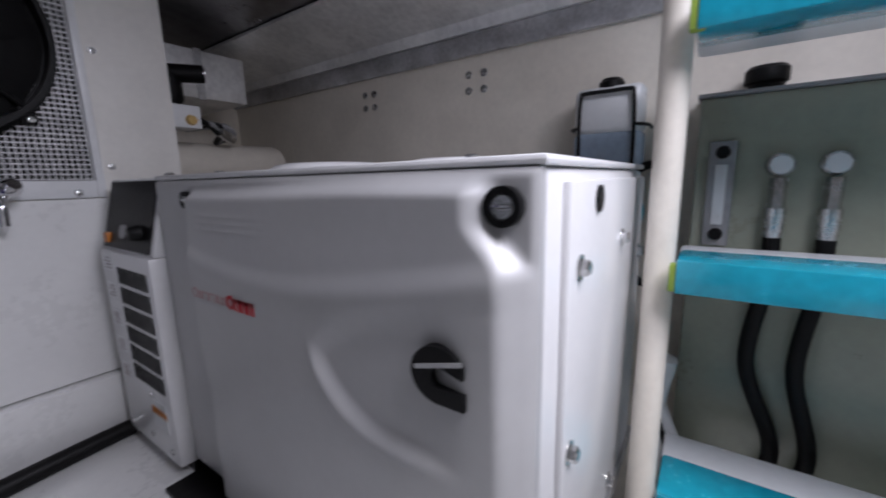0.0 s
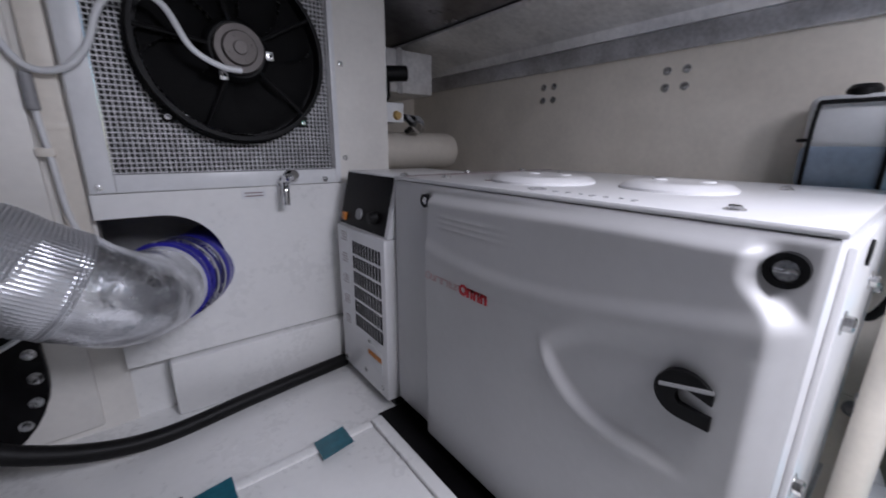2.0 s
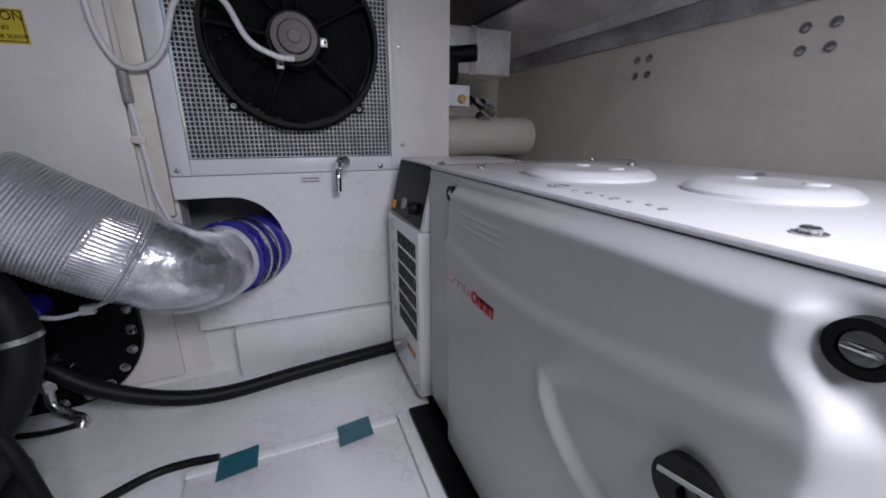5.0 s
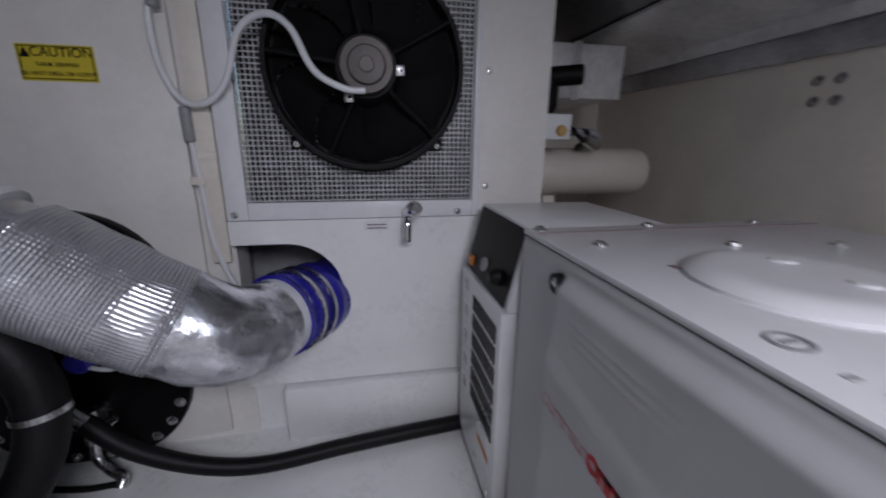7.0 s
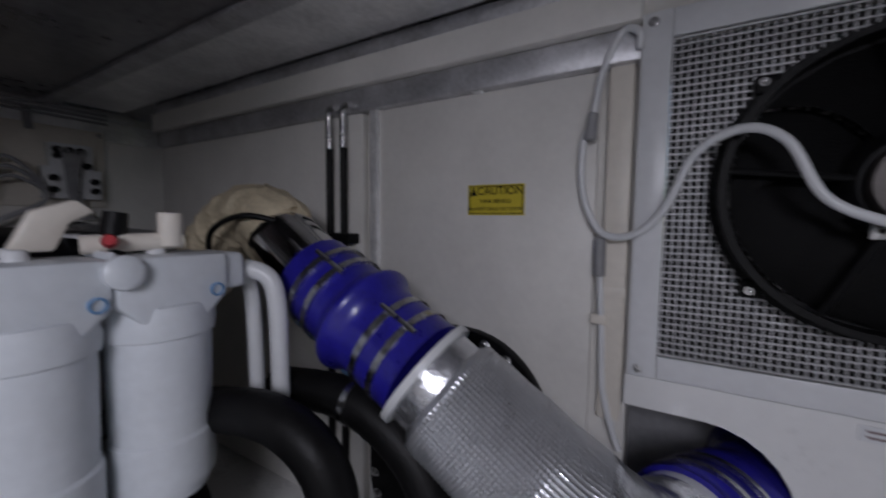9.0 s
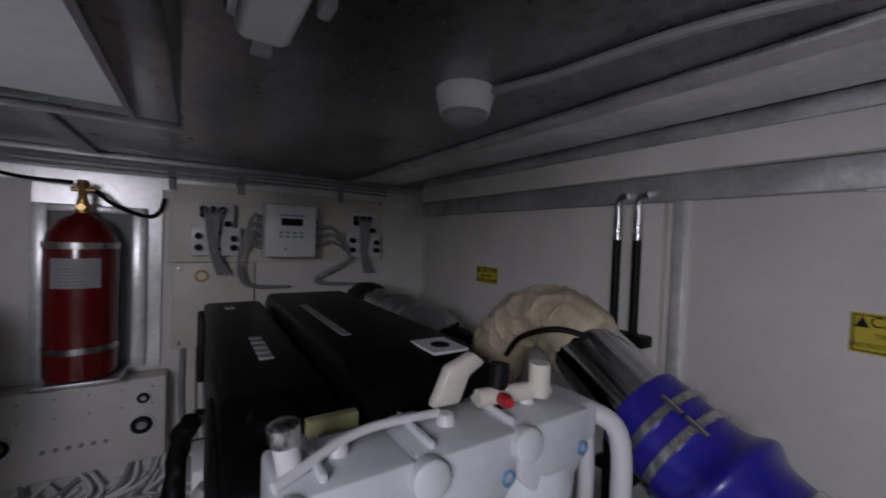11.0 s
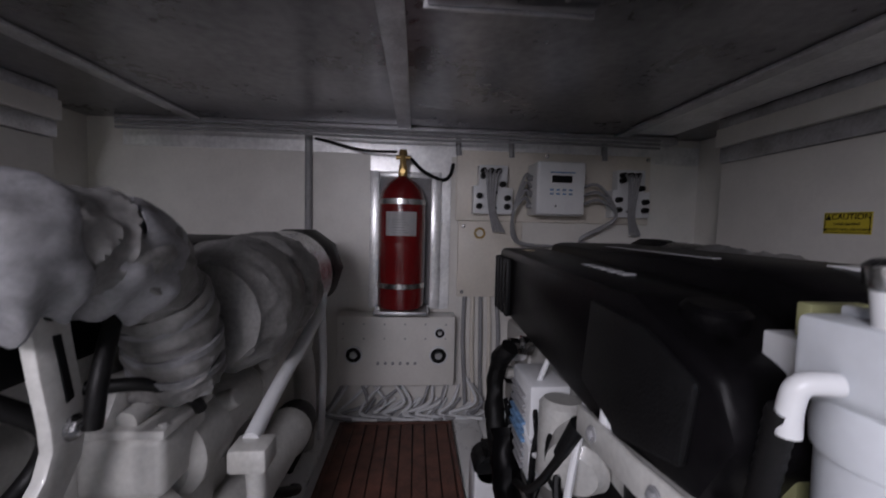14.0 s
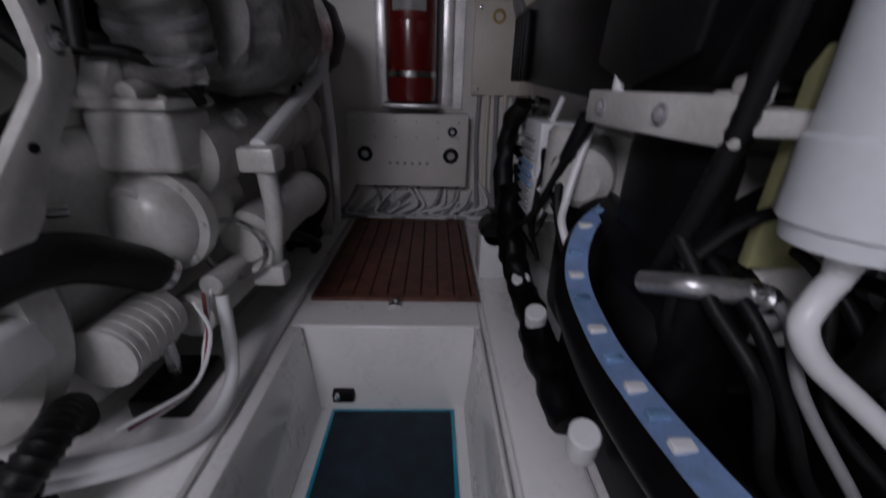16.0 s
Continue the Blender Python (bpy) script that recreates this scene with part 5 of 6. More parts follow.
part("rubber_strap", tube([(-0.845, -0.30, 0.79), (-0.86, -0.298, 0.87), (-0.91, -0.31, 0.96)], 0.014, 10), "rubber", left)
part("hanging_loop", tube([(-0.80, -0.42, 0.86), (-0.86, -0.38, 0.78), (-0.84, -0.40, 0.70), (-0.74, -0.42, 0.66), (-0.66, -0.44, 0.72), (-0.62, -0.46, 0.82)], 0.017, 10), "rubber", left)
part("elbow_hose", tube([(-0.62, -0.47, 0.42), (-0.70, -0.43, 0.46), (-0.80, -0.40, 0.45), (-0.90, -0.39, 0.39), (-0.98, -0.38, 0.33)], 0.048, 18), "rubber", left, "thick black elbow hose")
part("hose_clip", _ring((-0.965, -0.383, 0.345), (-0.98, -0.381, 0.332), 0.054, 0.046, 24), "steel", left)
st = part("starter_motor", join(cyl((-1.0, -0.36, 0.19), (-1.30, -0.35, 0.19), 0.062, 0.062, 24, 0.01), cyl((-1.02, -0.30, 0.27), (-1.20, -0.295, 0.27), 0.030, 0.030, 16, 0.006)), "engine", left)
alt = part("alternator", cyl((-0.79, -0.40, 0.23), (-0.96, -0.40, 0.23), 0.07, seg=20), "engine", left, "finned white alternator")
for k in range(6):
    part("fin", cyl((-0.80 - 0.026 * k, -0.40, 0.23), (-0.811 - 0.026 * k, -0.40, 0.23), 0.0718, seg=24), "engine", alt)
# added black disc hides the white block end, where the space is dark
part("dark_end_panel", lathe((-0.80, -0.70, 0.52), (-0.755, -0.70, 0.52), [(0.25, 0), (0.26, 0.3), (0.24, 0.8), (0.10, 1), (0, 1)], 40), "satin", left, "black round panel added to darken the block end")
part("pulley", lathe((-0.755, -0.66, 0.46), (-0.70, -0.66, 0.46), [(0.10, 0), (0.10, 0.2), (0.085, 0.35), (0.085, 0.65), (0.10, 0.8), (0.10, 1), (0.04, 1.1), (0, 1.1)], 32), "black", left)
part("idler", lathe((-0.755, -0.84, 0.66), (-0.71, -0.84, 0.66), [(0.06, 0), (0.06, 1), (0.02, 1.1), (0, 1.1)], 24), "steel", left)
part("belt", tube([(-0.728, -0.56, 0.46), (-0.728, -0.66, 0.36), (-0.728, -0.77, 0.46), (-0.728, -0.90, 0.66), (-0.728, -0.84, 0.72), (-0.728, -0.70, 0.60), (-0.728, -0.56, 0.46)], 0.009, 8), "rubber", left)
for k, (y0, z0, y1, z1) in enumerate(((-0.46, 0.66, -0.62, 0.56), (-0.50, 0.78, -0.72, 0.74), (-0.43, 0.52, -0.58, 0.36))):
    part("water_line", tube([(-0.86, y0, z0), (-0.74, y0 - 0.03, z0 + 0.02), (-0.68, (y0 + y1) / 2, (z0 + z1) / 2 + 0.03), (-0.70, y1, z1), (-0.80, y1 - 0.03, z1 - 0.03)], 0.019 - 0.003 * k, 12), ("engine", "rubber", "steel")[k], left)
part("thermostat_housing", join(lathe((-0.90, -0.50, 0.72), (-0.76, -0.48, 0.74), [(0.05, 0), (0.062, 0.2), (0.062, 0.7), (0.045, 1)], 22), box((-0.92, -0.56, 0.64), (-0.80, -0.44, 0.72), 0.015)), "engine", left)
part("pump_bracket", prism([(-0.80, 0.30), (-0.66, 0.34), (-0.62, 0.46), (-0.72, 0.56), (-0.84, 0.50)], "y", -0.60, -0.55, 0.01), "engine", left)
part("bilge_blower", lathe((-0.62, -0.50, 0.09), (-0.36, -0.44, 0.09), [(0.06, 0), (0.11, 0.1), (0.115, 0.6), (0.08, 0.75), (0.08, 1)], 26), "satin", left, "black bilge blower")
part("blower_hose", tube([(-0.50, -0.40, 0.13), (-0.60, -0.36, 0.20), (-0.70, -0.40, 0.19), (-0.76, -0.46, 0.10)], 0.03, 14, 14, ribs=0.06), "rubber", left)
part("white_expansion_box", box((-0.74, -0.56, 0.28), (-0.60, -0.40, 0.40), 0.03, 3), "white", left, "white plastic expansion box")
part("fuel_rail", tube([(-1.0, -0.36, 0.72), (-1.3, -0.34, 0.76), (-1.5, -0.34, 0.75), (-1.8, -0.34, 0.72)], 0.022, 12), "engine", left)
part("bracket_casting", prism([(-1.30, 0.66), (-1.05, 0.62), (-0.97, 0.72), (-1.02, 0.80), (-1.25, 0.78)], "y", -0.44, -0.38, 0.012), "engine", left)
for k in range(3):
    part("wiring", tube([(-0.95 - 0.04 * k, -0.30, 0.27), (-0.92, -0.26 - 0.01 * k, 0.20 - 0.015 * k), (-0.84, -0.27, 0.12), (-0.74 + 0.02 * k, -0.33, 0.10 + 0.02 * k)], 0.0045, 6), "white" if k != 1 else "red", left)
for k in range(2):
    part("white_hose", tube([(-0.60, -0.38, 0.16 - 0.03 * k), (-0.70, -0.30, 0.08 - 0.02 * k), (-0.82, -0.245, 0.03), (-0.95, -0.25, 0.06), (-1.03, -0.28, 0.20 + 0.04 * k)], 0.017, 10), "white", left)
for k in range(9):
    a = random.random
    x0 = -1.05 - 0.1 * k
    part("harness", tube([(x0, -0.33 - 0.03 * a(), 0.70 + 0.12 * a()), (x0 - 0.06, -0.28 - 0.05 * a(), 0.76), (x0 - 0.13, -0.31, 0.68 + 0.1 * a()), (x0 - 0.22, -0.35, 0.70 + 0.1 * a())], 0.007 + 0.006 * a(), 8), "black" if k % 3 else "grey", left)

part("black_hose", tube([(-0.98, -0.42, 0.80), (-1.02, -0.33, 0.79), (-1.07, -0.275, 0.74), (-1.10, -0.27, 0.70)], 0.014, 12), "rubber", left)
part("black_hose", tube([(-1.35, -0.30, 0.30), (-1.45, -0.22, 0.24), (-1.58, -0.20, 0.16), (-1.70, -0.25, 0.08)], 0.018, 12), "rubber", left)
part("hose_band", _ring((-1.10, -0.268, 0.335), (-1.115, -0.2675, 0.3355), 0.088, 0.08, 30), "steel", left)
for x in (-1.24, -1.46, -1.68):
    part("exchanger_band", _ring((x, -0.371, 0.580), (x - 0.022, -0.3705, 0.5805), 0.109, 0.098, 36), "engine", left)
for k in range(5):
    x = -1.30 - 0.13 * k
    part("rail_clip", box((x, -0.362, 0.725), (x + 0.02, -0.318, 0.785), 0.006), "black", left)

# walkway side of the starboard engine: bracket, filters, duct, wiring
bk = part("side_bracket", join(prism([(-1.0, 0.580), (-0.80, 0.592), (-0.62, 0.622), (-0.60, 0.86), (-0.98, 0.86)], "z", 0.705, 0.738, 0.008), prism([(-1.0, 0.572), (-0.80, 0.584), (-0.62, 0.614), (-0.62, 0.626), (-0.80, 0.598), (-1.0, 0.588)], "z", 0.690, 0.752, 0.006)), "engine", right, "white cast side bracket")
for x in (-0.93, -0.75):
    part("bolt", bolt((x, 0.575 if x < -0.9 else 0.590, 0.722), (0, -1, 0), 0.011, 0.010), "grey", bk)
part("post", cyl((-0.92, 0.60, 0.735), (-0.92, 0.60, 0.80), 0.016, 0.012), "white", bk)
# black rather than bracket white: shade below the bracket put into the colour
part("web", prism([(-0.97, 0.70), (-0.66, 0.705), (-0.72, 0.62), (-0.90, 0.56)], "y", 0.66, 0.68, 0.006), "satin", bk)
part("end_lug", join(box((-0.66, 0.615, 0.738), (-0.61, 0.64, 0.775), 0.010), box((-0.69, 0.615, 0.737), (-0.65, 0.63, 0.757), 0.006)), "engine", bk)
ecu = part("control_unit", box((-1.50, 0.565, 0.36), (-1.30, 0.69, 0.66), 0.010), "white", right, "white finned engine control unit")
for k in range(9):
    part("fin", box((-1.49, 0.553, 0.38 + 0.028 * k), (-1.34, 0.567, 0.390 + 0.028 * k), 0.002, 1), "bluelabel" if 2 < k < 6 else "grey", ecu)
part("oil_filter", lathe((-1.22, 0.63, 0.66), (-1.20, 0.62, 0.42), [(0.05, 0), (0.062, 0.06), (0.062, 0.85), (0.045, 0.97), (0, 1)], 26), "engine", right, "white oil filter canister")
part("pump_body", lathe((-1.05, 0.60, 0.55), (-1.22, 0.70, 0.58), [(0.05, 0), (0.075, 0.1), (0.075, 0.8), (0.05, 1)], 24), "engine", right)
# three black boxes added to stand for deep shade under the engine and bracket
part("dark_infill", box((-1.25, 0.62, 0.10), (-0.62, 0.76, 0.52), 0.05, 3), "satin", right)
part("dark_floor_slab", box((-1.02, 0.60, 0.02), (-0.30, 1.10, 0.19), 0.03, 3), "satin", right, "black slab added to darken the space under the engine")
part("dark_void_block", box((-0.93, 0.635, 0.48), (-0.675, 0.70, 0.688), 0.03, 3), "satin", right, "black block added for the dark void below the bracket")
part("belt_guard", lathe((-0.86, 0.72, 0.36), (-0.66, 0.72, 0.36), [(0.10, 0), (0.115, 0.1), (0.115, 0.9), (0.10, 1)], 36), "black", right)
dct = [(-1.0, 0.68, 0.47), (-0.955, 0.61, 0.425), (-0.87, 0.572, 0.345), (-0.70, 0.562, 0.312), (-0.56, 0.565, 0.312), (-0.46, 0.57, 0.32), (-0.38, 0.585, 0.32)]
duct_ = part("black_duct", tube(dct, 0.05, 20), "satin", right, "thick black rubber duct")
mid = spline(dct, 8)
q, wide = [], []
for i, p in enumerate(mid):
    d = (mid[min(i + 1, len(mid) - 1)] - mid[max(i - 1, 0)]).normalized()
    n = Vector((0.15, -0.25, 1.0))
    n = (n - d * n.dot(d)).normalized()
    q.append(p + n * 0.0505)
    wide.append(d.cross(n).normalized())
bm = bmesh.new()
prev = None
for p, w in zip(q, wide):
    a, b = bm.verts.new(p + w * 0.023), bm.verts.new(p - w * 0.023)
    if prev:
        bm.faces.new((prev[0], a, b, prev[1]))
    prev = (a, b)
bmesh.ops.solidify(bm, geom=bm.faces[:], thickness=0.006)
part("label_strip", bm, "striplabel", duct_, "pale blue label strip")
for k in range(10):
    p = q[3 + 4 * k] if 3 + 4 * k < len(q) else q[-1]
    part("label_mark", box(p + Vector((-0.010, -0.015, -0.003)), p + Vector((0.006, 0.013, 0.0075)), 0.001, 1), "white" if k % 2 else "bluelabel", duct_)
part("corrugated_hose", tube([(-0.57, 0.60, 0.95), (-0.60, 0.615, 0.84), (-0.635, 0.625, 0.70), (-0.67, 0.625, 0.58), (-0.72, 0.63, 0.47)], 0.0145, 14, 14, ribs=0.05), "rubber", right, "black corrugated hose")
part("loom_upper", tube([(-1.55, 0.56, 0.70), (-1.60, 0.53, 0.60), (-1.58, 0.52, 0.45), (-1.50, 0.53, 0.30), (-1.40, 0.55, 0.20)], 0.034, 14, wobble=0.012), "rubber", right, "thick black wiring loom")
part("loom_lower", tube([(-1.50, 0.54, 0.42), (-1.38, 0.53, 0.26), (-1.28, 0.55, 0.16), (-1.12, 0.56, 0.12), (-0.95, 0.56, 0.08), (-0.80, 0.58, 0.04)], 0.045, 14, wobble=0.016), "satin", right)
part("sensor_cable", tube([(-1.0, 0.59, 0.72), (-1.03, 0.57, 0.64), (-1.12, 0.55, 0.50), (-1.22, 0.54, 0.40), (-1.34, 0.54, 0.34)], 0.011, 10), "rubber", right)
part("sensor_plug", cyl((-1.01, 0.585, 0.70), (-1.06, 0.565, 0.60), 0.02, 0.016, 12), "black", right)
for x, z in ((-1.28, 0.10), (-1.08, 0.10), (-0.70, 0.08)):
    part("white_cap", lathe((x, 0.56, z), (x + 0.03, 0.545, z + 0.09), [(0.026, 0), (0.030, 0.2), (0.030, 0.95), (0.026, 1)], 18), "white", right)
for k in range(9):
    a = random.random
    x0 = -1.62 + 0.55 * a()
    part("harness", tube([(x0, 0.63, 0.45 + 0.3 * a()), (x0 + 0.12 * (a() - 0.3), 0.565 + 0.02 * a(), 0.50 + 0.2 * (a() - 0.5)), (x0 + 0.25 * (a() - 0.2), 0.57, 0.40 + 0.25 * (a() - 0.5)), (x0 + 0.35 * (a() - 0.2), 0.62, 0.2 + 0.35 * a())], 0.005 + 0.006 * a(), 8), "black" if k % 4 else "white", right)
for k, (x, z) in enumerate(((-1.72, 0.62), (-1.66, 0.55), (-1.78, 0.50), (-1.62, 0.68))):
    part("sensor", lathe((x, 0.66, z), (x + 0.02, 0.57, z + 0.02), [(0.035, 0), (0.035, 0.5), (0.022, 0.6), (0.02, 1)], 14), ("white", "engine", "black", "steel")[k], right)

# plumbing in front of the starboard engine's pulley end
gcs = part("gear_case", lathe((-0.78, 0.815, 0.45), (-0.645, 0.80, 0.45), [(0.115, 0), (0.118, 0.3), (0.10, 0.45), (0.088, 0.8), (0.07, 0.95), (0.03, 1), (0, 1)], 36), "engine", right, "white cast gear case")
for k in range(6):
    a = k * 1.047 + 0.3
    part("bolt", bolt((-0.742, 0.81 + 0.108 * math.cos(a), 0.45 + 0.108 * math.sin(a)), (1, 0, 0), 0.008, 0.010), "steel", gcs)
pipe_ = part("cross_pipe", tube([(-0.70, 0.60, 0.47), (-0.635, 0.615, 0.50), (-0.62, 0.65, 0.502), (-0.62, 0.70, 0.495), (-0.63, 0.76, 0.47), (-0.66, 0.80, 0.45)], 0.018, 18), "aluplate", right, "bright metal cooling pipe")
for p, q in (((-0.62, 0.692, 0.496), (-0.62, 0.706, 0.494)), ((-0.622, 0.722, 0.488), (-0.624, 0.736, 0.483))):
    part("band_clamp", _ring(p, q, 0.022, 0.017, 24), "steel", pipe_)
part("pipe_stub", lathe((-0.64, 0.745, 0.44), (-0.60, 0.80, 0.478), [(0.016, 0), (0.022, 0.1), (0.022, 0.7), (0.016, 0.75), (0.016, 1)], 20), "aluplate", right)
part("belt", tube([(-0.655, 0.62, 0.52), (-0.645, 0.70, 0.60), (-0.645, 0.86, 0.62), (-0.645, 0.98, 0.50), (-0.645, 0.92, 0.36), (-0.645, 0.76, 0.30), (-0.655, 0.64, 0.38), (-0.655, 0.62, 0.52)], 0.010, 8), "rubber", right)
part("idler", lathe((-0.70, 0.97, 0.50), (-0.64, 0.97, 0.50), [(0.05, 0), (0.055, 0.2), (0.045, 0.5), (0.055, 0.8), (0.04, 1), (0, 1)], 26), "aluplate", right)
for k in range(7):
    a = random.random
    y0 = 0.62 + 0.05 * k
    part("lead", tube([(-0.68, y0, 0.56 - 0.03 * (k % 3)), (-0.61 + 0.03 * a(), y0 + 0.02, 0.47 + 0.05 * a()), (-0.56 + 0.05 * a(), y0 + 0.06 * a(), 0.36 + 0.06 * a()), (-0.52 + 0.06 * a(), y0 + 0.10, 0.27), (-0.50, y0 + 0.16, 0.20)], 0.006 + 0.008 * a(), 10), ("rubber", "black", "grey", "rubber", "black", "satin", "grey")[k], right)
part("coolant_bend", tube([(-0.66, 0.92, 0.62), (-0.60, 0.90, 0.60), (-0.555, 0.86, 0.53), (-0.55, 0.84, 0.42), (-0.60, 0.83, 0.33)], 0.026, 18), "rubber", right, "black coolant hose bend")
part("hose_clip", _ring((-0.556, 0.862, 0.535), (-0.553, 0.855, 0.518), 0.030, 0.025, 24), "steel", right)

# battery switch on the walkway edge
bs = thing("battery_switch", (-1.66, 0.50, 0.0), "black battery switch on a white base beside the mat", "switch")
part("base", box((-1.74, 0.455, 0.0), (-1.60, 0.575, 0.20), 0.012), "white", bs)
part("body", lathe((-1.60, 0.515, 0.20), (-1.72, 0.515, 0.20), [(0.05, 0), (0.06, 0.1), (0.06, 0.9), (0.05, 1)], 18), "black", bs)
part("handle", box((-1.605, 0.495, 0.23), (-1.66, 0.535, 0.29), 0.008), "black", bs)

# ---- row of white sea-water filters on a board ----
brd = thing("filter_board", (-0.65, 0.79, 0.519), "pale yellow mounting board standing behind the filters", "board")
part("board", box((-0.672, 0.715, 0.519), (-0.652, 0.80, 1.045), 0.003), "foam", brd)
part("bolt", bolt((-0.642, 0.735, 1.01), (1, 0, 0), 0.012, 0.01), "steel", brd)


def filter_housing(y, R):
    f = thing("water_filter", (-0.545, y, 0.55), "white cartridge filter housing with a screwed bowl", "filter", "white water filters")
    x = -0.545
    shield = [(y - 0.087, 1.046), (y + 0.087, 1.046), (y + 0.087, 0.968), (y + 0.050, 0.930), (y - 0.050, 0.930), (y - 0.087, 0.968)]
    h = part("head", join(prism(shield, "x", x - 0.058, x + 0.072 * R, 0.008), lathe((x, y, 0.895), (x, y, 0.965), [(0.070 * R, 0), (0.083 * R, 0.10), (0.085 * R, 0.45), (0.080 * R, 0.9), (0.06, 1)], 36)), "filter", f)
    part("plug", lathe((x + 0.066 * R, y - 0.078, 1.024), (x + 0.090 * R, y - 0.080, 1.026), [(0.026, 0), (0.028, 0.3), (0.027, 0.8), (0.020, 1.0), (0, 1.0)], 26), "filter", h)
    part("medallion", _ring((x + 0.070 * R, y + 0.066, 0.978), (x + 0.0755 * R, y + 0.066, 0.978), 0.013, 0.009, 24), "bluelabel", h)
    part("vent_button", cyl((x, y, 1.04), (x, y, 1.062), 0.017, 0.014, 14, 0.003), "white", h)
    bw = part("bowl", lathe((x, y, 0.915), (x, y, 0.60), [(0.076 * R, 0), (0.078 * R, 0.1), (0.073 * R, 0.9), (0.068 * R, 1)], 36), "filter", f)
    part("bowl_nut", lathe((x, y, 0.72), (x, y, 0.615), [(0.075 * R, 0), (0.080 * R, 0.06), (0.079 * R, 0.9), (0.064 * R, 1)], 16), "filter", bw)
    part("drain", cyl((x, y, 0.60), (x, y, 0.55), 0.02, 0.014, 14), "white", bw)
    part("bracket", box((-0.70, y - 0.03, 0.94), (-0.60, y + 0.03, 1.0), 0.004), "white", f)
    return f


for y in (0.728, 0.905, 1.082):
    fh = filter_housing(y, 1.0 if y < 0.8 else 1.08)
    if y < 0.8:
        part("spout", tube([(-0.53, y - 0.055, 1.0), (-0.53, y - 0.062, 1.04), (-0.53, y - 0.070, 1.085)], 0.016, 16), "white", fh)
        part("spout_cap", lathe((-0.53, y - 0.070, 1.083), (-0.53, y - 0.073, 1.112), [(0.016, 0), (0.020, 0.2), (0.020, 0.85), (0.014, 1)], 20), "steel", fh, "bright metal cap")
        part("side_port", tube([(-0.55, y - 0.09, 0.985), (-0.56, y - 0.12, 0.98), (-0.565, y - 0.125, 0.955), (-0.565, y - 0.125, 0.925)], 0.012, 14), "white", fh)
        part("drain_hose", tube([(-0.545, y, 0.56), (-0.53, y - 0.03, 0.535), (-0.522, y - 0.04, 0.505), (-0.515, y - 0.01, 0.46), (-0.50, y + 0.05, 0.41), (-0.47, y + 0.13, 0.34)], 0.015, 14), "white", fh)
    if y > 1.0:
        part("outlet_elbow", tube([(-0.54, y + 0.12, 1.0), (-0.52, y + 0.155, 1.005), (-0.485, y + 0.185, 0.985), (-0.47, y + 0.195, 0.93), (-0.47, y + 0.20, 0.80), (-0.475, y + 0.205, 0.66)], 0.020, 16), "white", fh)
        part("second_elbow", tube([(-0.58, y + 0.12, 0.99), (-0.56, y + 0.16, 0.985), (-0.545, y + 0.185, 0.94), (-0.545, y + 0.195, 0.66)], 0.017, 14), "white", fh)
        part("union", cyl((-0.545, y + 0.115, 1.0), (-0.53, y + 0.15, 1.003), 0.030, 0.028, 18), "white", fh)
man = thing("filter_manifold", (-0.545, 0.90, 0.97), "flat white plastic manifold joining the filter heads", "manifold")
part("block", box((-0.605, 0.67, 0.972), (-0.482, 1.215, 1.044), 0.012, 3), "filter", man)
for k in range(3):
    part("raised_lip", box((-0.600, 0.69 + 0.152 * k, 1.0435), (-0.488, 0.70 + 0.152 * k, 1.056), 0.004), "filter", man)
pv = thing("pressure_valve", (-0.56, 0.98, 1.04), "cream plastic valve with a red knob on the filters", "valve")
part("handle", prism([(0.90, 1.055), (0.93, 1.12), (0.985, 1.14), (1.01, 1.12), (0.975, 1.10), (0.955, 1.055)], "x", -0.60, -0.575, 0.006), "cream", pv)
part("stem", cyl((-0.56, 1.02, 1.045), (-0.56, 1.03, 1.12), 0.022, 0.018, 12), "black", pv)
part("knob", lathe((-0.53, 1.01, 1.07), (-0.50, 1.0, 1.075), [(0.011, 0), (0.012, 0.5), (0.008, 1)], 14), "redflat", pv, "red knob")
part("manifold", join(cyl((-0.56, 0.98, 1.065), (-0.53, 1.12, 1.07), 0.016, seg=12), cyl((-0.53, 1.10, 1.06), (-0.53, 1.10, 1.12), 0.02, seg=12)), "cream", pv)
link = single("filter_link_pipe", tube([(-0.50, 0.64, 1.05), (-0.55, 0.76, 1.064), (-0.56, 0.90, 1.058)], 0.007, 10), "white", "thin white pipe joining the filter heads", "pipe")
bh = thing("suction_hose", (-0.24, 1.22, 0.47), "thick black rubber suction hose beside the filters", "hose")
part("hose", tube([(-0.90, 1.12, 0.64), (-0.66, 1.15, 0.69), (-0.42, 1.18, 0.735), (-0.30, 1.20, 0.71), (-0.24, 1.215, 0.63), (-0.235, 1.22, 0.51)], 0.045, 20), "rubber", bh)
for z in (0.535, 0.512):
    part("clamp", _ring((-0.235, 1.22, z), (-0.235, 1.22, z - 0.014), 0.050, 0.044, 30), "steel", bh, "steel worm-drive clamp")
part("clamp_screw", cyl((-0.20, 1.175, 0.53), (-0.175, 1.20, 0.53), 0.008, seg=8), "chrome", bh)
pp_ = thing("sea_water_pump", (-0.24, 1.22, -0.03), "white sea-water pump body with steel fittings", "pump")
part("body", lathe((-0.235, 1.22, 0.50), (-0.24, 1.22, 0.26), [(0.046, 0), (0.048, 0.12), (0.075, 0.18), (0.092, 0.35), (0.095, 0.6), (0.07, 0.8), (0.06, 1)], 30), "engine", pp_)
part("stub", cyl((-0.235, 1.22, 0.53), (-0.235, 1.22, 0.495), 0.042), "steel", pp_)
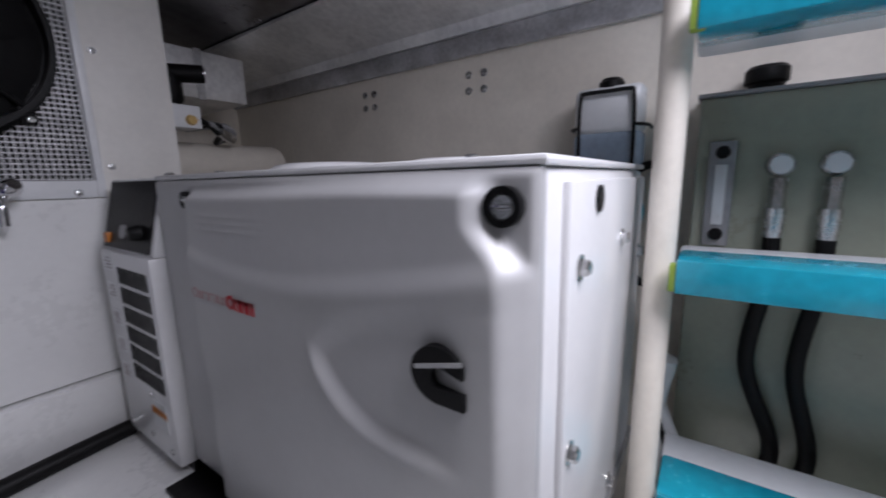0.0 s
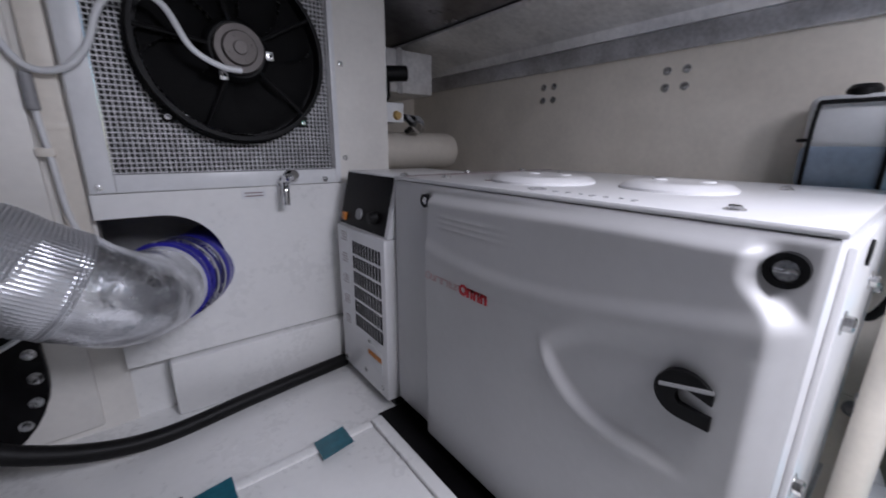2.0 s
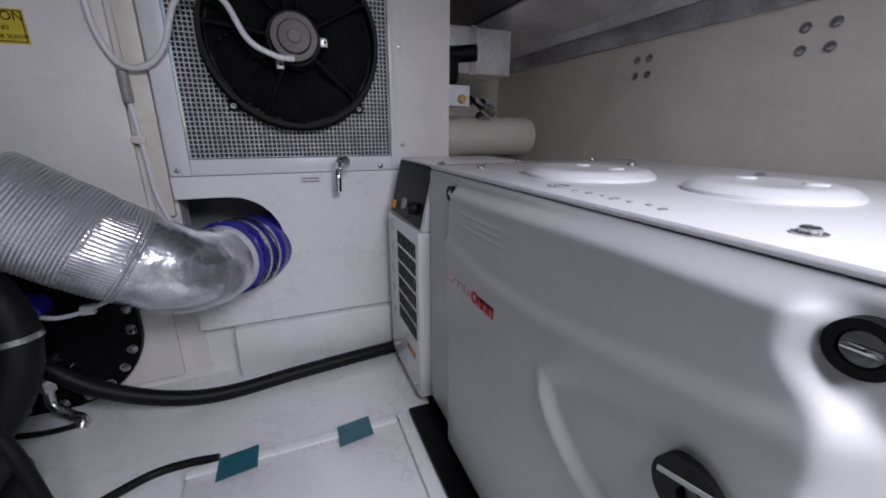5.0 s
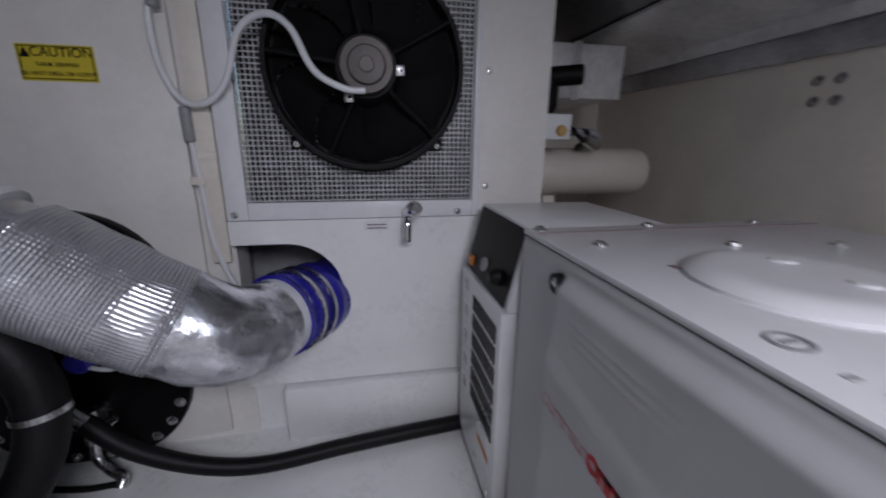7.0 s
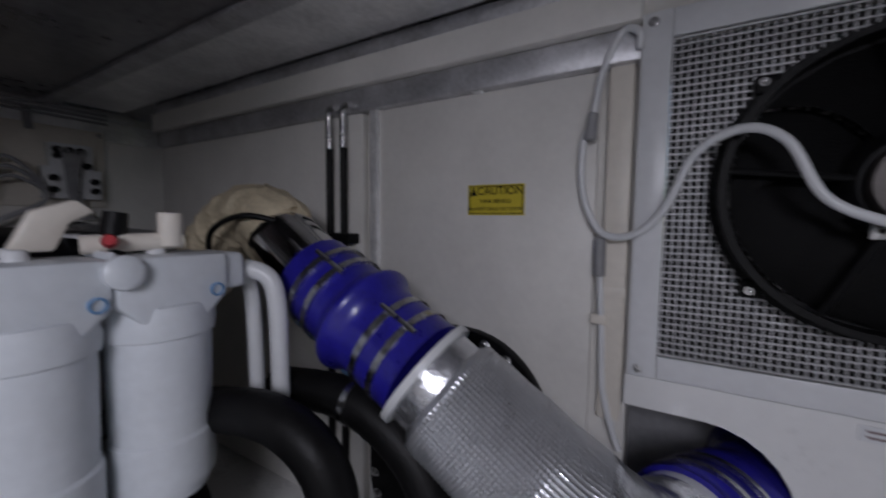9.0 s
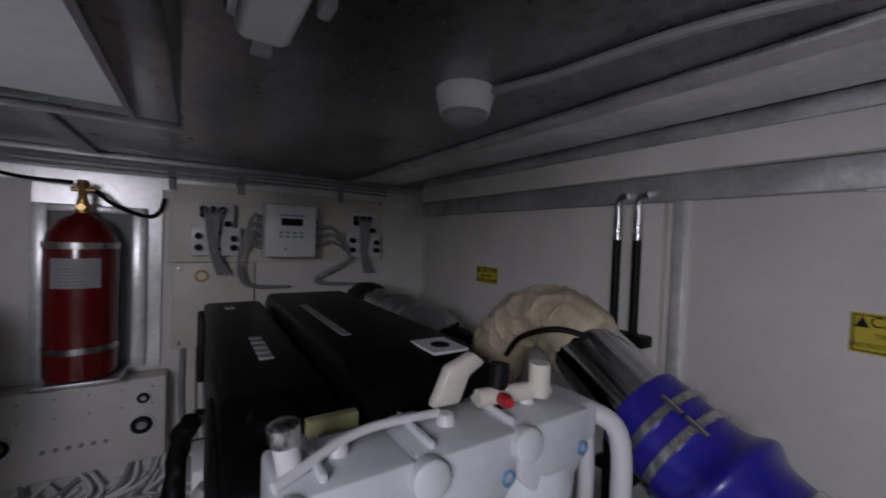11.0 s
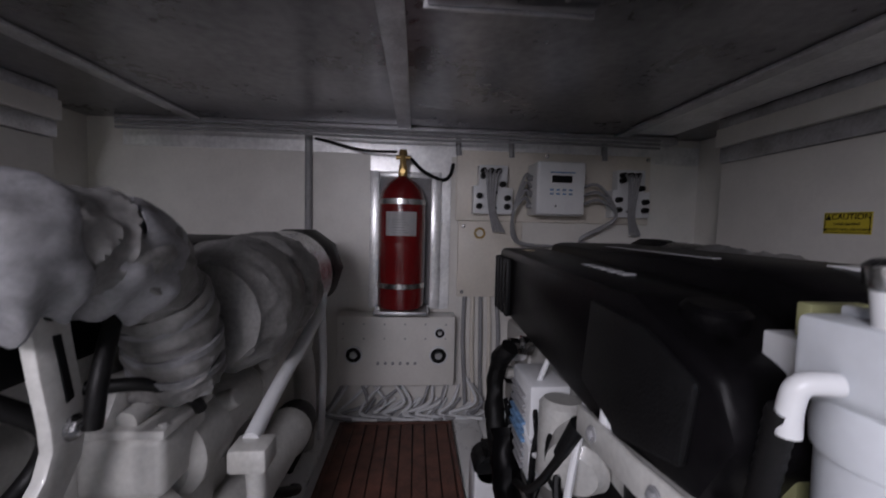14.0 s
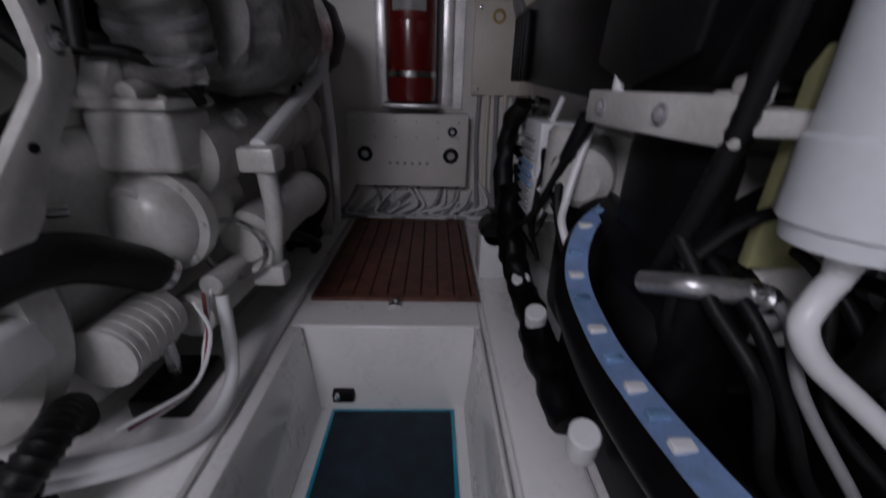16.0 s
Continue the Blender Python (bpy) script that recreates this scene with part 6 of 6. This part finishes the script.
part("side_casting", lathe((-0.20, 1.14, 0.24), (-0.34, 1.08, 0.20), [(0.05, 0), (0.085, 0.1), (0.09, 0.5), (0.075, 0.8), (0.05, 1)], 26), "engine", pp_)
for k in range(4):
    an = k * 1.57 + 0.4
    part("bolt", bolt((-0.24 + 0.085 * math.cos(an), 1.22 + 0.085 * math.sin(an), 0.43), (0, 0, 1), 0.008, 0.012), "steel", pp_)
part("foot", box((-0.40, 1.12, -0.0299), (-0.16, 1.34, 0.265), 0.03, 3), "black", pp_)
part("fitting", tube([(-0.165, 1.20, 0.47), (-0.12, 1.185, 0.475), (-0.095, 1.175, 0.455), (-0.092, 1.172, 0.40)], 0.014, 14), "steel", pp_)
part("fitting_nut", cyl((-0.15, 1.195, 0.472), (-0.132, 1.19, 0.474), 0.021, seg=6), "chrome", pp_)
part("crosspipe", cyl((-0.40, 1.07, 0.385), (-0.115, 1.08, 0.405), 0.017, seg=16), "steel", pp_)
for x in (-0.20, -0.155):
    part("union_nut", cyl((x, 1.077, 0.400), (x + 0.022, 1.078, 0.4015), 0.024, seg=6), "steel", pp_)
part("drop_leg", cyl((-0.19, 1.08, 0.40), (-0.19, 1.10, 0.25), 0.014, seg=12), "steel", pp_)
sh = thing("return_hose", (-0.2, 1.35, -0.03), "large ribbed black return hose curving to the floor", "hose")
part("hose", tube([(-0.56, 1.34, 0.70), (-0.34, 1.37, 0.70), (-0.17, 1.39, 0.59), (-0.11, 1.38, 0.42), (-0.16, 1.33, 0.24), (-0.30, 1.26, 0.12), (-0.5, 1.2, 0.06)], 0.047, 20, 14, ribs=0.012), "rubber", sh)
for p, q in (((-0.34, 1.37, 0.70), (-0.326, 1.371, 0.698)), ((-0.112, 1.380, 0.425), (-0.111, 1.379, 0.411))):
    part("hose_clamp", _ring(p, q, 0.052, 0.046, 30), "steel", sh, "steel band clamp")
dh = thing("drain_hose", (0.0, 1.07, -0.03), "slim black hose with a white sleeve running to the floor", "hose")
part("hose", tube([(-0.12, 1.08, 0.405), (-0.06, 1.082, 0.40), (-0.01, 1.08, 0.33), (0.02, 1.065, 0.20), (0.04, 1.05, 0.08), (0.05, 1.02, 0.0), (0.05, 0.95, -0.012)], 0.0135, 14), "rubber", dh)
part("white_sleeve", cyl((-0.062, 1.082, 0.402), (-0.028, 1.082, 0.368), 0.0162, 0.0162, 16), "white", dh)
fh_ = thing("floor_hose", (0.1, 1.3, -0.03), "thin black hose lying on the floor by the hatch lid", "hose")
part("hose", tube([(-0.12, 1.12, 0.02), (0.0, 1.22, 0.0), (0.10, 1.30, -0.018), (0.19, 1.31, -0.018), (0.27, 1.30, -0.018)], 0.012, 12), "rubber", fh_)
blk_ = single("black_floor_block", box((-0.62, 1.05, -0.0299), (-0.15, 1.38, 0.10), 0.03, 3), "satin", "black rounded block on the floor under the pump", "tray")

# pair of black hoses down the wall
for x in (-0.79, -0.722):
    hp = thing("wall_hose", (x, STAR - 0.06, 0.2), "black hose clipped upright on the wall with steel end", "hose", "upright wall hoses")
    part("hose", tube([(x, STAR - 0.062, 0.15), (x, STAR - 0.062, 0.8), (x, STAR - 0.062, 1.36)], 0.013, 12, 3), "rubber", hp)
    part("ferrule", cyl((x, STAR - 0.062, 1.36), (x, STAR - 0.062, 1.44), 0.0145, 0.013, 12), "steel", hp)
    part("bend", tube([(x, STAR - 0.062, 1.44), (x, STAR - 0.064, 1.475), (x + 0.012, STAR - 0.066, 1.495), (x + 0.034, STAR - 0.066, 1.50)], 0.012, 10), "steel", hp)
    part("clip", box((x - 0.035, STAR - 0.09, 1.03), (x + 0.05, STAR - 0.036, 1.065), 0.005), "black", hp)
    part("lower_clip", box((x - 0.035, STAR - 0.09, 0.60), (x + 0.04, STAR - 0.036, 0.63), 0.005), "black", hp)

# ---- forward bulkhead ----
ext = thing("fire_extinguisher", (-2.40, 0.135, 0.655), "red fixed fire extinguisher cylinder with a brass valve", "extinguisher")
part("cylinder", lathe((-2.40, 0.135, 0.655), (-2.40, 0.135, 1.40), [(0.10, 0), (0.125, 0.015), (0.130, 0.05), (0.130, 0.80), (0.118, 0.88), (0.085, 0.95), (0.035, 0.99), (0.03, 1)], 40), "red", ext)
part("label", lathe((-2.40, 0.135, 1.03), (-2.40, 0.135, 1.20), [(0.1305, 0), (0.1312, 0.02), (0.1312, 0.98), (0.1305, 1)], 40), "red", ext)
lb = bmesh.new()
vs = []
for k in range(13):
    a = radians(-38 + 76 * k / 12)
    vs.append([lb.verts.new((-2.40 + 0.1325 * math.cos(a), 0.135 + 0.1325 * math.sin(a), z)) for z in (1.07, 1.20)])
for a, b in zip(vs, vs[1:]):
    lb.faces.new((a[0], b[0], b[1], a[1]))
bmesh.ops.solidify(lb, geom=lb.faces[:], thickness=-0.002)
lab = part("paper_label", lb, "white", ext, "white printed label")
for k in range(6):
    part("line_of_print", box((-2.2685, 0.085, 1.085 + 0.014 * k), (-2.2658, 0.175 - 0.012 * (k % 3), 1.0875 + 0.014 * k)), "grey", lab)
part("neck", cyl((-2.40, 0.135, 1.395), (-2.40, 0.135, 1.46), 0.026, 0.022, 16), "brass", ext)
part("valve", join(cyl((-2.40, 0.135, 1.455), (-2.40, 0.135, 1.52), 0.018, seg=8), cyl((-2.40, 0.095, 1.505), (-2.40, 0.175, 1.505), 0.012, seg=10), cyl((-2.40, 0.135, 1.52), (-2.40, 0.135, 1.548), 0.026, 0.02, 12)), "brass", ext, "brass valve")
part("gauge", cyl((-2.378, 0.135, 1.425), (-2.362, 0.135, 1.425), 0.015, seg=16), "brass", ext)
for z in (0.78, 1.24):
    part("strap", _ring((-2.40, 0.135, z), (-2.40, 0.135, z + 0.028), 0.134, 0.129, 40), "steel", ext)
cr = thing("extinguisher_bracket", (-2.5, 0.17, 0.63), "bright foil-edged channel bracket behind the extinguisher", "bracket")
part("back_plate", box((-2.5298, 0.0, 0.645), (-2.515, 0.33, 1.43), 0.002), "grey", cr)
for y in (-0.03, 0.33):
    part("channel", box((-2.5298, y - 0.028, 0.635), (-2.49, y + 0.028, 1.44), 0.004), "foil", cr)
part("top_bar", box((-2.5298, -0.002, 1.405), (-2.495, 0.302, 1.44), 0.004), "foil", cr)
part("foot_shelf", box((-2.53, -0.01, 0.632), (-2.29, 0.29, 0.652), 0.003), "aluplate", cr)
dl = single("discharge_lead", tube([(-2.40, 0.175, 1.505), (-2.44, 0.25, 1.44), (-2.50, 0.36, 1.40), (-2.52, 0.41, 1.43), (-2.52, 0.43, 1.50)], 0.010, 10), "black", "black release lead from the extinguisher valve", "cable")
cabp = single("ceiling_cable", tube([(-2.40, 0.10, 1.535), (-2.46, -0.10, 1.55), (-2.51, -0.30, 1.60), (-2.53, -0.38, 1.62)], 0.008, 8), "black", "thin black cable along the bulkhead top", "cable")
cond = single("conduit", tube([(-2.535, -0.42, 1.65), (-2.535, -0.42, 1.3), (-2.535, -0.42, 0.8), (-2.535, -0.42, 0.2)], 0.022, 14, 3), "grey", "grey upright conduit on the bulkhead", "conduit")
for k, y in enumerate((0.46, 0.78, 1.36)):
    single("cable_drop", tube([(-2.53, y, 1.66), (-2.53, y, 1.60), (-2.528, y + 0.005, 1.55)], 0.018, 10), "grey", "short grey cable drop from the ceiling", "cable", group="cable drops")
for k in range(3):
    z = 1.615 + 0.022 * k
    single("bulkhead_cable", tube([(-2.415, -1.4, z), (-2.41, -0.6, z + 0.004), (-2.41, 0.2, z - 0.004), (-2.41, 1.0, z + 0.004), (-2.415, 1.64, z)], 0.007, 8), "grey", "cable run along the top of the bulkhead", "cable", group="cable run under the ceiling")

pb = thing("power_panel", (-2.48, 0.115, 0.19), "white louvred power box with two round sockets", "power box")
front_ = part("box", box((-2.5495, -0.225, 0.19), (-2.408, 0.455, 0.60), 0.008), "wall", pb)
for y, z, r in ((-0.13, 0.375, 0.052), (0.36, 0.372, 0.054), (0.365, 0.505, 0.032)):
    so = part("socket", _ring((-2.4085, y, z), (-2.396, y, z), r, r * 0.84, 32), "white", front_)
    part("plug_face", cyl((-2.4085, y, z), (-2.402, y, z), r * 0.84, seg=28), "black", so)
    part("core", cyl((-2.402, y, z), (-2.390, y, z), r * 0.42, r * 0.36, 20), "aluplate", so)
for k in range(6):
    part("breaker", cyl((-2.4085, 0.01 + 0.043 * k, 0.325), (-2.400, 0.01 + 0.043 * k, 0.325), 0.009, seg=12), "grey", front_)
for k in range(6):
    for z in (0.555, 0.47):
        part("rivet", cyl((-2.4085, -0.19 + 0.118 * k, z), (-2.406, -0.19 + 0.118 * k, z), 0.005, seg=8), "grey", front_)

bb = thing("electrical_board", (-2.54, 1.1, 1.17), "cream backing board for the electronics", "board")
part("board", box((-2.5495, 0.452, 1.165), (-2.525, 1.66, 1.585), 0.004), "cream", bb)
part("lower_plate", box((-2.5495, 0.47, 0.70), (-2.518, 0.86, 1.163), 0.004), "cream", bb)
for y, z in ((0.47, 1.565), (1.0, 1.565), (1.64, 1.565), (0.50, 0.73), (0.50, 1.13)):
    part("screw", bolt((-2.522 if z > 1.2 else -2.518, y, z), (1, 0, 0), 0.008, 0.004), "steel", bb)
part("knockout", _ring((-2.518, 0.60, 1.09), (-2.51, 0.60, 1.09), 0.035, 0.022, 20), "brass", bb)
mb = thing("electronics_cabinet", (-2.40, 1.02, 1.20), "white wall cabinet with a small dark display", "control cabinet")
cab = part("case", box((-2.5248, 0.885, 1.205), (-2.33, 1.16, 1.505), 0.010), "white", mb)
part("door", box((-2.3302, 0.890, 1.21), (-2.318, 1.155, 1.50), 0.006), "white", mb)
part("display", box((-2.3185, 0.965, 1.385), (-2.3155, 1.08, 1.425), 0.001), "black", mb)
part("print_bar", box((-2.3185, 0.955, 1.438), (-2.3165, 1.095, 1.446)), "bluelabel", mb)
for k in range(8):
    part("key", box((-2.3185, 0.955 + 0.036 * (k % 4), 1.34 - 0.022 * (k // 4)), (-2.3160, 0.975 + 0.036 * (k % 4), 1.350 - 0.022 * (k // 4))), "bluelabel", mb)
part("button", cyl((-2.3185, 0.99, 1.255), (-2.314, 0.99, 1.255), 0.007, seg=10), "grey", mb)
for z in (1.26, 1.33, 1.42):
    for y, s in ((0.885, -1), (1.16, 1)):
        part("gland", cyl((-2.43, y, z), (-2.43, y + s * 0.03, z), 0.017, 0.014, 12), "grey", cab)


def terminal(y0):
    t = thing("connector_box", (-2.5, y0 + 0.1, 1.2), "white connector box with round grey plugs", "connector box", "connector boxes")
    b = part("case", prism([(y0 + 0.03, 1.49), (y0 + 0.20, 1.49), (y0 + 0.20, 1.36), (y0 + 0.235, 1.36), (y0 + 0.235, 1.205), (y0, 1.205), (y0, 1.37), (y0 + 0.03, 1.37)], "x", -2.5248, -2.45, 0.005), "white", t)
    for k, (y, z) in enumerate(((0.055, 1.455), (0.10, 1.455), (0.145, 1.455), (0.055, 1.425), (0.17, 1.38), (0.035, 1.31), (0.035, 1.25), (0.20, 1.30), (0.20, 1.25), (0.12, 1.33))):
        part("plug", cyl((-2.45, y0 + y, z), (-2.415, y0 + y, z), 0.018, 0.015, 14), "black", b)
    part("slot", box((-2.4502, y0 + 0.09, 1.235), (-2.446, y0 + 0.14, 1.248)), "black", b)
    for k in range(4):
        part("lead", tube([(-2.415, y0 + 0.06 + 0.03 * k, 1.455), (-2.385, y0 + 0.065 + 0.02 * k, 1.42), (-2.40, y0 + 0.08 + 0.012 * k, 1.30), (-2.43, y0 + 0.10 + 0.01 * k, 1.20), (-2.46, y0 + 0.13 + 0.02 * k, 1.10)], 0.008, 8), "grey", t)
    return t


terminal(0.545)
terminal(1.385)
for k in range(7):
    y0, y1 = (0.78, 0.88) if k < 4 else (1.165, 1.385)
    sag = 0.09 + 0.03 * (k % 4)
    single("panel_lead", tube([(-2.43, y1 if k < 4 else y0, 1.26 + 0.055 * (k % 4)), (-2.39, (y0 + y1) / 2, 1.30 + 0.04 * (k % 4)), (-2.40, y0 - 0.01 if k < 4 else y1, 1.20), (-2.45, y0 + 0.03, 1.08 - 0.2 * sag), (-2.49, y0 + 0.12 + 0.05 * k, 1.02)], 0.009, 8), "grey", "grey lead looping from the electronics cabinet", "cable", group="panel leads")
for k in range(16):
    a = random.random
    ys = -0.32 + 0.055 * k
    single("floor_cable", tube([(-2.53, ys + 0.2 * a(), 0.14 + 0.06 * a()), (-2.47, ys + 0.15 * a(), 0.06), (-2.43, ys + 0.1 * (a() - 0.5), 0.008), (-2.40 + 0.03 * a(), ys + 0.12 + 0.1 * a(), 0.0), (-2.46, ys + 0.25, 0.002), (-2.53, ys + 0.3 + 0.1 * a(), 0.06)], 0.010, 8), "white" if k % 3 else "grey", "pale cable coiled on the floor at the bulkhead", "cable", group="coiled cables on the floor")
for k in range(5):
    single("cable_drop", tube([(-2.53, 0.52 + 0.05 * k, 0.70), (-2.52, 0.515 + 0.055 * k, 0.45), (-2.525, 0.53 + 0.05 * k, 0.2), (-2.50, 0.54 + 0.05 * k, 0.0)], 0.013, 8), "cream" if k % 2 else "grey", "cable falling from the board to the floor", "cable", group="cable drops")

# ---- overhead ----
pnl = thing("overhead_panel", (-0.6, 0.40, 1.53), "white perforated acoustic panel in a dark box frame", "panel")
ribs_ = [(-0.885 + 0.012 * k / 2, 1.542 if k % 2 else 1.5505) for k in range(144)]
part("perforated_sheet", prism([(-0.885, 1.556)] + ribs_ + [(-0.025, 1.556)], "y", 0.293, 0.465), "perforated", pnl)
part("frame", join(box((-0.93, 0.225, 1.53), (-0.886, 0.535, 1.6999), 0.004), box((-0.8855, 0.225, 1.53), (-0.02, 0.2925, 1.6999), 0.004), box((-0.8855, 0.4655, 1.53), (-0.02, 0.535, 1.6999), 0.004)), "liner", pnl)
part("edge_strip", join(box((-0.936, 0.22, 1.526), (-0.931, 0.54, 1.56)), box((-0.8855, 0.284, 1.5255), (-0.02, 0.2925, 1.5295)), box((-0.8855, 0.4655, 1.5255), (-0.02, 0.474, 1.5295))), "aluplate", pnl)
dm = thing("smoke_detector", (-0.80, 1.10, 1.62), "round white smoke detector on the ceiling", "detector")
part("base", lathe((-0.80, 1.10, 1.6999), (-0.80, 1.10, 1.642), [(0.070, 0), (0.070, 0.35), (0.064, 0.6), (0.060, 1.0)], 36), "white", dm)
part("chamber", lathe((-0.80, 1.10, 1.645), (-0.80, 1.10, 1.622), [(0.056, 0), (0.054, 0.6), (0.040, 1), (0, 1)], 32), "grey", dm)
part("lead", tube([(-0.745, 1.135, 1.69), (-0.60, 1.18, 1.69), (-0.35, 1.22, 1.69), (-0.15, 1.30, 1.69)], 0.010, 8), "grey", dm)
lf = thing("ceiling_light", (-0.72, 0.66, 1.62), "white bulkhead light fitting on the ceiling, unlit", "light fitting")
part("tray", box((-0.70, 0.59, 1.655), (-0.36, 0.69, 1.6999), 0.010), "white", lf)
part("diffuser", box((-0.68, 0.602, 1.618), (-0.38, 0.678, 1.657), 0.016, 3), "clear", lf)
part("end_clip", box((-0.705, 0.625, 1.61), (-0.68, 0.655, 1.665), 0.004), "grey", lf)
part("side_clip", box((-0.56, 0.688, 1.62), (-0.52, 0.705, 1.66), 0.004), "grey", lf)
part("lead", tube([(-0.50, 0.70, 1.67), (-0.45, 0.76, 1.685), (-0.36, 0.80, 1.69)], 0.009, 8), "grey", lf)
